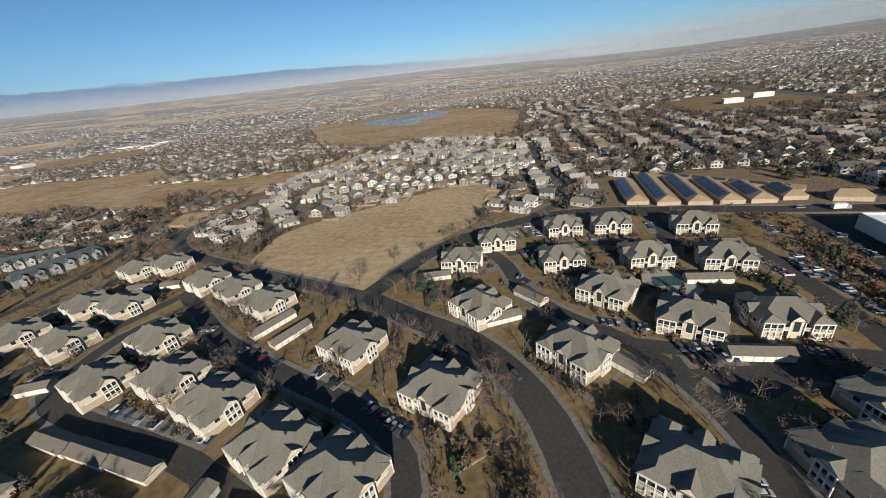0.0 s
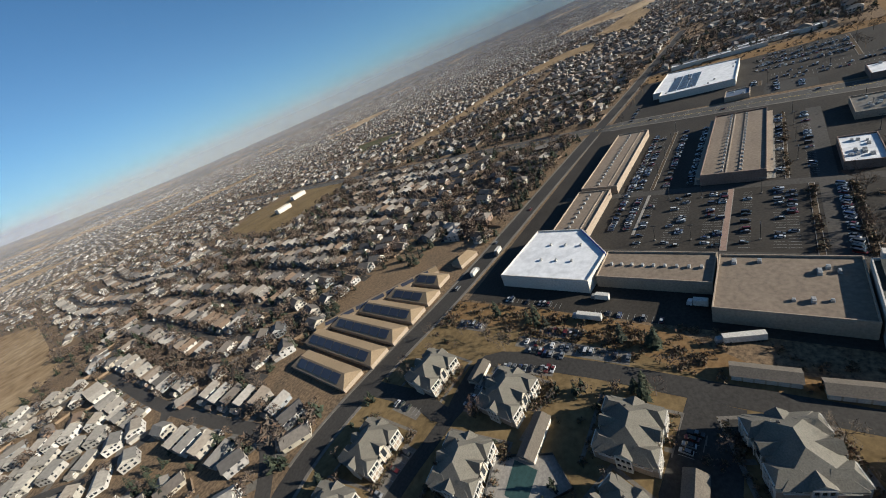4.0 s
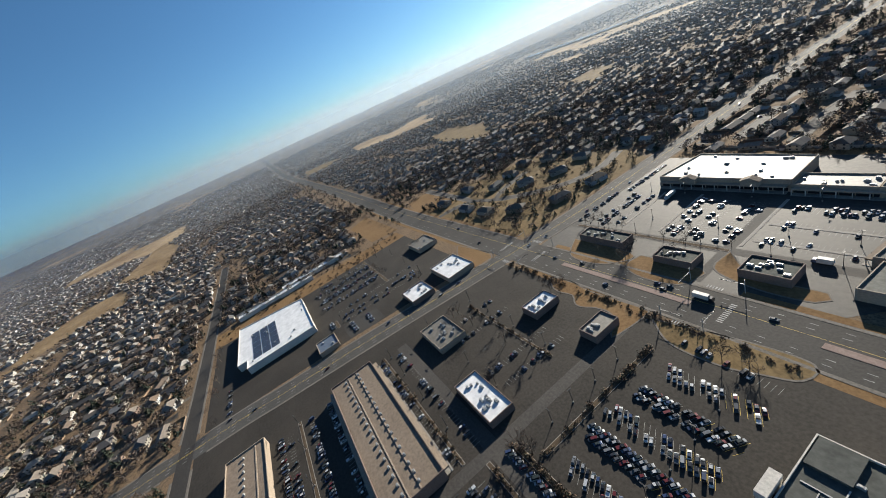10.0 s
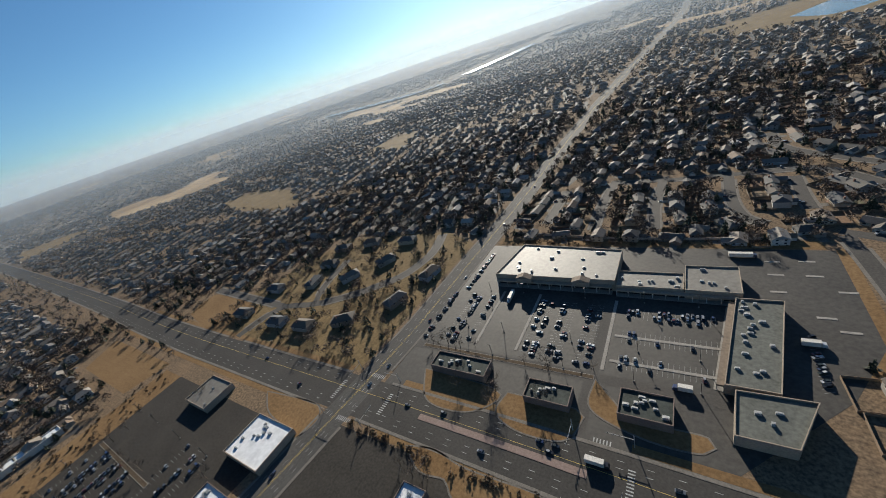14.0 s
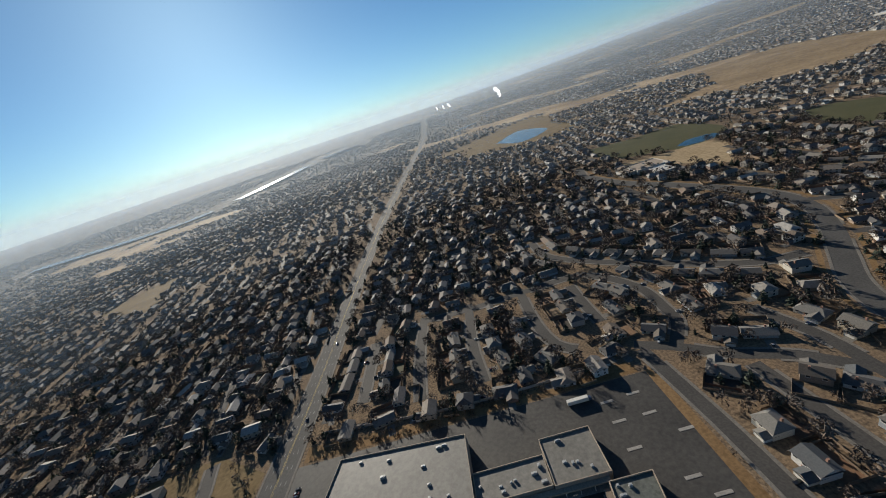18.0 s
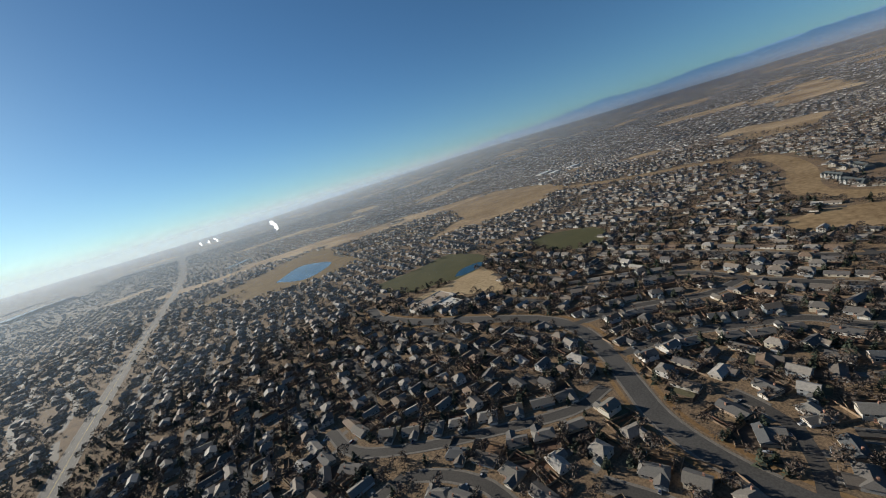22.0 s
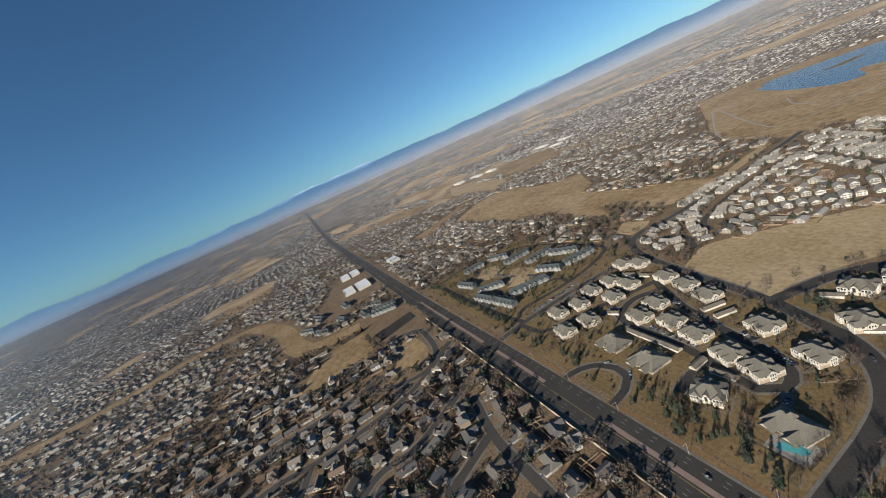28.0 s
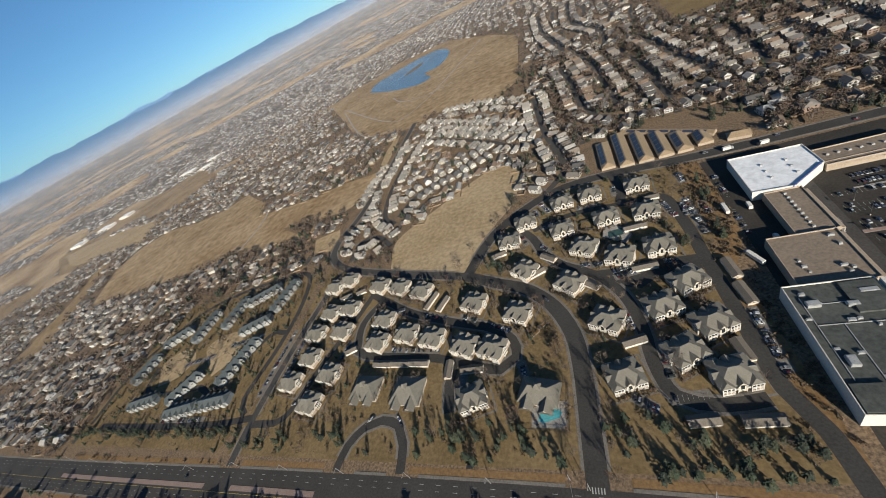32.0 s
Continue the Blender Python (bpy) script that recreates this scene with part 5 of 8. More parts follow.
def crown_shape(seed, h, w, count, conifer=False, lean=1.0):
    """A loose crown of many small slanted clumps round a tapered trunk."""
    rr = random.Random(seed)
    s = Shape()
    t = h * (0.95 if conifer else 0.6)
    s.poly([(-0.2, 0, 0), (0.2, 0, 0), (0.03, 0.02, t), (-0.03, 0.02, t)]).poly([(0, -0.2, 0), (0, 0.2, 0), (0.02, 0.03, t), (0.02, -0.03, t)])
    for i in range(count):
        a = rr.uniform(0, 6.28)
        if conifer:
            z = h * (0.08 + 0.9 * (i + rr.random()) / count)
            r0 = w / 2 * (1 - z / h) * rr.uniform(0.4, 1.05)
            k = w * 0.24 * (1.1 - z / h) + 0.25
        else:
            b = rr.uniform(-0.6, 1.0)
            z = h * (0.60 + 0.34 * b)
            r0 = w / 2 * math.sqrt(max(0.05, 1 - b * b * 0.85)) * math.sqrt(rr.random()) * (1 + 0.25 * math.sin(3 * a + seed))
            k = w * rr.uniform(0.10, 0.18) * lean
        c = Vector((r0 * math.cos(a), r0 * math.sin(a), z))
        d = Vector((rr.gauss(0, 1), rr.gauss(0, 1), rr.gauss(0, 0.6) - (0.6 if conifer else -0.5))).normalized()
        e = Matrix.Rotation(rr.uniform(0, 6.28), 3, d) @ d.orthogonal().normalized()
        if conifer:
            s.poly([c + e * k, c + d * k * 1.2 - e * 0.3 * k, c - e * k * 0.9])
        else:
            s.poly([c - d * k * 0.8 - e * k * 0.35, c + d * k * 1.25, c - d * k * 0.5 + e * k * 0.45])
    return s


def shaped(items):
    out = []
    for s, kind in items:
        s.m = [kind] * len(s.f)
        out.append(s.proto())
    return out


house_cells = {}
for x, y, a in every:
    house_cells.setdefault((int(x // 20), int(y // 20)), []).append((x, y))


def off_houses(px, py, gap=7.0):
    return np.array([all((x - hx) ** 2 + (y - hy) ** 2 > gap * gap for i in (-1, 0, 1) for j in (-1, 0, 1) for hx, hy in house_cells.get((int(x // 20) + i, int(y // 20) + j), ())) for x, y in zip(px, py)])


def scatter_trees(name, items, weights, count, r0, r1, label, gap=7.0, size=(0.7, 1.25)):
    r = np.sqrt(rng.uniform(r0 ** 2, r1 ** 2, count))
    th = rng.uniform(0, 2 * math.pi, count)
    tx, ty = CX + r * np.cos(th), CY + r * np.sin(th)
    ok = ~blocked(tx, ty, 0.5)
    ok &= ~((tx > -430) & (tx < -88) & (ty > 60) & (ty < 540)) | (rng.random(count) < 0.4)
    if r1 > 1900:
        ok &= np.array([noise.noise((x / 500, y / 500, 7.7)) for x, y in zip(tx, ty)]) < 0.52
    tx, ty = tx[ok], ty[ok]
    if gap:
        k = off_houses(tx, ty, gap)
        tx, ty = tx[k], ty[k]
    m = len(tx)
    sc = rng.uniform(*size, (m, 1)) * np.ones(3)
    return tagged(stamp(name, shaped(items), rng.choice(len(items), m, p=weights), np.c_[tx, ty, ground_at(tx, ty)], rng.uniform(0, 6.28, m), sc, [FAR_HAZED_TWIGS if r1 > 1900 else BARE, CONIFER]), label, "trees", kind="stuff")


scatter_trees("suburban_trees", [(crown_shape(1, 9, 9, 66, lean=0.9), 0), (crown_shape(2, 7, 7, 52, lean=0.92), 0), (crown_shape(3, 11, 10, 72, lean=0.88), 0), (crown_shape(4, 4.5, 5, 34, lean=1.0), 0), (crown_shape(5, 10, 7.4, 56, True), 1), (crown_shape(6, 6, 5.2, 44, True), 1)],
              [0.25, 0.24, 0.15, 0.12, 0.15, 0.09], 19000, 60, 800, "bare winter trees and dark conifers among the houses", 7.0)
scatter_trees("suburban_trees_outer", [(crown_shape(7, 9, 10, 16, lean=1.7), 0), (crown_shape(8, 7, 8, 14, lean=1.7), 0), (crown_shape(9, 10, 7, 22, True), 1)], [0.45, 0.4, 0.15], 29000, 800, 1750, "bare winter trees among the outer houses")
far_crowns = shaped([(crown_shape(11, 9, 11, 9, lean=1.7), 0), (crown_shape(12, 8, 9, 8, lean=1.7), 0), (crown_shape(13, 10, 8, 9, True), 1)])
tx_, ty_, fx, fy, fs, _ = far_places(26.0, 28.0, 5600, 41)
fx, fy = fx + rng.normal(0, 6, len(fx)), fy + rng.normal(0, 6, len(fx))
ok = town_only(tx_, ty_, fx, fy, 0.24, 42)
fx, fy, fs = fx[ok], fy[ok], fs[ok]
m = len(fx)
tagged(stamp("far_trees", far_crowns, rng.choice(3, m, p=[0.5, 0.3, 0.2]), np.c_[fx, fy, ground_at(fx, fy)], rng.uniform(0, 6.28, m), rng.uniform(0.6, 1.3, (m, 1)) * fs[:, None] * np.ones(3), [FAR_HAZED_TWIGS, CONIFER]), "far bare trees over the suburbs", "trees", kind="stuff")

# denser trees among the older houses in the north
nx_, ny_ = rng.uniform(-85, 335, 2600), rng.uniform(102, 640, 2600)
ok = ~blocked(nx_, ny_, 0.3)
nx_, ny_ = nx_[ok], ny_[ok]
ok = off_houses(nx_, ny_, 5.5)
nx_, ny_ = nx_[ok], ny_[ok]
k = len(nx_)
tagged(stamp("north_trees", shaped([(crown_shape(31, 9, 9, 60, lean=0.75), 0), (crown_shape(32, 6.5, 6.5, 46, lean=0.78), 0), (crown_shape(33, 8, 5.5, 44, True), 1)]), rng.choice(3, k, p=[0.45, 0.35, 0.2]), np.c_[nx_, ny_, np.zeros(k)], rng.uniform(0, 6.28, k), rng.uniform(0.7, 1.2, (k, 1)) * np.ones(3), [BARE, CONIFER]), "bare trees and dark conifers between older houses", "trees", kind="stuff")
# trees between the grouped houses at the road corner
cx_, cy_ = rng.uniform(312, 560, 420), rng.uniform(-440, -246, 420)
ok = inside(cx_, cy_, OPEN[-1]) & ~near_road(cx_, cy_, 1.0)
cx_, cy_ = cx_[ok], cy_[ok]
k = len(cx_)
tagged(stamp("corner_trees", shaped([(crown_shape(21, 8, 8, 70, lean=0.75), 0), (crown_shape(22, 6, 6, 56, lean=0.75), 0), (crown_shape(23, 8, 5.5, 50, True), 1)]), rng.choice(3, k, p=[0.4, 0.35, 0.25]), np.c_[cx_, cy_, np.zeros(k)], rng.uniform(0, 6.28, k), rng.uniform(0.7, 1.2, (k, 1)) * np.ones(3), [BARE, CONIFER]), "bare trees and dark conifers between grouped houses", "trees", kind="stuff")
# ---- apartment quarter ----
APT_WALL = plain("cream_siding", (0.46, 0.40, 0.315), (0.53, 0.47, 0.38), 0.8, 0.2, 1.5, space="object")
APT_BRICK = plain("tan_brick", (0.34, 0.265, 0.20), (0.42, 0.335, 0.26), 0.85, 0.3, 3.0, space="object")
APT_ROOF = plain("grey_shingle_roof", (0.122, 0.112, 0.091), (0.168, 0.155, 0.128), 0.9, 0.3, 2.5, spread=0.1, space="object")
WHITE = plain("white_trim", (0.52, 0.49, 0.435), (0.62, 0.59, 0.53), 0.6, 0.5, 2.0, space="object")
# dark window panes, and the sheet that stands for shade behind verandas
GLASS_AND_SHADE, n_, l_, s_ = nodes_of("window_glass")
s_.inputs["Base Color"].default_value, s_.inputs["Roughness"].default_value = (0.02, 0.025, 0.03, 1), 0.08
GARAGE_ROOF = plain("tan_garage_roof", (0.12, 0.102, 0.08), (0.17, 0.145, 0.116), 0.9, 0.2, 2.0, spread=0.08, space="object")
DARK_METAL = plain("dark_metal", (0.05, 0.05, 0.05), (0.09, 0.09, 0.09), 0.5, 0.5, 2.0, 0.5)


def repeat(parts, places):
    """More copies of a finished thing, given as it stands with its parts; they share the meshes."""
    ob = parts[0]
    for m in places:
        made = {}
        for o in parts:
            k = o.copy()
            scene.collection.objects.link(k)
            k.parent = made.get(o.parent)
            made[o] = k
        made[ob].matrix_basis = m


def all_of(ob):
    return [ob, *ob.children_recursive]


PANES = {}


def window(parent, x, y, z, face, w=1.5, h=1.5, name="window"):
    """A framed pane on a wall that looks along face degrees (0: along -y)."""
    f = Shape().box(-w / 2 - 0.12, -0.06, -h / 2 - 0.12, w / 2 + 0.12, 0.04, h / 2 + 0.12)
    f.add(Shape().box(-w / 2 - 0.2, -0.16, -h / 2 - 0.22, w / 2 + 0.2, 0.04, -h / 2 - 0.12))
    f.box(-w / 2, -0.09, -h / 2, w / 2, -0.062, h / 2, 1)
    key = (w, h)
    if key not in PANES:
        PANES[key] = part(name, f, [WHITE, GLASS_AND_SHADE], parent)
        ob = PANES[key]
    else:
        ob = new(name, PANES[key].data)
        ob.parent = parent
    ob.matrix_basis = pose(x, y, z, 0, 0, face)
    return ob


def balcony(parent, x, y, z, face, w=4.0):
    s = Shape().box(-w / 2, -1.5, 0, w / 2, 0, 0.18, bottom=True)
    for i in range(9):
        u = -w / 2 + 0.05 + (w - 0.1) * i / 8
        s.box(u - 0.05, -1.5, 0.18, u + 0.05, -1.42, 1.1)
    s.box(-w / 2, -1.52, 1.08, w / 2, -1.4, 1.2)
    for u in (-w / 2, w / 2 - 0.25):
        s.box(u, -1.55, -2.8, u + 0.25, -1.3, 2.7)
    ob = part("balcony", s, WHITE, parent, "white balcony with posts and railing")
    ob.matrix_basis = pose(x, y, z, 0, 0, face)


VERANDAS = {}


def veranda(parent, x, y, face, w):
    """Two storeys of white posts, beams and rails before a dark sheet for recess shade."""
    if w not in VERANDAS:
        # flat dark sheet stands in for the shade inside the recesses
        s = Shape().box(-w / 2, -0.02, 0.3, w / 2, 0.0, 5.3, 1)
        for z0, z1 in ((0, 0.3), (2.6, 2.9), (5.35, 5.66)):
            s.box(-w / 2 - 0.1, -0.55, z0, w / 2 + 0.1, -0.03, z1, bottom=True)
        bays = 3
        for i in range(bays + 1):
            u = -w / 2 + w * i / bays
            s.box(u - 0.15, -0.5, 0.3, u + 0.15, -0.03, 5.35)
        for z in (0.3, 2.9):
            s.box(-w / 2, -0.48, z + 0.85, w / 2, -0.38, z + 1.0, bottom=True)
            for i in range(15):
                u = -w / 2 + w * (i + 0.5) / 15
                s.box(u - 0.05, -0.46, z, u + 0.05, -0.4, z + 0.85)
        VERANDAS[w] = part("veranda", s, [WHITE, GLASS_AND_SHADE], parent, "white two-storey veranda with dark recesses")
        ob = VERANDAS[w]
    else:
        ob = tagged(new("veranda", VERANDAS[w].data), "white two-storey veranda with dark recesses")
        ob.parent = parent
    ob.matrix_basis = pose(x, y, 0, 0, 0, face)


def apartment(label):
    ob = thing("apartment_house", 0, 0, 0, 0, label, "apartment house", "apartment houses")
    part("wall", Shape().box(-10, -7.6, 0, 10, 7.6, 5.7), APT_WALL, ob)
    part("brick_base", Shape().box(-10.12, -7.72, 0, 10.12, 7.72, 2.5), APT_BRICK, ob)
    part("trim_band", Shape().box(-10.2, -7.8, 2.5, 10.2, 7.8, 2.8), WHITE, ob)
    part("roof", Shape().gable(-10, -7.6, 10, 7.6, 5.7, 9.7, 0, None, 1.0, 8.2), APT_ROOF, ob)
    bay = bay_roof = bay_base = None
    for sx, sy in ((-1, -1), (1, -1), (-1, 1), (1, 1)):
        turn = 0 if sy < 0 else 180
        if bay is None:
            bay = part("wing", Shape().box(-2.9, -1.6, 2.6, 2.9, 2.0, 5.7), APT_WALL, ob)
            bay_base = part("wing_base", Shape().box(-3.0, -1.7, 0, 3.0, 2.0, 2.6), APT_BRICK, ob)
            bay_roof = part("wing_roof", Shape().gable(-1.6, -2.9, 6.2, 2.9, 5.7, 7.5, 0, 1, 0.6, 2.3).turned(math.pi / 2), [APT_ROOF, APT_WALL], ob, "low hipped wing roof")
            o, r, g = bay, bay_roof, bay_base
        else:
            o, r, g = bay.copy(), bay_roof.copy(), bay_base.copy()
            for q in (o, r, g):
                scene.collection.objects.link(q)
        o.matrix_basis = g.matrix_basis = pose(sx * 6.9, sy * 7.6, 0, 0, 0, turn)
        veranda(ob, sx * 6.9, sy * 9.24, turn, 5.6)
        r.matrix_basis = pose(sx * 6.9, sy * 7.6, 0.04, 0, 0, turn)
    for sy, face in ((-1, 0), (1, 180)):
        g = part("entry_gable", Shape().box(-1.9, -0.9, -5.7, 1.9, 2.0, 0.6, 1).add(Shape().gable(-0.9, -1.9, 4.6, 1.9, 0.6, 2.3, 0, 1, 0.4).turned(math.pi / 2)), [APT_ROOF, APT_WALL], ob, "cream entry gable over the stairs")
        g.matrix_basis = pose(0, sy * 7.9, 5.7, 0, 0, face)
        window(g, 0, -0.95, -1.6, 0, 1.9, 3.4, "stair_opening")
        for x in (-3.0, 3.0):
            balcony(ob, x, sy * 7.7, 2.9, face, 2.1)
            for z in (1.5, 4.3) if sy < 0 else (4.3,):
                window(ob, x, sy * 7.74, z, face, 1.7, 2.1, "balcony_door")
    for sx, face in ((-1, -90), (1, 90)):
        for y in (-4.6, 4.6):
            window(ob, sx * 10.03, y, 4.3, face, 1.6, 1.7)
        g = part("side_bay", Shape().box(-2.4, -0.7, -5.4, 2.4, 2.5, 0.5, 1).add(Shape().gable(-0.7, -2.4, 5.0, 2.4, 0.5, 2.0, 0, 1, 0.45).turned(math.pi / 2)), [APT_ROOF, APT_WALL], ob, "cream side bay with a small gable")
        g.matrix_basis = pose(sx * 9.9, 0, 5.4, 0, 0, face)
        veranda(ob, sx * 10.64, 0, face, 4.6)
    for x, y in ((5.5, 2.0),):
        part("roof_vent", Shape().box(-0.3, -0.3, 0, 0.3, 0.3, 0.7), DARK_METAL, ob).location = (x, y, 8.0)
    return ob


APT_EAST = [(-10, 63, -4), (-10, 20, -5), (-53, 65, 3), (-43, 22, 9), (-81, 62, 12), (-83, 18, 9), (-65, -13, -28), (-39, -31, -20), (-10, -27, 2), (-135, 16, 3), (-119, 42, 12), (-118, -29, -40), (-80, -53, -38), (-57, -94, -27), (-21, -87, 18), (-1, -67, 24), (3, -104, 21), (-17, -124, 25), (-53, -138, 15), (2, -140, 10)]
APT_WEST = [(-354, -2, -15), (-335, 6, -15), (-283, -14, -20), (-254, -22, -24), (-225, -33, -20), (-164, -59, -20), (-123, -77, -20), (-259, -65, -15), (-258, -91, -15), (-227, -85, -14), (-199, -93, -15), (-166, -104, -21), (-142, -109, -22), (-154, -149, 20), (-312, -42, -15), (-338, -44, -15), (-309, -72, -15), (-345, -71, -12), (-336, -101, -10), (-301, -121, -12), (-346, -127, -10), (-309, -149, -10)]
first = apartment("two-storey cream apartment house with grey hip roof and balconies")
TALL = Matrix.Diagonal((1, 1, 1.15, 1))
first.matrix_basis = pose(*APT_EAST[0][:2], 0, 0, 0, APT_EAST[0][2]) @ TALL
repeat(all_of(first), [pose(x, y, 0, 0, 0, a) @ TALL for x, y, a in APT_EAST[1:] + APT_WEST])


def garage(doors):
    L = doors * 3.0
    ob = thing("garage_row", 0, 0, 0, 0, "low tan garage row with white doors by apartments", "garage", "garage rows")
    part("wall", Shape().box(-L / 2, -3, 0, L / 2, 3, 2.6), APT_WALL, ob)
    part("roof", Shape().gable(-L / 2, -3, L / 2, 3, 2.6, 4.0, 0, 1, 0.4), [GARAGE_ROOF, APT_WALL], ob)
    for i in range(doors):
        d = Shape()
        for k in range(4):
            d.box(-1.25, -0.06, 0.05 + k * 0.53, 1.25, 0.02, 0.05 + k * 0.53 + 0.5)
        part("garage_door", d, WHITE, ob).location = (-L / 2 + 1.5 + 3 * i, -3.01, 0)
    return ob


GARAGES = [(-97, -16, -38, 5), (-146, 1, 17, 5), (-108, -33, 28, 5), (-24, -46, 4, 6), (-22, 3, 3, 6), (-66, -55, -40, 6), (-245, -114, -4, 6), (-226, -115, -4, 6), (-207, -116, -4, 6), (-158, -125, 3, 6), (-19, -165, 6, 5), (7, -165, 3, 6), (-43, -112, 15, 5), (12, -124, -80, 5), (27, -83, -82, 6), (27, -60, -84, 6), (-212, -47, 67, 7), (-198, -53, 67, 6), (-288, -96, 25, 4), (-322, -62, 20, 4), (-330, -20, 20, 5), (-310, -16, 20, 4), (-178, -124, 90, 5), (-2, 40, 4, 4)]
for k in (4, 5, 6, 7):
    chosen = [(x, y, a) for x, y, a, n_d in GARAGES if n_d == k]
    g = garage(k)
    g.matrix_basis = pose(*chosen[0][:2], 0, 0, 0, chosen[0][2])
    repeat(all_of(g), [pose(x, y, 0, 0, 0, a) for x, y, a in chosen[1:]])


def big_roof_house(name, x, y, turn, w, d, label, mat=None):
    ob = thing(name, x, y, 0, turn, label, "clubhouse")
    roof = mat or APT_ROOF
    part("wall", Shape().box(-w / 2, -d / 2, 0, w / 2, d / 2, 4.2), APT_WALL, ob)
    part("roof", Shape().gable(-w / 2, -d / 2, w / 2, d / 2, 4.2, 10.0, 0, None, 1.2, d * 0.42), roof, ob)
    for sx in (-1, 1):
        o = part("porch_roof", Shape().gable(-5, -4, 5, 4, 3.8, 7.2, 0, 1, 0.8, 0).turned(math.pi / 2), [roof, APT_WALL], ob)
        o.location = (sx * w * 0.26, -d / 2, 0.1)
    t = part("turret", Shape().box(-2, -2, 6, 2, 2, 11).gable(-2, -2, 2, 2, 11, 13, 0, None, 0.5, 2.2), [roof], ob)
    for i in range(6):
        window(ob, -w / 2 + (i + 0.5) * w / 6, -d / 2 - 0.02, 2.0, 0, 2.0, 2.2)
    return ob


big_roof_house("clubhouse", -106, -146, -12, 25, 17, "cream clubhouse with a sweeping grey roof by the pool")
big_roof_house("leasing_house", -252, -137, -4, 26, 20, "low leasing house with a broad dark brown roof", APT_ROOF)
big_roof_house("leasing_house", -210, -141, -4, 26, 22, "low leasing house with a broad dark brown roof", APT_ROOF)

# pool with its deck and fence
POOL = plain("pool_water", (0.09, 0.36, 0.40), (0.13, 0.44, 0.47), 0.1, 0.3, 1.0)
pool = thing("swimming_pool", -99, -160, 0, 0, "turquoise swimming pool in a pale concrete deck", "pool")
part("deck", prism([(-13, -8), (9, -9), (10, 8), (-2, 10), (-13, 4)], 0, 0.12), CONCRETE, pool)
part("water", prism([(-8.7, -3.8), (-6.8, 2.4), (2.2, 5.1), (6.4, 1.4), (4.5, -2.2), (-6.1, -5.6)], 0.1, 0.16), POOL, pool)
fence = thing("pool_fence", -99, -160, 0, 0, "dark metal fence round the pool deck", "fence")
corner = [(-21, -9), (10.5, -10.5), (11.5, 24)]
for (x0, y0), (x1, y1) in zip(corner, corner[1:]):
    L, a = math.hypot(x1 - x0, y1 - y0), math.degrees(math.atan2(y1 - y0, x1 - x0))
    for i in range(int(L / 2.5)):
        s = Shape().box(0, -0.05, 0, 0.1, 0.05, 1.9).box(0, -0.03, 1.6, 2.5, 0.03, 1.7).box(0, -0.03, 0.2, 2.5, 0.03, 0.3)
        for j in range(1, 9):
            s.box(j * 0.28, -0.02, 0.2, j * 0.28 + 0.04, 0.02, 1.8)
        part("fence_panel", s, DARK_METAL, fence).matrix_basis = pose(x0 + (x1 - x0) * i * 2.5 / L, y0 + (y1 - y0) * i * 2.5 / L, 0, 0, 0, a)

# covered pool in the middle of the quarter, and its fenced court
COVER = plain("pool_cover", (0.02, 0.06, 0.06), (0.035, 0.085, 0.08), 0.6, 0.2, 1.0)
pool = thing("covered_pool", -38, 1, 0, 0, "pool under a dark green cover in a pale deck", "pool")
part("deck", prism([(4, 13), (13, -6), (5, -16), (-11, -3), (-9, 10)], 0.02, 0.14), CONCRETE, pool)
part("cover", prism([(6, 6), (6, -3), (-6, -4), (-6, 4)], 0.1, 0.2), COVER, pool)
for nm, cx, cy, ring in (("pool_fence", -38, 1, [(4, 13), (13, -6), (5, -16), (-11, -3), (-9, 10)]), ("court_fence", -61, 20, [(6, 7), (6, -7), (-6, -6), (-4, 8)])):
    fence = thing(nm, cx, cy, 0, 0, "dark metal fence with thin bars round a court", "fence")
    for (x0, y0), (x1, y1) in zip(ring, ring[1:] + ring[:1]):
        L, a = math.hypot(x1 - x0, y1 - y0), math.degrees(math.atan2(y1 - y0, x1 - x0))
        k = max(1, round(L / 3.0))
        for i in range(k):
            s = Shape().box(0, -0.05, 0, 0.1, 0.05, 1.7).box(0, -0.03, 1.5, L / k, 0.03, 1.58).box(0, -0.03, 0.2, L / k, 0.03, 0.28)
            s.box(0, -0.015, 0.28, L / k, 0.015, 1.5)
            part("fence_panel", s, DARK_METAL, fence).matrix_basis = pose(x0 + (x1 - x0) * i / k, y0 + (y1 - y0) * i / k, 0, 0, 0, a)

# ---- blue-grey townhouses ----
TOWN_WALL = plain("blue_grey_siding", (0.15, 0.168, 0.178), (0.205, 0.22, 0.228), 0.8, 0.2, 1.5, space="object")
TOWN_ROOF = plain("blue_grey_shingles", (0.042, 0.053, 0.056), (0.066, 0.079, 0.082), 0.9, 0.3, 2.5, spread=0.1, space="object")


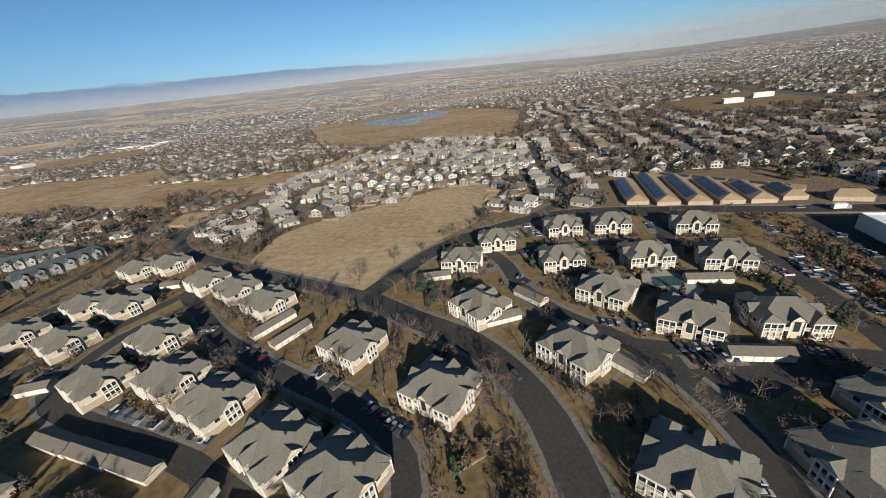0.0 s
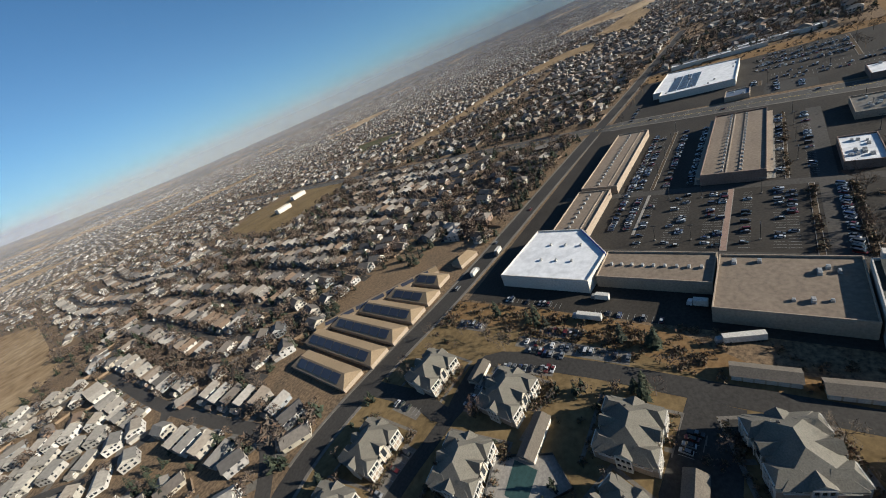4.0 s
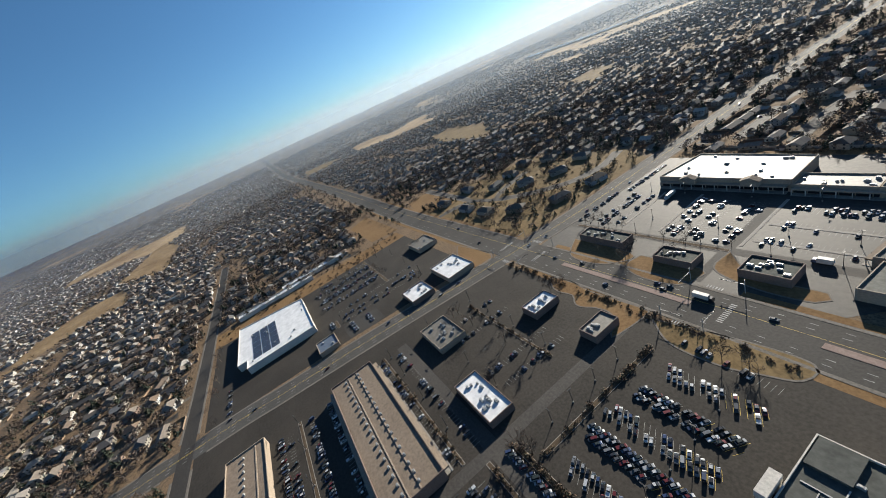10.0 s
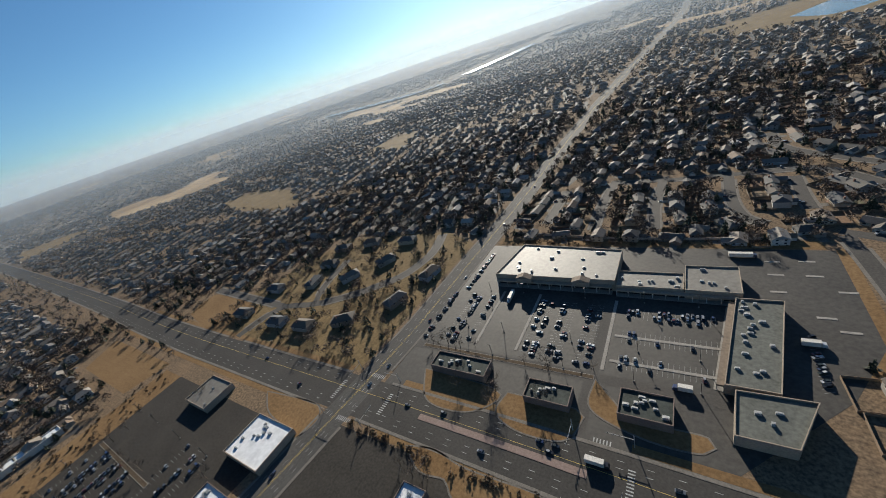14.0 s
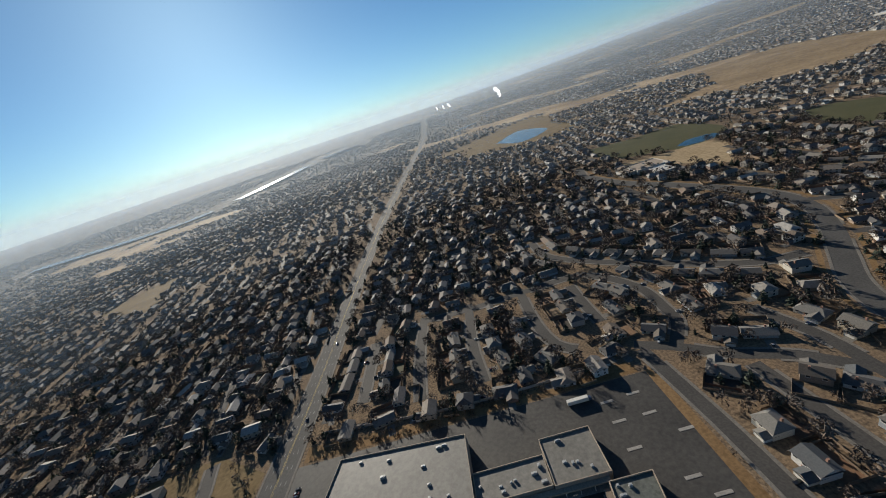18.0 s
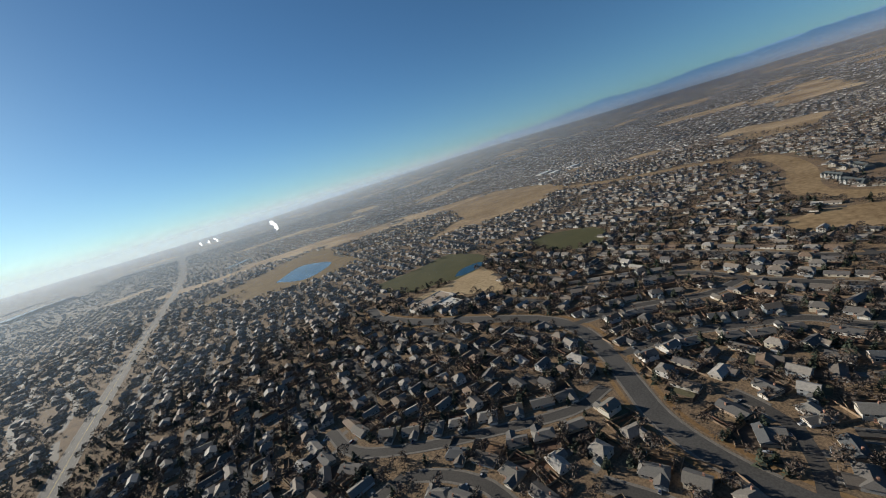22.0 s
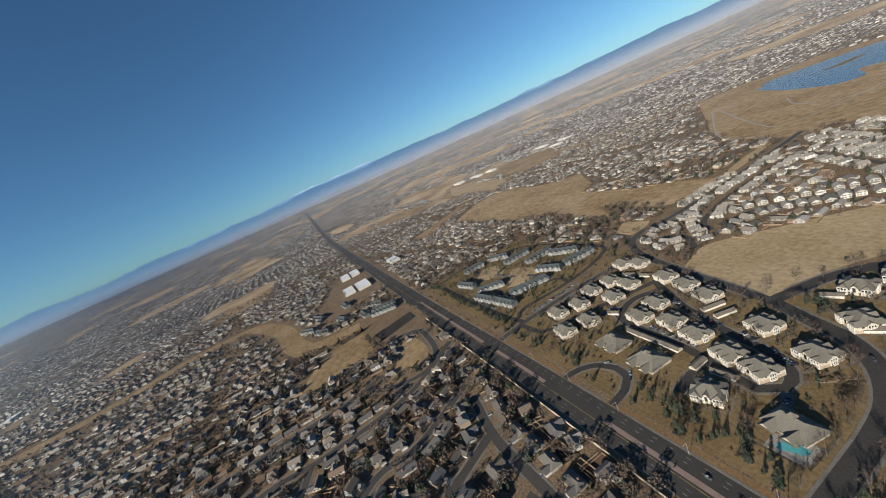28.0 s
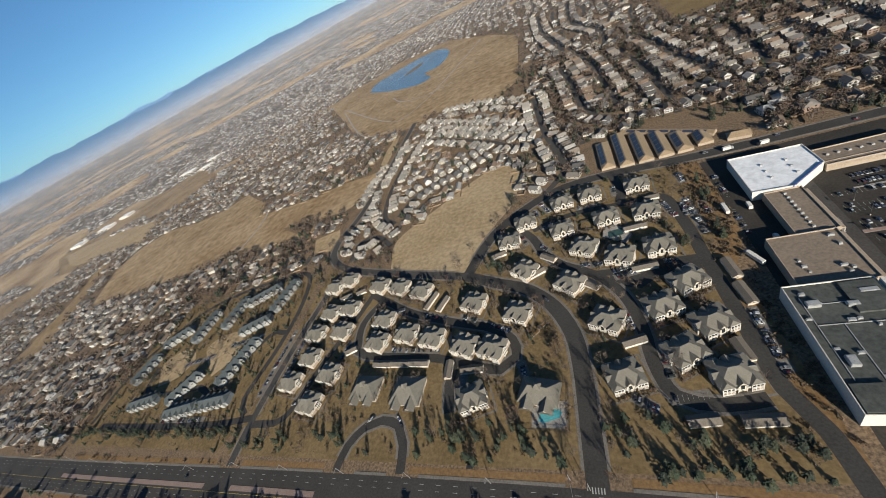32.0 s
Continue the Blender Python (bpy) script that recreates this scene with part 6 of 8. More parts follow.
def townhouse(bays):
    """A row of joined houses, one projecting gable bay a house on either side."""
    w = 4.25 * bays + 1.5
    ob = thing("townhouse_row", 0, 0, 0, 0, "blue-grey townhouse row with pale gables and hipped roof", "townhouse", "townhouse rows")
    part("wall", Shape().box(-w, -6, 0, w, 6, 6.4), TOWN_WALL, ob)
    part("roof", Shape().gable(-w, -6, w, 6, 6.4, 10.2, 0, None, 0.7, 4.0), TOWN_ROOF, ob)
    for i in range(bays):
        for sy, face in ((-1, 0), (1, 180)):
            x = -4.25 * (bays - 1) + 8.5 * i
            b = part("gable_bay", Shape().box(-2.3, -1.8, 0, 2.3, 2, 6.2, 1).add(Shape().gable(-1.8, -2.3, 4, 2.3, 6.2, 8.6, 0, 1, 0.4).turned(math.pi / 2)), [TOWN_ROOF, TOWN_BAY], ob)
            b.matrix_basis = pose(x, sy * 6, 0, 0, 0, face)
            window(b, 0, -1.83, 4.4, 0, 2.0, 1.5)
            part("garage_door", Shape().box(-1.7, -0.06, 0, 1.7, 0.06, 2.3), TOWN_BAY, ob).matrix_basis = pose(x + 4.25, sy * 6.05, 0.05, 0, 0, face)
    return ob


TOWN_BAY = plain("pale_grey_siding", (0.26, 0.262, 0.25), (0.33, 0.332, 0.32), 0.8, 0.2, 1.5, space="object")
TOWN = []
for (x0, y0), (x1, y1) in (((-641, -116), (-633, -70)), ((-640, -58), (-604, -29)), ((-575, -57), (-572, -3)), ((-528, -40), (-523, 13)), ((-509, 0), (-466, 23)), ((-447, -24), (-437, 29)), ((-484, -52), (-442, -34)), ((-458, -122), (-442, -68)), ((-601, -146), (-557, -136)), ((-528, -142), (-507, -108)), ((-514, -156), (-472, -148)), ((-466, -147), (-428, -141)),
                           ((-704, -306), (-683, -262)), ((-724, -300), (-703, -256)), ((-752, -320), (-716, -316)), ((-775, -303), (-745, -275)), ((-885, -345), (-850, -340)), ((-900, -420), (-860, -400)), ((-840, -450), (-810, -425)), ((-800, -370), (-765, -355)), ((-780, -420), (-750, -395))):
    TOWN.append(((x0 + x1) / 2, (y0 + y1) / 2, math.degrees(math.atan2(y1 - y0, x1 - x0)), max(3, round(math.hypot(x1 - x0, y1 - y0) / 8.5))))
for bays in sorted({q[3] for q in TOWN}):
    of_size = [q for q in TOWN if q[3] == bays]
    town = townhouse(bays)
    town.matrix_basis = pose(*of_size[0][:2], 0, 0, 0, of_size[0][2])
    repeat(all_of(town), [pose(x, y, 0, 0, 0, a) for x, y, a, _ in of_size[1:]])

# ---- storage sheds north of the shops ----
SHED_ROOF = plain("tan_metal_roof", (0.245, 0.177, 0.102), (0.306, 0.224, 0.136), 0.6, 0.1, 1.5, space="object")
PANEL, n_, l_, s_ = nodes_of("solar_panel")
s_.inputs["Base Color"].default_value, s_.inputs["Roughness"].default_value = (0.035, 0.04, 0.055, 1), 0.25
for x, y0, y1, w in ((-35, 108, 166, 14), (-17, 104, 178, 14), (1, 103, 169, 14), (19, 103, 157, 14), (36, 103, 144, 14), (54, 107, 133, 13)):
    L = y1 - y0
    ob = thing("storage_shed", x + 6, (y0 + y1) / 2, 0, 90, "long tan storage shed with dark panels on its roof", "shed", "storage sheds")
    part("wall", Shape().box(-L / 2, -w / 2, 0, L / 2, w / 2, 3.0), WALL_TAN, ob)
    part("roof", Shape().gable(-L / 2, -w / 2, L / 2, w / 2, 3.0, 6.2, 0, None, 0.3, 5.0), SHED_ROOF, ob)
    k = int((L - 8) / 9)
    for i in range(k):
        p = part("solar_panel", Shape().box(-4.1, -2.6, 0, 4.1, 2.6, 0.12, bottom=True), PANEL, ob)
        p.matrix_basis = pose(-k * 4.5 + 4.5 + 9 * i, w / 4, 4.75, -math.degrees(math.atan2(3.2, w / 2)), 0, 0)
ob = thing("storage_row", 34, 152, 0, -36.7, "long narrow tan storage row with panels on top", "shed")
part("wall", Shape().box(-48, -4.5, 0, 48, 4.5, 3.0), WALL_TAN, ob)
part("roof", Shape().gable(-48, -4.5, 48, 4.5, 3.0, 4.6, 0, 1, 0.3), [SHED_ROOF, WALL_TAN], ob)
for i in range(7):
    part("solar_panel", Shape().box(-5, -1.6, 0, 5, 1.6, 0.1, bottom=True), PANEL, ob).matrix_basis = pose(-36 + 12 * i, -2.2, 3.95, 19.5, 0, 0)
ob = thing("storage_office", 86, 106, 0, -10, "small tan office house by the storage sheds", "building")
part("wall", Shape().box(-9, -5, 0, 9, 5, 3.5), WALL_TAN, ob)
part("roof", Shape().gable(-9, -5, 9, 5, 3.5, 6.5, 0, None, 0.6, 4), SHED_ROOF, ob)
big = bpy.data.objects["white_roof_store"]
L_ = math.hypot(25, 21)
ob = part("blue_band", Shape().box(0, -0.12, 6.2, L_, 0.12, 8.9), TRIM_BLUE, big, "blue fascia over the entrance")
ob.matrix_basis = pose(88.3 - 89.4, 5.7 - 31.6, 0, 0, 0, math.degrees(math.atan2(21, 25)))
# panels on the white store
sol = bpy.data.objects["solar_store"]
for i in range(5):
    for j in range(3):
        part("solar_panel", Shape().box(-5.5, -4, 0, 5.5, 4, 0.25), PANEL, sol).location = (-20 + 12 * i, -9 + 9 * j, 6.15)

# ---- school and the larger blocks further out ----
for name, x0, y0, x1, y1, h, roof, label in (("school", -226, -830, -176, -790, 7, WALL_TAN, "low school with tan flat roofs"), ("school_wing", -215, -792, -191, -756, 6, WALL_WHITE, "low pale wing of the school"), ("school_wing", -179, -823, -157, -797, 6, WALL_TAN, "low tan wing of the school"),
                                             ("warehouse", -1090, -175, -1030, -145, 8, ROOF_WHITE, "white-roofed commercial hall by the arterial"), ("warehouse", -1190, -318, -1130, -292, 8, ROOF_WHITE, "white-roofed commercial hall by the arterial"), ("warehouse", -1190, -286, -1130, -260, 8, ROOF_WHITE, "white-roofed commercial hall by the arterial"),
                                             ("warehouse", -1010, -332, -945, -304, 7, ROOF_WHITE, "white-roofed commercial hall by the arterial"), ("warehouse", -1010, -296, -935, -262, 7, ROOF_WHITE, "white-roofed commercial hall by the arterial"), ("warehouse", -2100, 690, -2000, 730, 9, ROOF_WHITE, "white-roofed industrial hall in the far west"), ("warehouse", -2020, 760, -1950, 800, 9, ROOF_WHITE, "white-roofed industrial hall in the far west"), ("warehouse", -2180, 600, -2090, 640, 9, ROOF_WHITE, "white-roofed industrial hall in the far west"), ("warehouse", -1960, 1100, -1850, 1140, 9, ROOF_WHITE, "white-roofed industrial hall in the far west"), ("warehouse", -1820, 1180, -1740, 1215, 9, ROOF_WHITE, "white-roofed industrial hall in the far west"), ("warehouse", -1740, 1050, -1660, 1080, 9, ROOF_WHITE, "white-roofed industrial hall in the far west"), ("warehouse", -1700, -1700, -1600, -1660, 9, ROOF_WHITE, "white-roofed industrial hall in the far west"), ("warehouse", -1640, -1600, -1580, -1560, 9, ROOF_WHITE, "white-roofed industrial hall in the far west"), ("warehouse", -1760, -1560, -1690, -1520, 9, ROOF_WHITE, "white-roofed industrial hall in the far west"), ("school_hall", 216, 646, 246, 660, 8, WALL_TAN, "tan school hall at a dry field"), ("school_hall", 280, 694, 312, 706, 8, WALL_TAN, "tan school hall at a dry field"), ("long_row", 540, -60, 552, 40, 5, ROOF_WHITE, "long white-roofed row behind the dry verge"), ("long_row", 556, -110, 568, -20, 5, ROOF_WHITE, "long white-roofed row behind the dry verge")):
    store(name, rect(x0, y0, x1, y1), h, roof, WALL_WHITE, label, 4)

# ---- footpaths round the apartment houses ----
paths = Shape()
for k, (x, y, a) in enumerate(APT_EAST + APT_WEST):
    z = 0.046 + 0.0004 * k
    f = Shape()
    for sy in (-1, 1):
        f.poly([(-13.5, sy * 13.2 - 0.7, z), (13.5, sy * 13.2 - 0.7, z), (13.5, sy * 13.2 + 0.7, z), (-13.5, sy * 13.2 + 0.7, z)])
        f.poly([(-0.8, sy * 11.2 - 1.9, z + 0.003), (0.8, sy * 11.2 - 1.9, z + 0.003), (0.8, sy * 11.2 + 1.9, z + 0.003), (-0.8, sy * 11.2 + 1.9, z + 0.003)])
    f.poly([(13.5, -13.9, z), (14.8, -13.9, z), (14.8, 13.9, z), (13.5, 13.9, z)])
    paths.add(f.turned(radians(a), x, y))
tagged(part("footpaths", paths, PAVE, None), "pale concrete footpaths round the apartment houses", "path", kind="structure")
# ---- single houses south of the arterial road ----
SHINGLE = choice("shingle_roof", [(0.111, 0.106, 0.102), (0.145, 0.132, 0.119), (0.093, 0.098, 0.102), (0.178, 0.162, 0.140), (0.128, 0.106, 0.085), (0.204, 0.191, 0.170)], 0.9, "object", 1.5)
SIDING = choice("painted_siding", [(0.510, 0.476, 0.408), (0.399, 0.365, 0.306), (0.578, 0.561, 0.527), (0.340, 0.255, 0.187), (0.425, 0.408, 0.374), (0.374, 0.408, 0.425), (0.493, 0.425, 0.323)], 0.8, "object", 1.5)
BRICK = plain("chimney_brick", (0.28, 0.15, 0.10), (0.36, 0.20, 0.14), 0.85, 0.4, 3.0, space="object")
FENCE_WOOD = plain("weathered_fence_wood", (0.20, 0.14, 0.09), (0.28, 0.20, 0.13), 0.9, 0.2, 2.0)


def house(w, d, h, rise, wing, hip, label):
    ob = thing("house", 0, 0, 0, 0, label, "house", "suburban houses")
    part("wall", Shape().box(-w / 2, -d / 2, 0, w / 2, d / 2, h), SIDING, ob)
    part("roof", Shape().gable(-w / 2, -d / 2, w / 2, d / 2, h, h + rise, 0, 1, 0.6, hip), [SHINGLE, SIDING], ob)
    gx = -w / 4
    if wing:
        ww, wd, wh = wing
        gx = w / 2 - ww / 2 - 0.4
        gy = -d / 2 - wd / 2 + 3.0
        gw = part("garage_wall", Shape().box(-ww / 2, -wd / 2, 0, ww / 2, wd / 2, wh), SIDING, ob)
        gw.location = (gx, gy, 0)
        part("garage_roof", Shape().gable(-wd / 2, -ww / 2, wd / 2, ww / 2, wh, wh + ww * 0.25, 0, 1, 0.5).turned(math.pi / 2), [SHINGLE, SIDING], ob).location = (gx, gy, 0.03)
        dd = Shape()
        for k in range(4):
            dd.box(-2.4, -0.08, 0.05 + 0.53 * k, 2.4, 0.02, 0.55 + 0.53 * k)
        part("garage_door", dd, WHITE, gw).location = (0, -wd / 2 - 0.01, 0)
    part("door", Shape().box(-0.5, -0.08, 0.1, 0.5, 0.02, 2.2).box(-0.9, -1.2, 0, 0.9, 0, 0.12), BRICK, ob).location = (-w * 0.1, -d / 2 - 0.01, 0)
    for x in (-w * 0.36, -w * 0.24 if not wing else -w * 0.05):
        window(ob, x, -d / 2 - 0.02, h - 1.3, 0, 1.8, 1.3)
    for x in (-w * 0.25, w * 0.25):
        window(ob, x, d / 2 + 0.02, h - 1.3, 180, 1.8, 1.3)
    part("chimney", Shape().box(-0.5, -0.5, h - 0.5, 0.5, 0.5, h + rise + 0.9), BRICK, ob).location = (w * 0.22, d * 0.18, 0)
    return ob


KINDS = [house(15, 9, 3.0, 2.2, (6.5, 9, 2.7), 0, "single-storey house with a grey gable roof and garage"), house(13, 10, 5.4, 2.6, (6.5, 8, 2.9), 0, "two-storey suburban house with a grey gable roof"),
         house(18, 9.5, 3.0, 2.0, None, 0, "long low ranch house with a shingle roof"), house(12, 11, 5.6, 2.8, (6, 7, 2.8), 4.0, "two-storey house with a dark hipped roof"), house(16, 10, 3.2, 2.3, (7, 8, 2.8), 3.5, "single-storey house with a hipped shingle roof")]
hr = random.Random(21)
near_list = [tuple(q) for q in near_lots]
groups = {k: [] for k in range(len(KINDS))}
for i, q in enumerate(near_list):
    groups[i % 5 if i < 5 else hr.choice((0, 0, 1, 2, 2, 3, 4, 4))].append(q)
for k, proto_house in enumerate(KINDS):
    places = [pose(x, y, 0, 0, 0, math.degrees(a)) for x, y, a in groups[k]]
    proto_house.matrix_basis = places[0]
    repeat(all_of(proto_house), places[1:])
# grouped houses on the road corner
four = house(21, 12, 5.6, 3.0, None, 5.0, "two-storey grouped house with a grey hipped roof")
FOUR = [(480, -366, 15), (490, -402, 15), (451, -417, 15), (397, -422, 10), (326, -360, 80), (338, -316, 75), (519, -312, 5), (470, -330, 100), (425, -345, 60), (398, -378, 60), (455, -266, 5), (415, -268, 5), (520, -268, 5), (375, -283, 30)]
four.matrix_basis = pose(*FOUR[0][:2], 0, 0, 0, FOUR[0][2])
repeat(all_of(four), [pose(x, y, 0, 0, 0, a) for x, y, a in FOUR[1:]])
# yard fences between the lots
fs = Shape()
for x, y, a in near_list:
    c, s = math.cos(a), math.sin(a)
    for u0, v0, u1, v1 in ((-9.5, 4, -9.5, 17), (9.5, 4, 9.5, 17), (-9.5, 17, 9.5, 17)):
        L = math.hypot(u1 - u0, v1 - v0)
        f = Shape().box(0, -0.05, 0, L, 0.05, 1.8)
        f.turned(math.atan2(v1 - v0, u1 - u0), u0, v0)
        f.v = [(x + p * c - q * s, y + p * s + q * c, z) for p, q, z in f.v]
        fs.add(f)
tagged(part("yard_fences", fs, FENCE_WOOD, None), "brown wooden fences between the back yards", "fences", kind="stuff")
rest = lots[np.hypot(lots[:, 0] - CX, lots[:, 1] - CY) < 900]
fp = Shape().box(-9, 16, 0, 9, 16.1, 1.8).box(-9.1, 5, 0, -9, 16, 1.8)
tagged(stamp("outer_yard_fences", [fp.proto()], np.zeros(len(rest), int), np.c_[rest[:, :2], np.zeros(len(rest))], rest[:, 2], np.ones((len(rest), 3)), [FENCE_WOOD]), "brown wooden fences between further back yards", "fences", kind="stuff")

# ---- masonry wall along the arterial road ----
WALL_PALE = plain("pale_masonry", (0.40, 0.34, 0.28), (0.50, 0.43, 0.36), 0.9, 0.2, 1.5)
mw = thing("masonry_wall", 0, 0, 0, 0, "pale masonry wall with posts along the arterial road", "wall")
wl = offset(smooth(ART, 9.0), -20.5)
wl = wl[(wl[:, 0] > -560) & (wl[:, 0] < -122)]
panel = None
for p, q in zip(wl[:-1], wl[1:]):
    L, a = float(np.linalg.norm(q - p)), math.degrees(math.atan2(q[1] - p[1], q[0] - p[0]))
    s = Shape().box(0, -0.12, 0, L, 0.12, 2.2).box(-0.25, -0.25, 0, 0.25, 0.25, 2.5).box(0, -0.16, 2.2, L, 0.16, 2.3)
    part("wall_panel", s, WALL_PALE, mw).matrix_basis = pose(p[0], p[1], 0, 0, 0, a)
wl = smooth([(56, -428), (160, -428), (268, -440)], 9.0)
mw = thing("plaza_wall", 0, 0, 0, 0, "brown masonry wall behind the shopping plaza", "wall")
for p, q in zip(wl[:-1], wl[1:]):
    L, a = float(np.linalg.norm(q - p)), math.degrees(math.atan2(q[1] - p[1], q[0] - p[0]))
    part("wall_panel", Shape().box(0, -0.12, 0, L, 0.12, 2.2).box(-0.25, -0.25, 0, 0.25, 0.25, 2.5), WALL_PALE, mw).matrix_basis = pose(p[0], p[1], 0, 0, 0, a)

# ---- road markings ----
def dashes(name, line, offs, on, gap, w, material, z, label, x0=-1e9, x1=1e9):
    s = Shape()
    st = np.r_[0, np.cumsum(np.linalg.norm(np.diff(line, axis=0), axis=1))]
    for o in offs:
        L = offset(line, o)
        for t in np.arange(0, st[-1] - on, on + gap):
            a = [np.interp(t, st, L[:, i]) for i in (0, 1)]
            b = [np.interp(t + on, st, L[:, i]) for i in (0, 1)]
            if not x0 < a[0] < x1 or math.hypot(a[0] - CX, a[1] - CY) > 1500:
                continue
            d = Vector((b[0] - a[0], b[1] - a[1])).normalized()
            n = Vector((-d.y, d.x)) * w / 2
            s.poly([(a[0] - n.x, a[1] - n.y, z), (b[0] - n.x, b[1] - n.y, z), (b[0] + n.x, b[1] + n.y, z), (a[0] + n.x, a[1] + n.y, z)])
    return tagged(part(name, s, material, None), label, "marking", kind="structure")


MEDIAN = plain("pinkish_median_paving", (0.223, 0.155, 0.130), (0.273, 0.198, 0.167), 0.9, 0.1, 1.0)
art = smooth(ART)
ns = smooth(NS)
dashes("marking_arterial_lanes", art, (11.0, 7.5, -7.5, -11.0), 3.0, 9.0, 0.22, PAINT, 0.09, "white dashed lane lines on the arterial road")
dashes("marking_arterial_edge", art, (-3.4,), 9.0, 0.5, 0.18, YELLOW, 0.09, "yellow edge line beside the median")
dashes("marking_crossing_lanes", ns, (3.4, -3.4, 7.0, -7.0), 3.0, 9.0, 0.22, PAINT, 0.09, "white dashed lane lines on the crossing road")
dashes("marking_crossing_centre", ns, (0.5, -0.5), 9.0, 0.3, 0.16, YELLOW, 0.09, "double yellow centre line")
for x0, x1 in ((-640, -385), (-362, -262), (-195, -92), (-62, 20), (48, 100), (150, 255)):
    seg = art[(art[:, 0] > x0) & (art[:, 0] < x1)]
    if len(seg) > 3:
        tagged(ribbon("median", seg, 2.2, -1.6, 0.22, MEDIAN, 0.17), "narrow raised median with pinkish paving", "median", kind="structure")
cw = Shape()
for cx, cy, turn, n_b in ((-76, -201, 0, 5), (-92, -215, 90, 11), (300, -204, 0, 8), (278, -222, 90, 11), (322, -222, 90, 11), (298, -240, 0, 8), (150, -203, 0, 6), (136, -221, 90, 11), (150, -238, 0, 6), (96, -30, 90, 4)):
    for i in range(n_b):
        b = Shape().box(-0.3, -1.5, 0.09, 0.3, 1.5, 0.095)
        b.v = [(px + (i - (n_b - 1) / 2) * 1.5, py, pz) for px, py, pz in b.v]
        cw.add(b.turned(radians(turn), cx, cy))
tagged(part("marking_crosswalks", cw, PAINT, None), "white striped pedestrian crossings at the junctions", "marking", kind="structure")

# ---- cars ----
CAR_COLOURS = [(0.62, 0.63, 0.64), (0.035, 0.035, 0.04), (0.20, 0.21, 0.22), (0.36, 0.37, 0.38), (0.02, 0.02, 0.022), (0.08, 0.10, 0.16), (0.17, 0.025, 0.025), (0.45, 0.46, 0.47), (0.05, 0.06, 0.05), (0.70, 0.70, 0.69), (0.10, 0.105, 0.11), (0.05, 0.08, 0.18)]
CAR_PAINT = choice("car_paint", CAR_COLOURS, 0.3, "object", 3.0, 0.2, 0.8)
CAR_PAINT_MANY = choice("car_paint_many", CAR_COLOURS, 0.3, "island", 3.0, 0.2, 0.8)
TYRE = plain("tyre_rubber", (0.02, 0.02, 0.02), (0.03, 0.03, 0.03), 0.9, 1.0, 5.0)
CAR_GLASS, n_, l_, s_ = nodes_of("car_glass")
s_.inputs["Base Color"].default_value, s_.inputs["Roughness"].default_value = (0.015, 0.018, 0.02, 1), 0.05


def loft(rings, m=0):
    """Joins outlines (x, half width, z) pairs into a rounded body: each ring is (x, w, z0, z1)."""
    s = Shape()
    for x, w, z0, z1 in rings:
        s.v += [(x, -w, z0), (x, w, z0), (x, w * 0.94, z1), (x, -w * 0.94, z1)]
    for i in range(len(rings) - 1):
        a, b = 4 * i, 4 * i + 4
        s.f += [(a + k, a + (k + 1) % 4, b + (k + 1) % 4, b + k) for k in range(4)]
    e = 4 * (len(rings) - 1)
    s.f += [(3, 2, 1, 0), (e, e + 1, e + 2, e + 3)]
    s.m = [m] * len(s.f)
    return s


def car_shapes(kind):
    if kind == "van":
        body = loft([(-2.6, 0.85, 0.4, 1.1), (-2.4, 0.95, 0.3, 1.15), (2.2, 0.95, 0.3, 1.1), (2.6, 0.85, 0.4, 0.95)])
        top = loft([(-2.5, 0.9, 1.1, 1.9), (-2.3, 0.9, 1.1, 2.1), (1.2, 0.88, 1.1, 2.05), (2.0, 0.8, 1.08, 1.15)])
        roof = loft([(-2.3, 0.8, 2.08, 2.16), (1.1, 0.78, 2.03, 2.1)])
    elif kind == "pickup":
        body = loft([(-2.8, 0.9, 0.5, 1.1), (-2.6, 0.97, 0.4, 1.15), (2.4, 0.97, 0.4, 1.15), (2.8, 0.88, 0.5, 1.0)])
        top = loft([(-0.6, 0.88, 1.12, 1.2), (-0.3, 0.82, 1.12, 1.8), (1.0, 0.8, 1.12, 1.8), (1.6, 0.8, 1.12, 1.18)])
        roof = loft([(-0.25, 0.76, 1.79, 1.86), (0.95, 0.74, 1.79, 1.86)])
    else:
        h = 1.45 if kind == "sedan" else 1.7
        body = loft([(-2.3, 0.82, 0.4, 0.85), (-2.1, 0.9, 0.28, 0.95), (-0.9, 0.92, 0.25, 1.0), (1.0, 0.92, 0.25, 0.98), (2.0, 0.9, 0.28, 0.85), (2.3, 0.8, 0.4, 0.72)])
        b = -1.8 if kind == "sedan" else -2.1
        top = loft([(b, 0.82, 0.96, 1.0), (b + 0.5, 0.76, 0.96, h - 0.05), (0.4, 0.74, 0.96, h - 0.03), (1.2, 0.8, 0.95, 0.98)])
        roof = loft([(b + 0.55, 0.70, h - 0.06, h), (0.35, 0.68, h - 0.04, h)])
    return body, top, roof


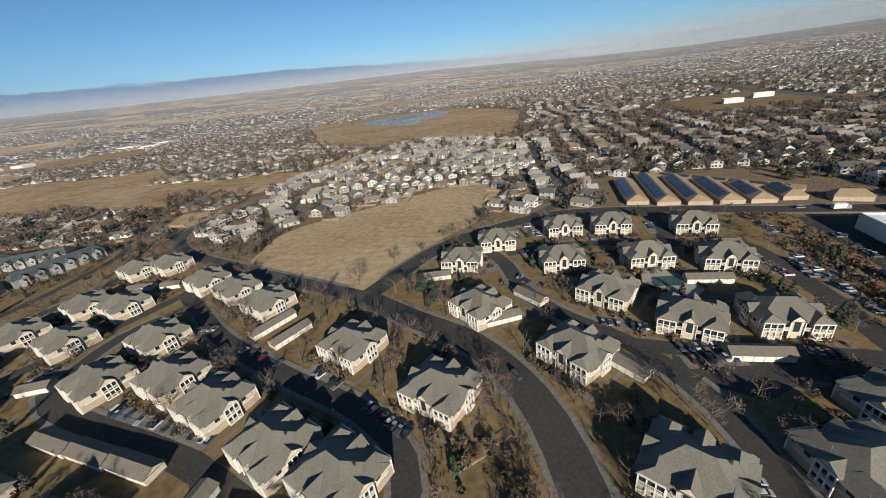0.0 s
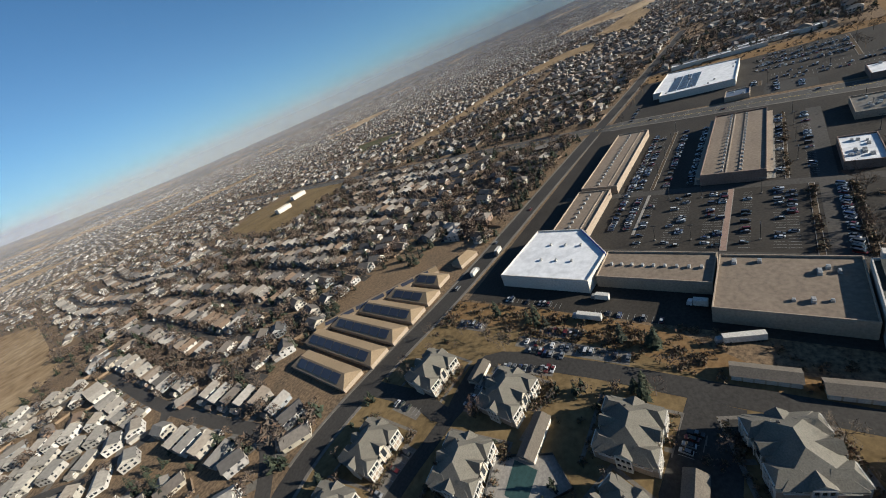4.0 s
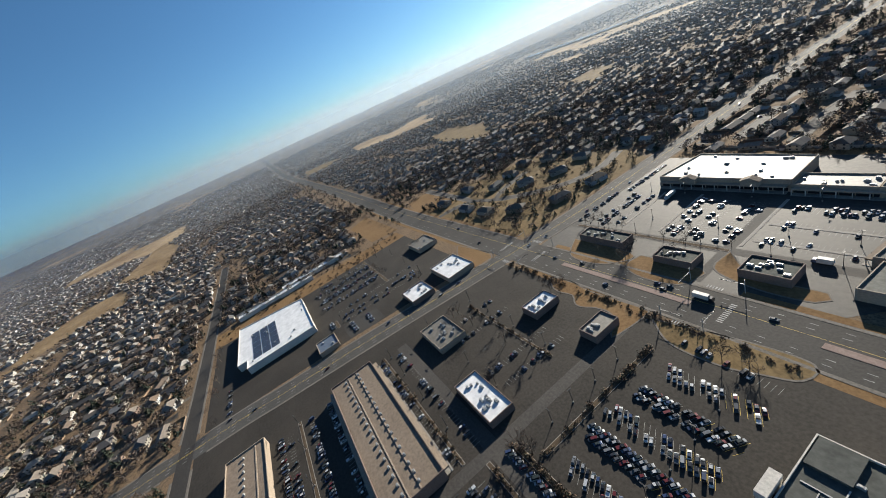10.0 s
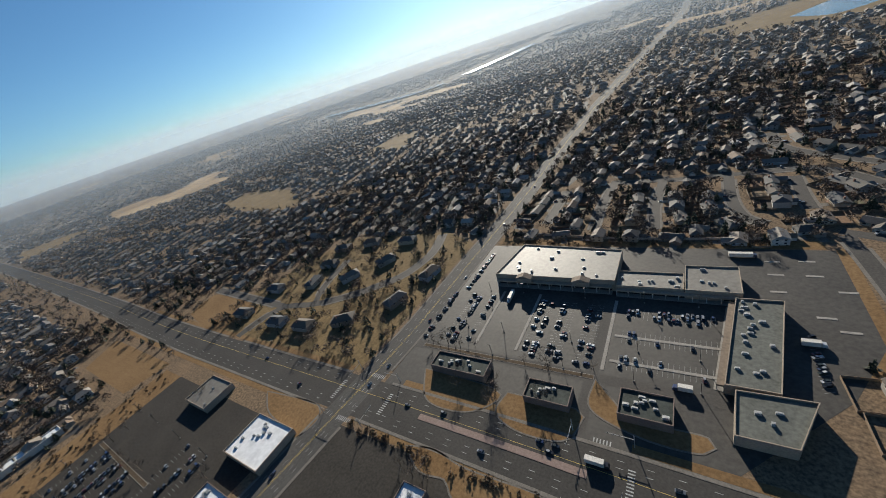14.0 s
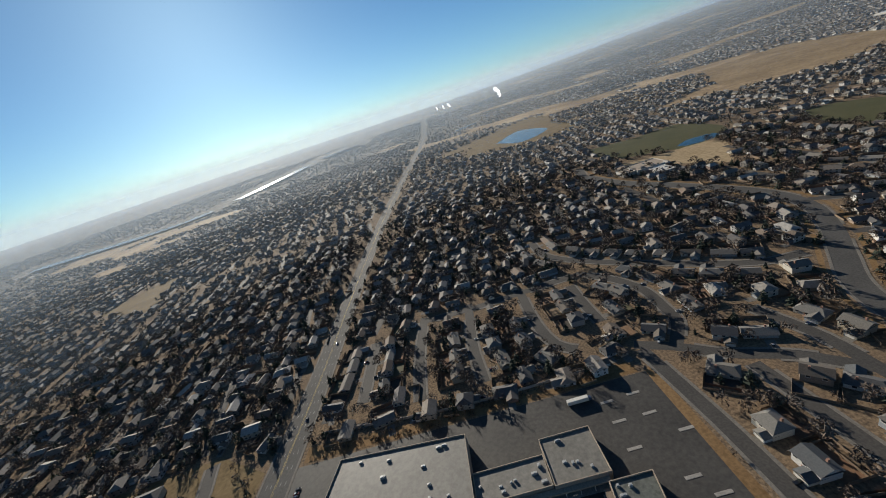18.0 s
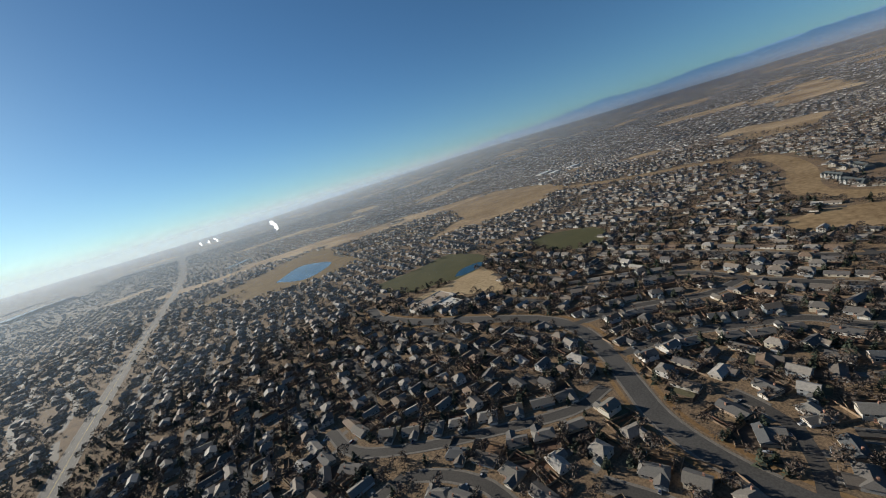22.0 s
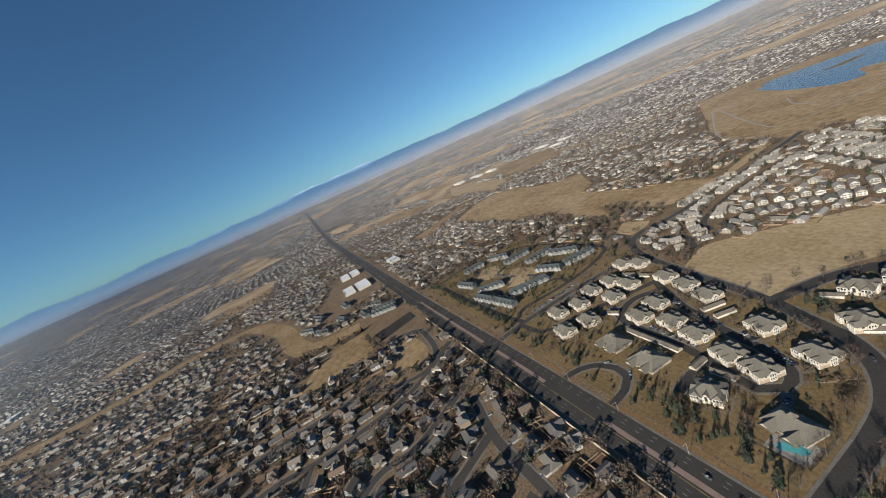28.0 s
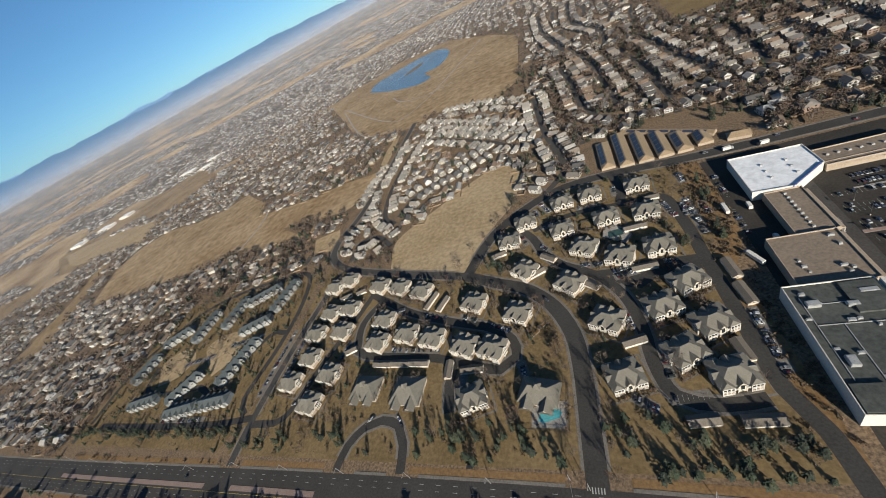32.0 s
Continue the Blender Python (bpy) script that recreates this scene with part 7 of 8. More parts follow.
def wheel_shape():
    s = Shape()
    for i in range(8):
        a, b = math.pi / 4 * i, math.pi / 4 * (i + 1)
        s.poly([(0.33 * math.cos(a), -0.11, 0.33 * math.sin(a)), (0.33 * math.cos(b), -0.11, 0.33 * math.sin(b)), (0.33 * math.cos(b), 0.11, 0.33 * math.sin(b)), (0.33 * math.cos(a), 0.11, 0.33 * math.sin(a))])
    s.poly([(0.33 * math.cos(math.pi / 4 * i), -0.11, 0.33 * math.sin(math.pi / 4 * i)) for i in range(8)])
    s.poly([(0.33 * math.cos(-math.pi / 4 * i), 0.11, 0.33 * math.sin(-math.pi / 4 * i)) for i in range(8)])
    return s


def car(kind, label):
    ob = thing(kind if kind != "sedan" else "car", 0, 0, 0, 0, label, "car", "parked cars")
    body, top, roof = car_shapes(kind)
    b = part("body", body, CAR_PAINT, ob)
    part("window_band", top, CAR_GLASS, ob, "dark glass windows")
    part("roof_panel", roof, CAR_PAINT, ob)
    first_wheel = part("wheel", wheel_shape(), TYRE, ob)
    first_wheel.location = (-1.4, -0.85, 0.33)
    for x, y in ((-1.4, 0.85), (1.4, -0.85), (1.4, 0.85)):
        k = first_wheel.copy()
        scene.collection.objects.link(k)
        k.location = (x, y, 0.33)
    return ob


cr = random.Random(77)
spots = []          # place, turn, near or not


def row(x0, y0, x1, y1, face, fill, pitch=2.5, jitter=0.15):
    """Parked cars and their stall lines along a row; face: the cars' turn in degrees."""
    L = math.hypot(x1 - x0, y1 - y0)
    n_c = int(L / pitch)
    ux, uy = (x1 - x0) / L, (y1 - y0) / L
    for i in range(n_c):
        t = (i + 0.5) * pitch
        stalls.append((x0 + ux * (t - pitch / 2), y0 + uy * (t - pitch / 2), face))
        if cr.random() < fill:
            spots.append((x0 + ux * t + cr.gauss(0, jitter), y0 + uy * t + cr.gauss(0, jitter), face + cr.choice((0, 180)) + cr.gauss(0, 1.5)))


stalls = []
for y, tilt, fill in ((-102, 118, 0.72), (-106.5, 118, 0.75), (-119.5, 63, 0.97), (-124.5, 63, 0.95), (-134.5, 118, 0.8), (-139, 118, 0.78), (-150.5, 63, 0.95), (-155.5, 63, 0.95), (-168.5, 118, 0.62), (-173, 118, 0.6)):
    row(99, y, 148 - abs(y + 130) * 0.2, y, tilt, fill)
row(100, -186, 150, -192, 85, 0.45)
row(98, -89, 166, -89, 63, 0.85)
for y, f in ((-4, 0.22), (-18, 0.3), (-23, 0.25), (-36, 0.4), (-41, 0.35), (-52, 0.2), (-65, 0.4), (-70, 0.3)):
    row(105, y, 166, y, 90, f)
for y, x0, x1, f in ((14, 122, 285, 0.75), (5, 122, 165, 0.8), (8, 176, 285, 0.55), (-8, 176, 285, 0.6), (-22, 180, 285, 0.5), (-66, 180, 285, 0.35), (-80, 180, 285, 0.3)):
    row(x0, y, x1, y, 90, f)
for x, f in ((196, 0.2), (210, 0.25), (250, 0.3), (268, 0.3)):
    row(x, -160, x, -112, 0, f)
for x, f in ((428, 0.6), (434, 0.6), (448, 0.7), (454, 0.7), (468, 0.5), (474, 0.55), (488, 0.3)):
    row(x, -120, x, -50, 0, f)
for x, f in ((380, 0.3), (390, 0.35), (405, 0.2)):
    row(x, -150, x, -60, 0, f)
row(350, -66, 370, -66, 90, 0.95)
row(350, -82, 368, -82, 90, 0.9)
row(378, -50, 394, -50, 90, 0.8)
row(345, 50, 392, 50, 90, 0.4)
for x, f in ((284, 0.5), (266, 0.35), (260, 0.4), (248, 0.35), (206, 0.35), (200, 0.3), (190, 0.3), (184, 0.25), (172, 0.35), (166, 0.3)):
    row(x, -338, x, -282, 0, f)
for y, f in ((-335, 0.75), (-330, 0.35), (-314, 0.12), (-308, 0.1), (-293, 0.15), (-287, 0.1)):
    row(102, y, 152, y, 90, f)
row(62, -330, 62, -290, 25, 0.4)
row(274, -400, 276, -345, 0, 0.7)
row(64, 12, 64, 40, 0, 0.0)
row(50, 20, 50, 56, 0, 0.4)
row(48, 2, 48, -30, 0, 0.35)
# apartment drives
court_from = len(stalls)
for x0, y0, x1, y1, face, f in ((4, 34, 11, 5, 5, 0.5), (22, 30, 24, -20, 5, 0.55), (26, -95, 27, -140, 5, 0.7), (-104, 4, -95, -8, 55, 0.6), (-86, -36, -66, -50, 50, 0.6), (-70, -32, -52, -34, 90, 0.8), (-44, -88, -42, -104, 10, 0.8), (-28, -112, -28, -140, 5, 0.5), (-50, -150, -36, -160, 70, 0.5), (-104, 30, -92, 34, 100, 0.7), (-118, 10, -124, 26, 30, 0.6), (-66, 50, -42, 50, 90, 0.6), (-30, 58, -30, 75, 0, 0.5),
                                (-270, -56, -240, -52, 100, 0.5), (-215, -64, -190, -70, 70, 0.6), (-240, -100, -190, -104, 90, 0.5), (-295, -85, -297, -105, 0, 0.7), (-180, -92, -178, -108, 0, 0.4), (-165, -130, -165, -150, 0, 0.6), (-120, -122, -116, -134, 20, 0.6), (-325, -125, -332, -150, 20, 0.5), (-362, -60, -364, -130, 5, 0.5), (-310, -30, -314, -60, 15, 0.5), (-242, -165, -236, -160, 45, 0.8), (-215, -160, -208, -168, -45, 0.7), (-385, -60, -386, -140, 5, 0.4), (-440, -60, -490, -70, 80, 0.5), (-510, -82, -560, -92, 80, 0.5), (-450, -161, -520, -163, 90, 0.5), (-47, -45, -28, -41, 102, 0.9), (-45, -51, -26, -47, 102, 0.75), (-10, -42, 2, -44, 90, 0.8), (-103, 72, -94, 54, 20, 0.8), (-111, 64, -106, 50, 20, 0.8), (18, 24, 18, 6, 5, 0.8), (31, 22, 33, 2, 5, 0.7), (-176, -71, -158, -79, 65, 0.6), (-147, -84, -128, -93, 65, 0.8), (26, 70, 27, 52, 5, 0.7), (-20, 36, 0, 37, 90, 0.5), (-30, -152, -10, -150, 90, 0.5)):
    row(x0, y0, x1, y1, face, f)
parked = list(spots)
courts = Shape()
for x, y, a in stalls[court_from:]:
    courts.add(Shape().poly([(-3.6, -1.8, 0.05), (3.6, -1.8, 0.05), (3.6, 1.8, 0.05), (-3.6, 1.8, 0.05)]).turned(radians(a), x, y))
courts.v = [(x, y, z + 0.00002 * (i // 4)) for i, (x, y, z) in enumerate(courts.v)]
tagged(part("parking_courts", courts, PAVE, None), "pale asphalt parking bays beside the apartment drives", "car park", kind="structure")
# cars on the roads and in the driveways
for x, y, a in ((-30, -208, 0), (-18, -223, 180), (60, -212, 0), (80, -226, 180), (118, -226, 180), (170, -229, 180), (172, -225, 180), (178, -229, 180), (205, -214, 0), (236, -228, 180), (262, -226, 180), (300, -232, 90), (296, -250, 90), (290, -300, 90), (286, -360, 90), (326, -30, 95), (330, -90, 95), (318, -140, 95), (318, -160, 95), (338, 30, 95), (-120, -208, 0), (-240, -223, 180), (-420, -212, 0), (-600, -225, 180), (360, -216, 0), (420, -228, 180), (-150, -33, -30), (-100, -65, -45), (55, 92, 0), (110, 92, 0), (160, 86, 180), (282, -560, 90), (276, -640, 90), (286, -460, 90), (-200, -490, 50), (-130, -380, 110), (-240, -590, 90)):
    parked.append((x, y, a + cr.gauss(0, 1)))
for i, (x, y, a) in enumerate(near_list):
    if i % 2 == 0:
        c, s = math.cos(a), math.sin(a)
        parked.append((x + 3.5 * c + 11.5 * s, y + 3.5 * s - 11.5 * c, math.degrees(a) + 90))
order = sorted(range(len(parked)), key=lambda i: abs(parked[i][0] - 90) + abs(parked[i][1] + 100))
chosen, others = [parked[i] for i in order[:135]], [parked[i] for i in order[135:]]
CAR_LABELS = (("sedan", "small parked saloon car with dark windows"), ("suv", "parked sport utility car with dark windows"), ("pickup", "parked pickup truck with an open bed"), ("van", "parked van with a high roof"))
bins = {k: [] for k, _ in CAR_LABELS}
for i, q in enumerate(chosen):
    kind = CAR_LABELS[i][0] if i < 4 else cr.choice(("sedan", "sedan", "sedan", "suv", "suv", "suv", "pickup", "van"))
    bins[kind].append(pose(q[0], q[1], 0.045, 0, 0, q[2]) @ Matrix.Scale(0.86, 4))
for kind, label in CAR_LABELS:
    c = car(kind, label)
    c.matrix_basis = bins[kind][0]
    repeat(all_of(c), bins[kind][1:])
cp = []
for kind, _ in CAR_LABELS:
    b, t, r = car_shapes(kind)
    t.m = [1] * len(t.f)
    s = Shape().add(b).add(t).add(r)
    cp.append(s.proto())
yard_cars = []
for x, y, a in lots[::3]:
    c, s = math.cos(a), math.sin(a)
    yard_cars.append((x + 3.5 * c + 11.5 * s, y + 3.5 * s - 11.5 * c, math.degrees(a) + 90))
o = np.array(others)
tagged(stamp("further_cars", cp, rng.choice(4, len(o), p=[0.4, 0.35, 0.15, 0.1]), np.c_[o[:, :2], np.full(len(o), 0.045)], np.radians(o[:, 2]), np.full((len(o), 3), 0.86), [CAR_PAINT_MANY, CAR_GLASS]), "further parked cars in lots and driveways", "cars", kind="stuff")
small = Shape().add(loft([(-2.2, 0.88, 0.3, 0.9), (2.2, 0.85, 0.3, 0.85)])).add(loft([(-1.9, 0.78, 0.88, 1.0), (-1.0, 0.7, 0.88, 1.5), (0.3, 0.7, 0.88, 1.5), (1.1, 0.76, 0.86, 0.95)], 1))
o = np.array(yard_cars)
tagged(stamp("driveway_cars", [small.proto()], np.zeros(len(o), int), np.c_[o[:, :2], np.full(len(o), 0.06)], np.radians(o[:, 2]), np.ones((len(o), 3)), [CAR_PAINT_MANY, CAR_GLASS]), "parked cars in the driveways of further houses", "cars", kind="stuff")
ln = Shape().poly([(-2.2, -0.06, 0), (2.2, -0.06, 0), (2.2, 0.06, 0), (-2.2, 0.06, 0)]).proto()
st = np.array(stalls)
yellow = (st[:, 0] > 95) & (st[:, 0] < 114) & (st[:, 1] < -100) & (st[:, 1] > -180)
ys = st[yellow]
tagged(stamp("marking_stalls_yellow", [ln], np.zeros(len(ys), int), np.c_[ys[:, :2], np.full(len(ys), 0.075)], np.radians(ys[:, 2]), np.ones((len(ys), 3)), [YELLOW]), "worn yellow stall lines before the anchor store", "marking", kind="stuff")
st = st[~yellow]
tagged(stamp("marking_stalls", [ln], np.zeros(len(st), int), np.c_[st[:, :2], np.full(len(st), 0.075)], np.radians(st[:, 2]), np.ones((len(st), 3)), [PAINT]), "worn white stall lines in the car parks", "marking", kind="stuff")


def truck(x, y, turn, L=12.0):
    ob = thing("box_truck", x, y, 0.05, turn, "white box truck with a plain trailer", "truck", "trucks")
    part("trailer", Shape().box(-L / 2, -1.25, 1.0, L / 2 - 2.6, 1.25, 3.8, bottom=True), WHITE, ob)
    part("cab", loft([(L / 2 - 2.3, 1.15, 0.6, 2.9), (L / 2 - 0.8, 1.15, 0.6, 2.8), (L / 2 - 0.2, 1.1, 0.6, 1.7)]), CAR_PAINT, ob)
    part("chassis", Shape().box(-L / 2, -0.9, 0.5, L / 2 - 0.5, 0.9, 1.0, bottom=True), DARK_METAL, ob)
    w = part("wheel", wheel_shape(), TYRE, ob)
    w.matrix_basis = Matrix.Translation((-L / 2 + 1.5, -1.0, 0.5)) @ Matrix.Scale(1.5, 4)
    for px, py in ((-L / 2 + 1.5, 1.0), (-L / 2 + 2.7, -1.0), (-L / 2 + 2.7, 1.0), (L / 2 - 1.2, -1.0), (L / 2 - 1.2, 1.0)):
        k = w.copy()
        scene.collection.objects.link(k)
        k.matrix_basis = Matrix.Translation((px, py, 0.5)) @ Matrix.Scale(1.5, 4)


for q in ((150, -226.5, 180, 11), (43, 4, 92, 14), (42, -53, 112, 16), (58, 2, 90, 9), (60, -38, 90, 8), (84, -404, 180, 16), (233, -337, 92, 14), (118, -278, 0, 9), (72, 88, 4, 9), (96, 83, 184, 9), (62, -322, 180, 10)):
    truck(*q)

# ---- lamp posts, signals and power poles ----
def lamp_post(h, arms):
    ob = thing("parking_lamp", 0, 0, 0, 0, "tall dark parking lamp on a concrete foot", "street lamp", "parking lamps")
    part("pole", Shape().box(-0.11, -0.11, 0.7, 0.11, 0.11, h), DARK_METAL, ob)
    part("foot", Shape().box(-0.35, -0.35, 0, 0.35, 0.35, 0.75), CONCRETE, ob)
    for i in range(arms):
        part("lamp_head", Shape().box(-0.25, 0.1, h - 0.25, 0.25, 1.3, h, bottom=True), DARK_METAL, ob).rotation_euler = (0, 0, i * 2 * math.pi / arms)
    return ob


post = lamp_post(9.5, 2)
PL = [(x, y) for x in (112, 160) for y in (-13, -30, -58, -114, -129, -146, -164)] + [(x, y) for x in (200, 230, 260, 285) for y in (0, -74, -110, -150)] + [(x, y) for x in (380, 420, 460, 495) for y in (-60, -100, -150)] + [(x, y) for x in (110, 140, 178, 225, 254) for y in (-345, -300, -278)]
post.matrix_basis = pose(*PL[0], 0.04)
repeat(all_of(post), [pose(x, y, 0.04, 0, 0, cr.choice((0, 90))) for x, y in PL[1:]])


def signal(x, y, turn, arm=12.0):
    ob = thing("traffic_signal", x, y, 0.05, turn, "metal traffic signal mast over the junction", "traffic signal", "traffic signals")
    part("mast", Shape().box(-0.15, -0.15, 0, 0.15, 0.15, 9.0), UNIT, ob)
    part("arm", Shape().box(0, -0.09, 5.9, arm, 0.09, 6.1, bottom=True), UNIT, ob)
    for i in range(3):
        part("signal_head", Shape().box(-0.2, -0.18, 5.5, 0.2, 0.18, 6.6, bottom=True), DARK_METAL, ob).location = (arm * (0.5 + 0.22 * i), 0, 0)


for q in ((-90, -197, -80), (-64, -234, 100), (282, -203, -90), (318, -203, 180), (278, -240, 0), (316, -242, 90), (138, -203, -90), (164, -240, 90), (160, -203, 180), (136, -240, 0)):
    signal(*q)
for x in range(-640, 30, 56):
    ob = thing("street_lamp", x, -198.0 - (8 if x < -400 else 3), 0.1, 0, "grey street lamp on a tall pole", "street lamp", "street lamps")
    part("pole", Shape().box(-0.1, -0.1, 0, 0.1, 0.1, 10.0), UNIT, ob)
    part("lamp_arm", Shape().box(-0.05, -2.6, 9.8, 0.05, 0, 9.95, bottom=True).box(-0.2, -3.2, 9.75, 0.2, -2.4, 9.9, bottom=True), UNIT, ob)

# ---- shelter and planters ----
ob = thing("bus_shelter", -150, -193.5, 0.05, 0, "small bus shelter beside the arterial road", "bus shelter")
part("roof", Shape().box(-2.2, -1.0, 2.4, 2.2, 1.0, 2.55, bottom=True), DARK_METAL, ob)
part("back_panel", Shape().box(-2.1, 0.8, 0, 2.1, 0.9, 2.4), CAR_GLASS, ob)
part("bench", Shape().box(-1.5, 0.2, 0.42, 1.5, 0.7, 0.5, bottom=True), UNIT, ob)

# ---- shop fronts, walkways and islands ----
PAVING = plain("brick_paving", (0.26, 0.17, 0.13), (0.33, 0.22, 0.17), 0.9, 0.2, 1.5)
AWNING = plain("dark_awning", (0.03, 0.04, 0.09), (0.05, 0.06, 0.12), 0.5, 0.3, 1.5)


MULCH = plain("dark_mulch", (0.075, 0.055, 0.038), (0.13, 0.098, 0.066), 0.95, 0.2, 1.2, gloss=0.1)


def island(x0, y0, x1, y1, material=CONCRETE, label="narrow raised kerbed island in the car park"):
    ob = thing("parking_island", (x0 + x1) / 2, (y0 + y1) / 2, 0.04, 0, label, "island", "parking islands")
    w, d = (x1 - x0) / 2, (y1 - y0) / 2
    part("kerb", Shape().box(-w, -d, 0, w, d, 0.15), CONCRETE, ob)
    part("top", Shape().box(-w + 0.25, -d + 0.25, 0.1, w - 0.25, d - 0.25, 0.17), material, ob)


for q in ((102, -45.5, 168, -42.5, PAVING, "paved walkway with shrubs through the car park"), (99, -79.5, 168, -77.0, MULCH, "planted strip between car park rows"), (99, -95, 166, -92, MULCH, "planted strip between car park rows"), (118, -0.8, 168, 0.8, CONCRETE), (176, -1.2, 288, 1.2, MULCH), (176, -70, 290, -68, MULCH), (190, -146, 280, -144, MULCH), (376, -56, 392, -53, MULCH), (405, -122, 495, -119, MULCH), (96, -102, 98, -92, MULCH), (150, -180, 153, -100, MULCH),
          (156, -345, 158, -282, CONCRETE), (100, -312, 154, -310, CONCRETE), (100, -291, 154, -289, CONCRETE), (240, -345, 242, -285, CONCRETE), (210, -345, 212, -285, CONCRETE), (160, -277, 280, -274, MULCH)):
    island(*q)
for q in ((-110, -97, 42), (-104, -90, 42)):
    ob = thing("planted_island", q[0], q[1], 0.05, q[2], "kerbed island with low shrubs at the entrance junction", "island", "planted islands")
    part("kerb", Shape().box(-4.5, -1.5, 0, 4.5, 1.5, 0.18), CONCRETE, ob)
    part("soil", Shape().box(-4.2, -1.2, 0.1, 4.2, 1.2, 0.24), RUST, ob)
for q in ((69, -384), (51, -384), (70, -366), (39.8, -369), (53, -345), (46, -335), (69, -399), (52, -400)):
    island(q[0] - 4, q[1] - 0.9, q[0] + 4, q[1] + 0.9)


def front(name, x0, y0, x1, y1, height, depth, label, bays, material=None):
    """A covered shop front along a wall, set out to the right of the line: roof slab, posts and dark shop windows."""
    L, a = math.hypot(x1 - x0, y1 - y0), math.degrees(math.atan2(y1 - y0, x1 - x0))
    ob = thing(name, x0, y0, 0.04, a, label, "shop front", "shop fronts")
    part("canopy", Shape().box(0, -depth, height - 1.0, L, 0, height, bottom=True), material or WALL_TAN, ob)
    for i in range(bays + 1):
        part("post", Shape().box(-0.2, -depth, 0, 0.2, -depth + 0.4, height - 1.0), WALL_WHITE, ob).location = (L * i / bays * 0.98 + 0.2, 0, 0)
    for i in range(bays):
        part("shop_window", Shape().box(0.3, -0.12, 0.4, L / bays - 0.3, -0.03, 3.0), CAR_GLASS, ob).location = (L * i / bays, 0, 0)
    part("walkway", Shape().box(0, -depth - 1.0, 0, L, 0, 0.15), CONCRETE, ob)


front("arcade", 288, 22, 178, 22, 4.6, 3.0, "covered walkway with posts before shops", 16)
front("arcade", 169, 25, 116, 25, 4.6, 3.0, "covered walkway with posts before shops", 8)
front("arcade", 178, -60, 286, -60, 4.8, 3.0, "covered walkway with posts before shops", 16)
front("arcade", 286, -28, 178, -28, 4.8, 3.0, "covered walkway with posts before shops", 16)
front("arcade", 91, -42, 91, 4, 4.8, 3.0, "covered walkway with posts before shops", 8)
front("arcade", 88, -87, 88, -46, 5.5, 3.0, "tan shop front with large windows", 6)
front("arcade", 158, -354, 90, -353, 4.8, 3.0, "covered walkway with posts before plaza shops", 9)
front("arcade", 250, -355.6, 161, -356, 5.5, 3.5, "long front of the grocery store", 10)
front("arcade", 92.4, -347, 101, -282, 4.6, 3.0, "covered walkway along the plaza wing", 10, ROOF_BROWN)
for x in (182, 226):
    ob = thing("entrance_gable", x, -354, 0.04, 0, "tan gabled entrance of the grocery store", "entrance")
    part("gable_wall", Shape().box(-6, -2, 5.6, 6, 2.5, 9.8), WALL_TAN, ob)
    part("gable_roof", Shape().gable(-2.2, -6, 2.7, 6, 9.8, 12.2, 0, 1, 0.4).turned(math.pi / 2), [ROOF_BROWN, WALL_TAN], ob)
for y in (-97, -140):
    ob = thing("entrance_portal", 87, y, 0.04, 0, "tall pale entrance portal of the anchor store", "entrance")
    part("pier", Shape().box(-3, -5, 0, 0, -3.6, 11.5), WALL_WHITE, ob)
    part("pier", Shape().box(-3, 3.6, 0, 0, 5, 11.5), WALL_WHITE, ob)
    part("lintel", Shape().box(-3.2, -5.2, 8.5, 0.4, 5.2, 12.0, bottom=True), WALL_WHITE, ob)
    part("entrance_glass", Shape().box(-1.5, -3.6, 0, -1.3, 3.6, 8.5), CAR_GLASS, ob)
ob = thing("curved_awning", 83, -118.5, 0.04, 0, "dark curved awning on the anchor store front", "awning")
for i in range(12):
    a, b = -1.1 + 2.2 * i / 12, -1.1 + 2.2 * (i + 1) / 12
    s = Shape()
    p = [(6 * math.cos(q) - 2.5, 15 * math.sin(q)) for q in (a, b)]
    s.poly([(*p[0], 5.0), (*p[1], 5.0), (*p[1], 8.2), (*p[0], 8.2)]).poly([(*p[0], 8.2), (*p[1], 8.2), (0, p[1][1], 9.2), (0, p[0][1], 9.2)])
    part("awning_panel", s, AWNING, ob)
# pipes and screens on the anchor roof
anchor = bpy.data.objects["anchor_store"]
for x0, y0, x1, y1 in ((-16, -22, -15.6, 30), (-5, -33, -4.6, 10), (-16, 10, 16, 10.4), (-5, -20, 18, -19.6), (8, -25, 8.4, -20), (13, -19, 13.3, 9), (-15, 24, 3, 24.3)):
    part("roof_pipe", Shape().box(x0, y0, 9.6, x1, y1, 9.95), UNIT, anchor)
for x, y, w, d, h in ((-12, 24, 6, 4, 2.0), (4, 22, 5, 3, 1.6), (12, -8, 6, 4, 2.2), (-12, -12, 4, 6, 1.8), (14, 30, 8, 3, 1.4)):
    part("air_handler", Shape().box(-w / 2, -d / 2, 0, w / 2, d / 2, h).box(-w / 2 + 0.4, -d / 2 + 0.4, h, w / 2 - 0.4, d / 2 - 0.4, h + 0.3), UNIT, anchor).location = (x, y, 9.6)
for x0, y0, x1, y1 in ((4, 16, 19.5, 37), (-19.5, -38, -6, -24), (8, -38, 19.5, -26)):
    part("roof_step", Shape().box(x0, y0, 9.5, x1, y1, 10.9), ROOF_ANCHOR, anchor)
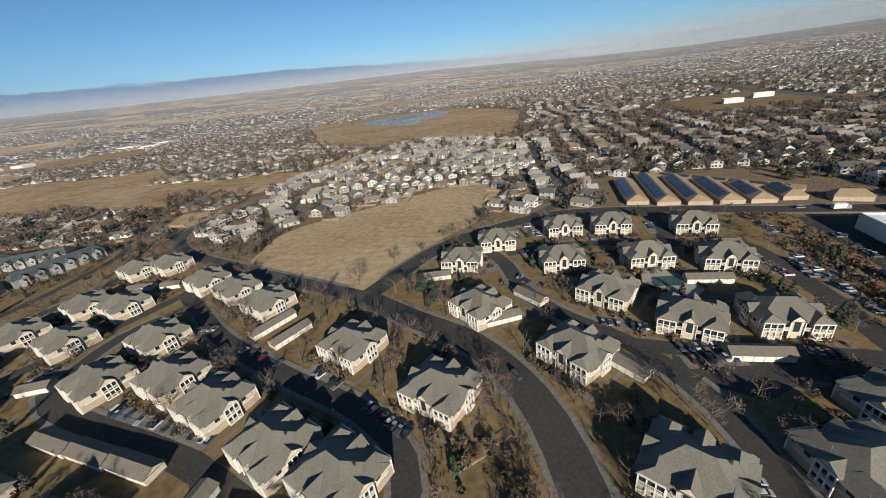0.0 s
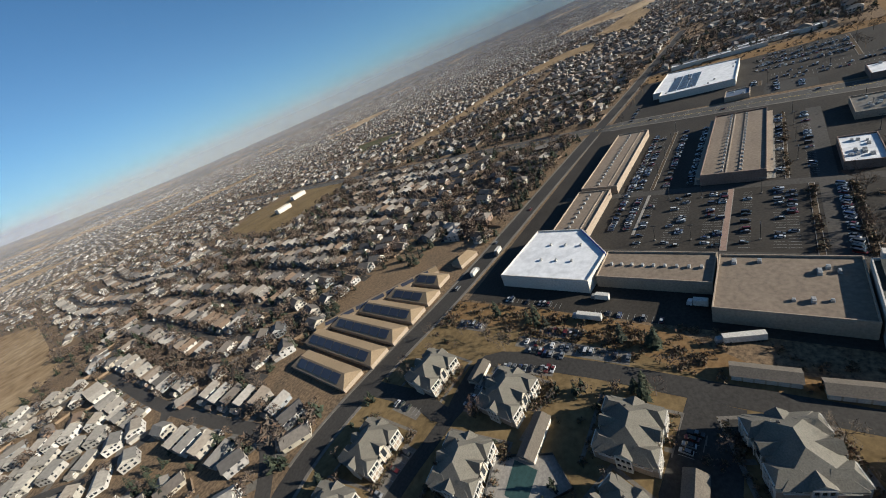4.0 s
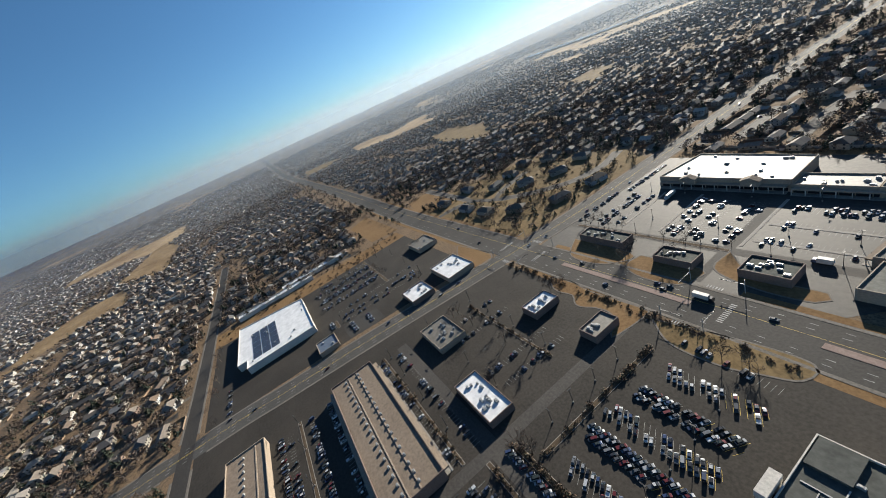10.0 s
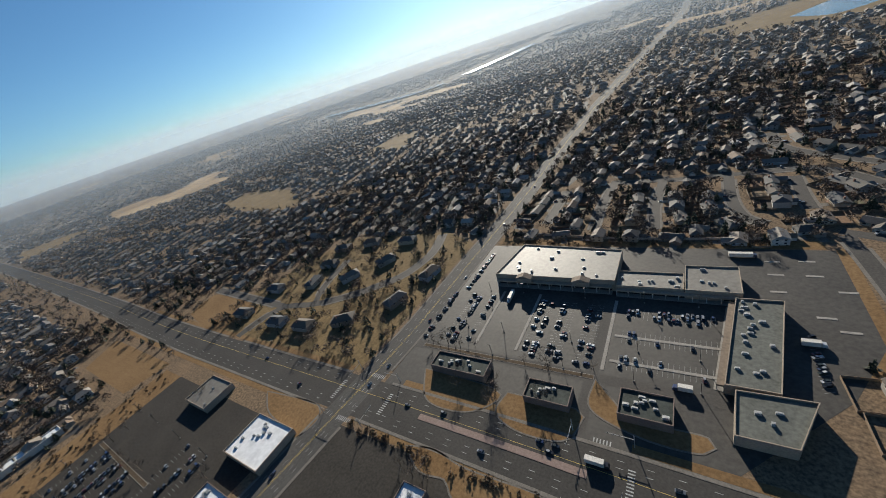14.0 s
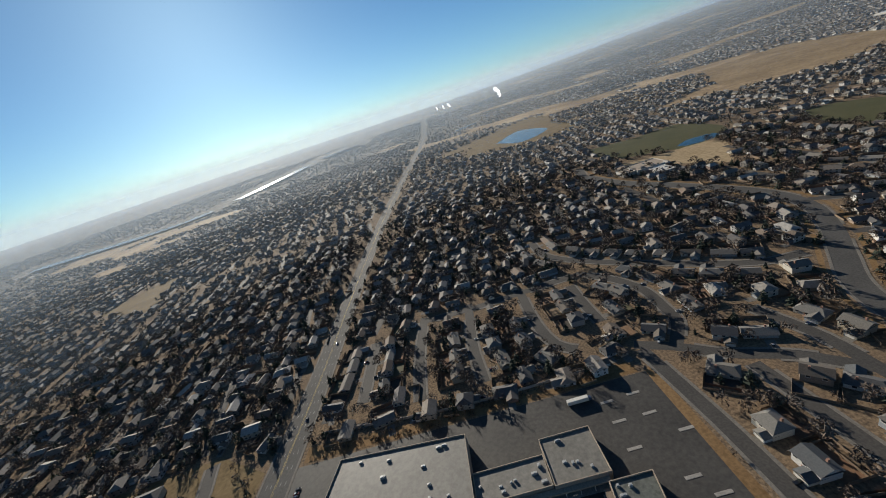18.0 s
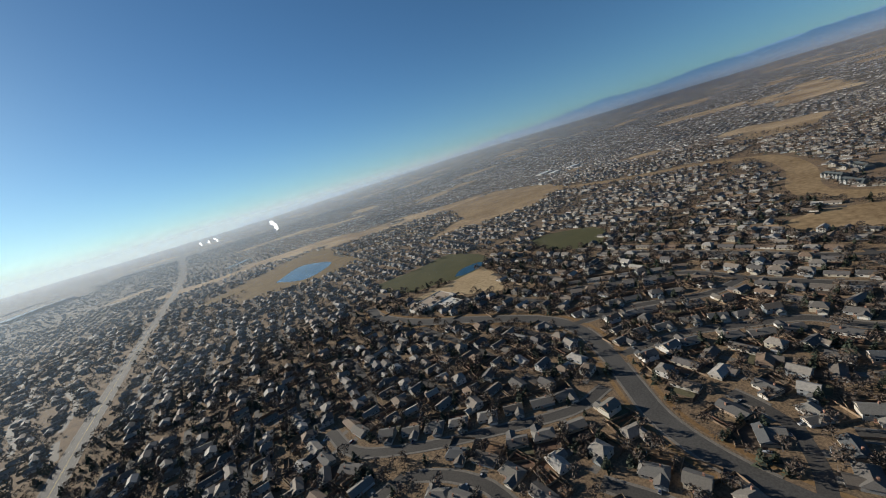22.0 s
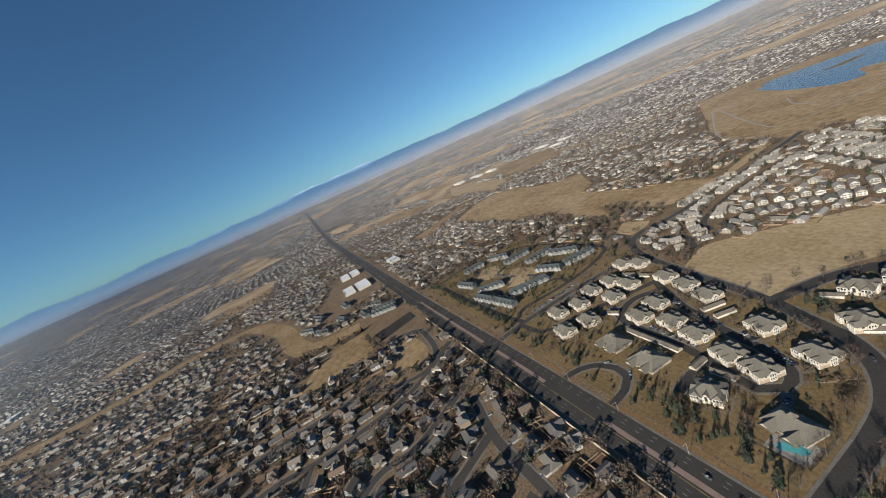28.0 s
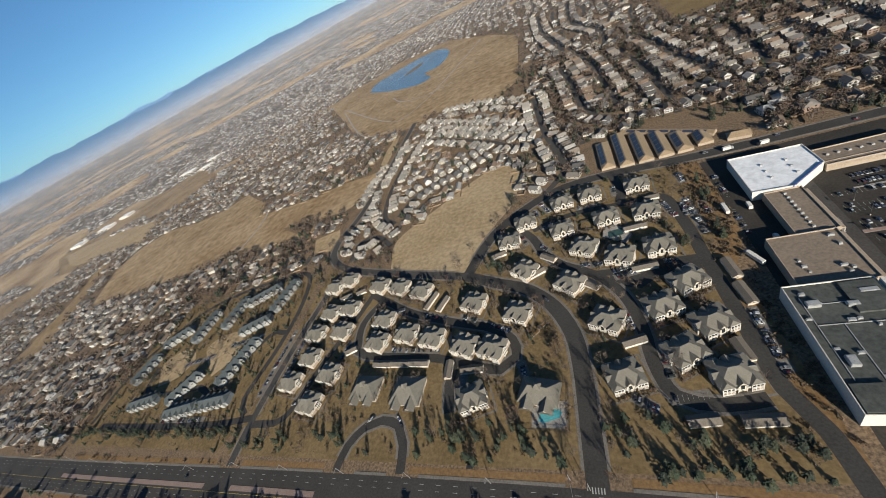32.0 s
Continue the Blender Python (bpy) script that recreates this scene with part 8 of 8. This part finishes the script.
# seams along the long shop roofs
for name, L, ys, h in (("shop_row_south", 110, (-3.5, 3.0), 6.6), ("shop_row_north", 112, (-6.5,), 5.6), ("shop_row_west", 55, (-6.5,), 5.6)):
    for y in ys:
        part("roof_seam", Shape().box(-L / 2, y - 0.35, h, L / 2, y + 0.35, h + 0.35), WALL_TAN, bpy.data.objects[name])
# ---- single trees, shrubs ----
TRUNK = plain("bark", (0.10, 0.075, 0.055), (0.16, 0.12, 0.09), 0.95, 0.5, 3.0, space="object")
TWIG = choice("tree_twigs", [(0.095, 0.071, 0.053), (0.12, 0.09, 0.066), (0.078, 0.06, 0.047), (0.135, 0.104, 0.077), (0.11, 0.068, 0.048)], 0.95, "object", 1.0)
NEEDLE = choice("pine_needles", [(0.035, 0.05, 0.027), (0.055, 0.065, 0.035), (0.03, 0.04, 0.025)], 0.9, "object", 1.0)
SHRUB = choice("brown_shrubs", [(0.12, 0.078, 0.047), (0.16, 0.095, 0.058), (0.085, 0.064, 0.042), (0.06, 0.062, 0.033), (0.19, 0.135, 0.082)], 0.95)


def limb(s, a, b, r0, r1):
    d = (b - a).normalized()
    u = d.orthogonal().normalized()
    v = d.cross(u)
    k = len(s.v)
    for c, r in ((a, r0), (b, r1)):
        s.v += [tuple(c + (u * math.cos(q) + v * math.sin(q)) * r) for q in (0, 2.09, 4.19)]
    s.f += [(k, k + 1, k + 4, k + 3), (k + 1, k + 2, k + 5, k + 4), (k + 2, k, k + 3, k + 5)]
    s.m += [0, 0, 0]


def bare_tree(seed, h, w, label):
    rr = random.Random(seed)
    ob = thing("bare_tree", 0, 0, 0, 0, label, "tree", "bare trees")
    t, c = Shape(), Shape()
    limb(t, Vector((0, 0, 0)), Vector((0, 0, h * 0.35)), 0.24, 0.16)
    limb(t, Vector((0, 0, h * 0.35)), Vector((rr.gauss(0, 0.3), rr.gauss(0, 0.3), h * 0.8)), 0.16, 0.04)
    for i in range(9):
        a = i * 2.4 + rr.uniform(-0.4, 0.4)
        z = h * rr.uniform(0.28, 0.6)
        p = Vector((0, 0, z))
        q = p + Vector((math.cos(a) * w * rr.uniform(0.25, 0.42), math.sin(a) * w * rr.uniform(0.25, 0.42), h * rr.uniform(0.15, 0.32)))
        limb(t, p, q, 0.09, 0.03)
        for j in range(7):
            b = a + rr.gauss(0, 0.7)
            e = q + Vector((math.cos(b) * w * rr.uniform(0, 0.16), math.sin(b) * w * rr.uniform(0, 0.16), h * rr.uniform(-0.03, 0.2)))
            limb(c, p.lerp(q, rr.uniform(0.4, 1)), e, 0.04, 0.015)
            for k in range(4):
                g = e + Vector((rr.gauss(0, 0.5), rr.gauss(0, 0.5), rr.gauss(0.1, 0.4)))
                d = Vector((rr.gauss(0, 1), rr.gauss(0, 1), rr.gauss(0.5, 0.6))).normalized() * w * 0.14
                n_ = d.orthogonal() * 0.04
                c.poly([g - n_, g + d, g + n_])
    part("trunk", t, TRUNK, ob)
    part("crown", c, TWIG, ob)
    return ob


def pine(seed, h, w, label):
    rr = random.Random(seed)
    ob = thing("pine_tree", 0, 0, 0, 0, label, "tree", "pine trees")
    t, c = Shape(), Shape()
    limb(t, Vector((0, 0, 0)), Vector((0, 0, h * 0.96)), 0.22, 0.03)
    for i in range(110):
        z = h * (0.07 + 0.91 * (i + rr.random()) / 110)
        a = rr.uniform(0, 6.28)
        r0 = w / 2 * (1 - z / h) ** 0.8 * rr.uniform(0.35, 1.05)
        k = w * 0.2 * (1.15 - z / h) + 0.2
        g = Vector((r0 * math.cos(a), r0 * math.sin(a), z))
        d = Vector((math.cos(a), math.sin(a), -0.35 + rr.gauss(0, 0.3))).normalized() * k
        n_ = Vector((-math.sin(a), math.cos(a), rr.gauss(0, 0.3))) * k * 0.7
        c.poly([g - n_ - d * 0.4, g + d, g + n_ - d * 0.4])
    part("trunk", t, TRUNK, ob)
    part("crown", c, NEEDLE, ob)
    return ob


tr = random.Random(9)
bare_kinds = [bare_tree(1, 9, 8, "bare grey-brown deciduous tree in dry grass"), bare_tree(2, 7, 6, "small bare street tree with thin twigs"), bare_tree(3, 11, 10, "large bare tree with spreading limbs")]
pine_kinds = [pine(4, 11, 5.2, "dark green conical pine tree"), pine(5, 8, 4.2, "small dark green conifer")]
apt_spots = [(x, y) for x, y, _ in APT_EAST + APT_WEST] + [(-252, -137), (-210, -141), (-106, -146), (-38, 1), (-61, 20), (-99, -160)] + [(x, y) for x, y, _, _ in GARAGES]
bare_places, pine_places = [], []


def free(x, y, r=13.0):
    return all((x - a) ** 2 + (y - b) ** 2 > r * r for a, b in apt_spots) and not near_road(np.array([x]), np.array([y]), -0.5)[0]


while len(bare_places) < 110:
    x, y = tr.uniform(-380, 24), tr.uniform(-190, 96)
    if free(x, y) and not inside(np.array([x]), np.array([y]), OPEN[0])[0]:
        bare_places.append((x, y))
for k in range(5):
    t = k / 4
    x, y = -176 + 50 * t + tr.gauss(0, 2), -2 + 70 * t + tr.gauss(0, 4)
    bare_places.append((x - 10, y))
for x0, y0, x1, y1, n_t in ((-385, -190, -130, -172, 34), (-60, -194, 30, -172, 34), (-140, -190, -84, -172, 10), (-70, -176, -35, -160, 8), (-196, -165, -120, -176, 16), (-180, -30, -140, -8, 12), (-220, 0, -190, -20, 8), (32, 2, 33, -28, 7), (34, 60, 40, 20, 5), (6, -26, 10, -32, 3), (-150, 190, -100, 120, 22), (70, 185, 112, 150, 14), (-48, 186, 20, 181, 10), (100, 122, 330, 98, 26), (-660, -178, -400, -170, 30)):
    for k in range(n_t):
        x, y = tr.uniform(x0, x1), tr.uniform(min(y0, y1), max(y0, y1)) + tr.gauss(0, 2)
        if not near_road(np.array([x]), np.array([y]), 0.0)[0]:
            pine_places.append((x, y))
for x0, y0, x1, y1, n_t in ((100, -196, 250, -190, 10), (330, -330, 470, -300, 12), (400, -420, 500, -350, 12), (330, -260, 550, -246, 10), (156, -280, 290, -275, 9), (60, -420, 260, -424, 14), (170, -268, 250, -240, 8), (98, -96, 166, -94, 8), (176, -110, 290, -150, 9), (350, 60, 490, 66, 8), (350, -180, 500, -60, 10)):
    for k in range(n_t):
        x, y = tr.uniform(min(x0, x1), max(x0, x1)), tr.uniform(min(y0, y1), max(y0, y1)) + tr.gauss(0, 1.5)
        bare_places.append((x, y))
# trees along the quarter's streets and in the townhouse courts
for pts, off, step in (([(-178, -20), (-148, -35), (-118, -49), (-95, -72), (-82, -100), (-78, -128), (-77, -155), (-76, -196)], 10.5, 11), ([(-86, -26), (-61, -44), (-43, -70), (-36, -101), (-35, -127)], 8.5, 13), ([(-178, -20), (-272, 6), (-349, 31)], 9.5, 14), ([(-277, 4), (-292, -20), (-262, -40), (-231, -58), (-185, -75), (-146, -87)], 8.0, 15)):
    line = smooth(pts, step)
    for sgn in (1, -1):
        for x, y in offset(line, sgn * off):
            x, y = x + tr.gauss(0, 1.5), y + tr.gauss(0, 1.5)
            if tr.random() < 0.8 and free(x, y, 9.0) and not inside(np.array([x]), np.array([y]), OPEN[0])[0]:
                bare_places.append((x, y))
town_free = [q for q in ((tr.uniform(-660, -395), tr.uniform(-168, 34)) for _ in range(260)) if all((q[0] - x) ** 2 + (q[1] - y) ** 2 > 13 ** 2 for x, y, _, _ in TOWN)]
bare_places += town_free[:55]
pine_places += town_free[80:125]
for k in range(34):
    x = -655 + 7.4 * k
    pine_places.append((x + tr.gauss(0, 2), -172 - 6 * math.sin(math.pi * k / 33) + tr.gauss(0, 3)))
pine_places = [q for q in pine_places if not inside(np.array([q[0]]), np.array([q[1]]), OPEN[0])[0]]
for protos_t, places in ((bare_kinds, bare_places), (pine_kinds, pine_places)):
    for k, pt in enumerate(protos_t):
        ms = [Matrix.Translation((x, y, 0)) @ Matrix.Rotation(tr.uniform(0, 6.28), 4, "Z") @ Matrix.Scale(tr.uniform(0.75, 1.2), 4) for x, y in places[k::len(protos_t)]]
        pt.matrix_basis = ms[0]
        repeat(all_of(pt), ms[1:])


def shrub(seed):
    rr = random.Random(seed)
    s = Shape()
    for i in range(38):
        g = Vector((rr.gauss(0, 0.4), rr.gauss(0, 0.4), abs(rr.gauss(0.42, 0.3))))
        d = Vector((rr.gauss(0, 1), rr.gauss(0, 1), rr.gauss(0.6, 0.5))).normalized() * 0.36
        n_ = d.orthogonal() * 0.5
        s.poly([g - n_, g + d, g + n_])
    return s.proto()


sx, sy = [], []
for x0, y0, x1, y1, n_s in ((22, 84, 46, 20, 130), (22, 20, 46, -50, 150), (-114, -100, -100, -88, 26), (-100, -98, -92, -110, 16), (20, -60, 40, -180, 160), (-380, 95, 20, -190, 700), (100, -204, 300, -198, 90), (500, 70, 540, -186, 160), (320, -240, 440, -400, 120), (56, -426, 262, -416, 120), (99, -94.8, 166, -92.2, 90), (150.4, -180, 152.6, -100, 60), (99, -79.2, 168, -77.3, 40), (176, -70, 290, -68, 40), (190, -146, 280, -144, 40), (-640, -203, 20, -199, 90), (100, -203, 280, -199.5, 60)):
    sx += [tr.uniform(min(x0, x1), max(x0, x1)) for _ in range(n_s)]
    sy += [tr.uniform(min(y0, y1), max(y0, y1)) for _ in range(n_s)]
for x, y, a in APT_EAST + APT_WEST:
    for k in range(40):
        u, v = tr.uniform(-14, 14), tr.choice((-1, 1)) * tr.uniform(10.3, 13.5)
        c, s = math.cos(radians(a)), math.sin(radians(a))
        sx.append(x + u * c - v * s)
        sy.append(y + u * s + v * c)
sx, sy = np.array(sx), np.array(sy)
ok = ~near_road(sx, sy, 0.3)
sx, sy = sx[ok], sy[ok]
ok = np.array([all((x - a) ** 2 + (y - b) ** 2 > 81 for a, b in apt_spots) for x, y in zip(sx, sy)])
ok &= ~inside(sx, sy, OPEN[0])
sx, sy = sx[ok], sy[ok]
k = len(sx)
tagged(stamp("shrubs", [shrub(1), shrub(2), shrub(3)], rng.integers(0, 3, k), np.c_[sx, sy, np.zeros(k)], rng.uniform(0, 6.28, k), rng.uniform(0.7, 2.3, (k, 1)) * np.ones(3), [SHRUB]), "brown winter shrubs round the houses and verges", "shrubs", kind="stuff")

# low winter trees and evergreens planted close round the rows and apartment houses
gx = np.r_[rng.uniform(-680, -385, 900), rng.uniform(-380, 26, 1100)]
gy = np.r_[rng.uniform(-190, 40, 900), rng.uniform(-190, 90, 1100)]
ok = ~near_road(gx, gy, 1.0) & ~inside(gx, gy, OPEN[0])
for x, y, a, bays in TOWN:
    u, v = (gx - x) * math.cos(radians(a)) + (gy - y) * math.sin(radians(a)), (gy - y) * math.cos(radians(a)) - (gx - x) * math.sin(radians(a))
    ok &= (np.abs(u) > 4.25 * bays + 4) | (np.abs(v) > 10.5)
for x, y in [q[:2] for q in APT_EAST + APT_WEST + GARAGES]:
    ok &= (gx - x) ** 2 + (gy - y) ** 2 > 14.5 ** 2
for x, y, _ in stalls[court_from:]:
    ok &= (gx - x) ** 2 + (gy - y) ** 2 > 5.5 ** 2
for x0, y0, x1, y1 in ((-570, -120, -478, -66), (-240, -200, -60, -140), (-330, -195, -60, -172)):
    ok &= ~((gx > x0) & (gx < x1) & (gy > y0) & (gy < y1))
gx, gy = gx[ok], gy[ok]
k = len(gx)
tagged(stamp("garden_trees", shaped([(crown_shape(51, 6, 5, 52, lean=0.7), 0), (crown_shape(52, 4, 3.6, 40, lean=0.75), 0), (crown_shape(53, 6.5, 3.6, 60, True), 1), (crown_shape(54, 2.6, 2.6, 40, True), 1)]), rng.choice(4, k, p=[0.34, 0.24, 0.22, 0.2]), np.c_[gx, gy, np.zeros(k)], rng.uniform(0, 6.28, k), rng.uniform(0.7, 1.25, (k, 1)) * np.ones(3), [BARE, CONIFER]), "small bare trees and evergreens among the apartment houses", "trees", kind="stuff")

# ---- steam plumes far to the south ----
STEAM = bpy.data.materials.new("white_steam")
STEAM.use_nodes = True
n_, l_ = STEAM.node_tree.nodes, STEAM.node_tree.links
n_.remove(n_["Principled BSDF"])
lit, through_it, steam_mix = n_.new("ShaderNodeBsdfDiffuse"), n_.new("ShaderNodeBsdfTranslucent"), n_.new("ShaderNodeMixShader")
lit.inputs[0].default_value = through_it.inputs[0].default_value = (0.9, 0.91, 0.93, 1)
steam_mix.inputs[0].default_value = 0.75
l_.new(lit.outputs[0], steam_mix.inputs[1])
l_.new(through_it.outputs[0], steam_mix.inputs[2])
l_.new(steam_mix.outputs[0], n_["Material Output"].inputs[0])


def plume(x, y, h, lean, seed):
    rr = random.Random(seed)
    bm = bmesh.new()
    for i in range(14):
        t = i / 13
        m = Matrix.Translation((lean * t * t * h + rr.gauss(0, 4), rr.gauss(0, 4), h * t)) @ Matrix.Scale(h * (0.08 + 0.14 * t) * rr.uniform(0.7, 1.2), 4)
        bmesh.ops.create_icosphere(bm, subdivisions=2, radius=1.0, matrix=m)
    for v in bm.verts:
        v.co += Vector((noise.noise(v.co / 12 + Vector((seed, 0, 0))), noise.noise(v.co / 12 + Vector((0, seed, 5))), noise.noise(v.co / 12 + Vector((3, 3, seed))))) * h * 0.07
    me = bpy.data.meshes.new("steam_plume")
    bm.to_mesh(me)
    bm.free()
    me.materials.append(STEAM)
    ob = new("steam_plume", me)
    ob.visible_shadow = False
    ob.location = (x, y, float(ground_at(x, y)))
    tagged(ob, "white steam plume rising far off in haze", "steam", kind="stuff")


for q in ((-575, -3540, 72, 0.3, 2), (-180, -4000, 34, 0.3, 5), (-120, -4020, 28, 0.3, 6), (-60, -4040, 30, 0.3, 7)):
    plume(*q)
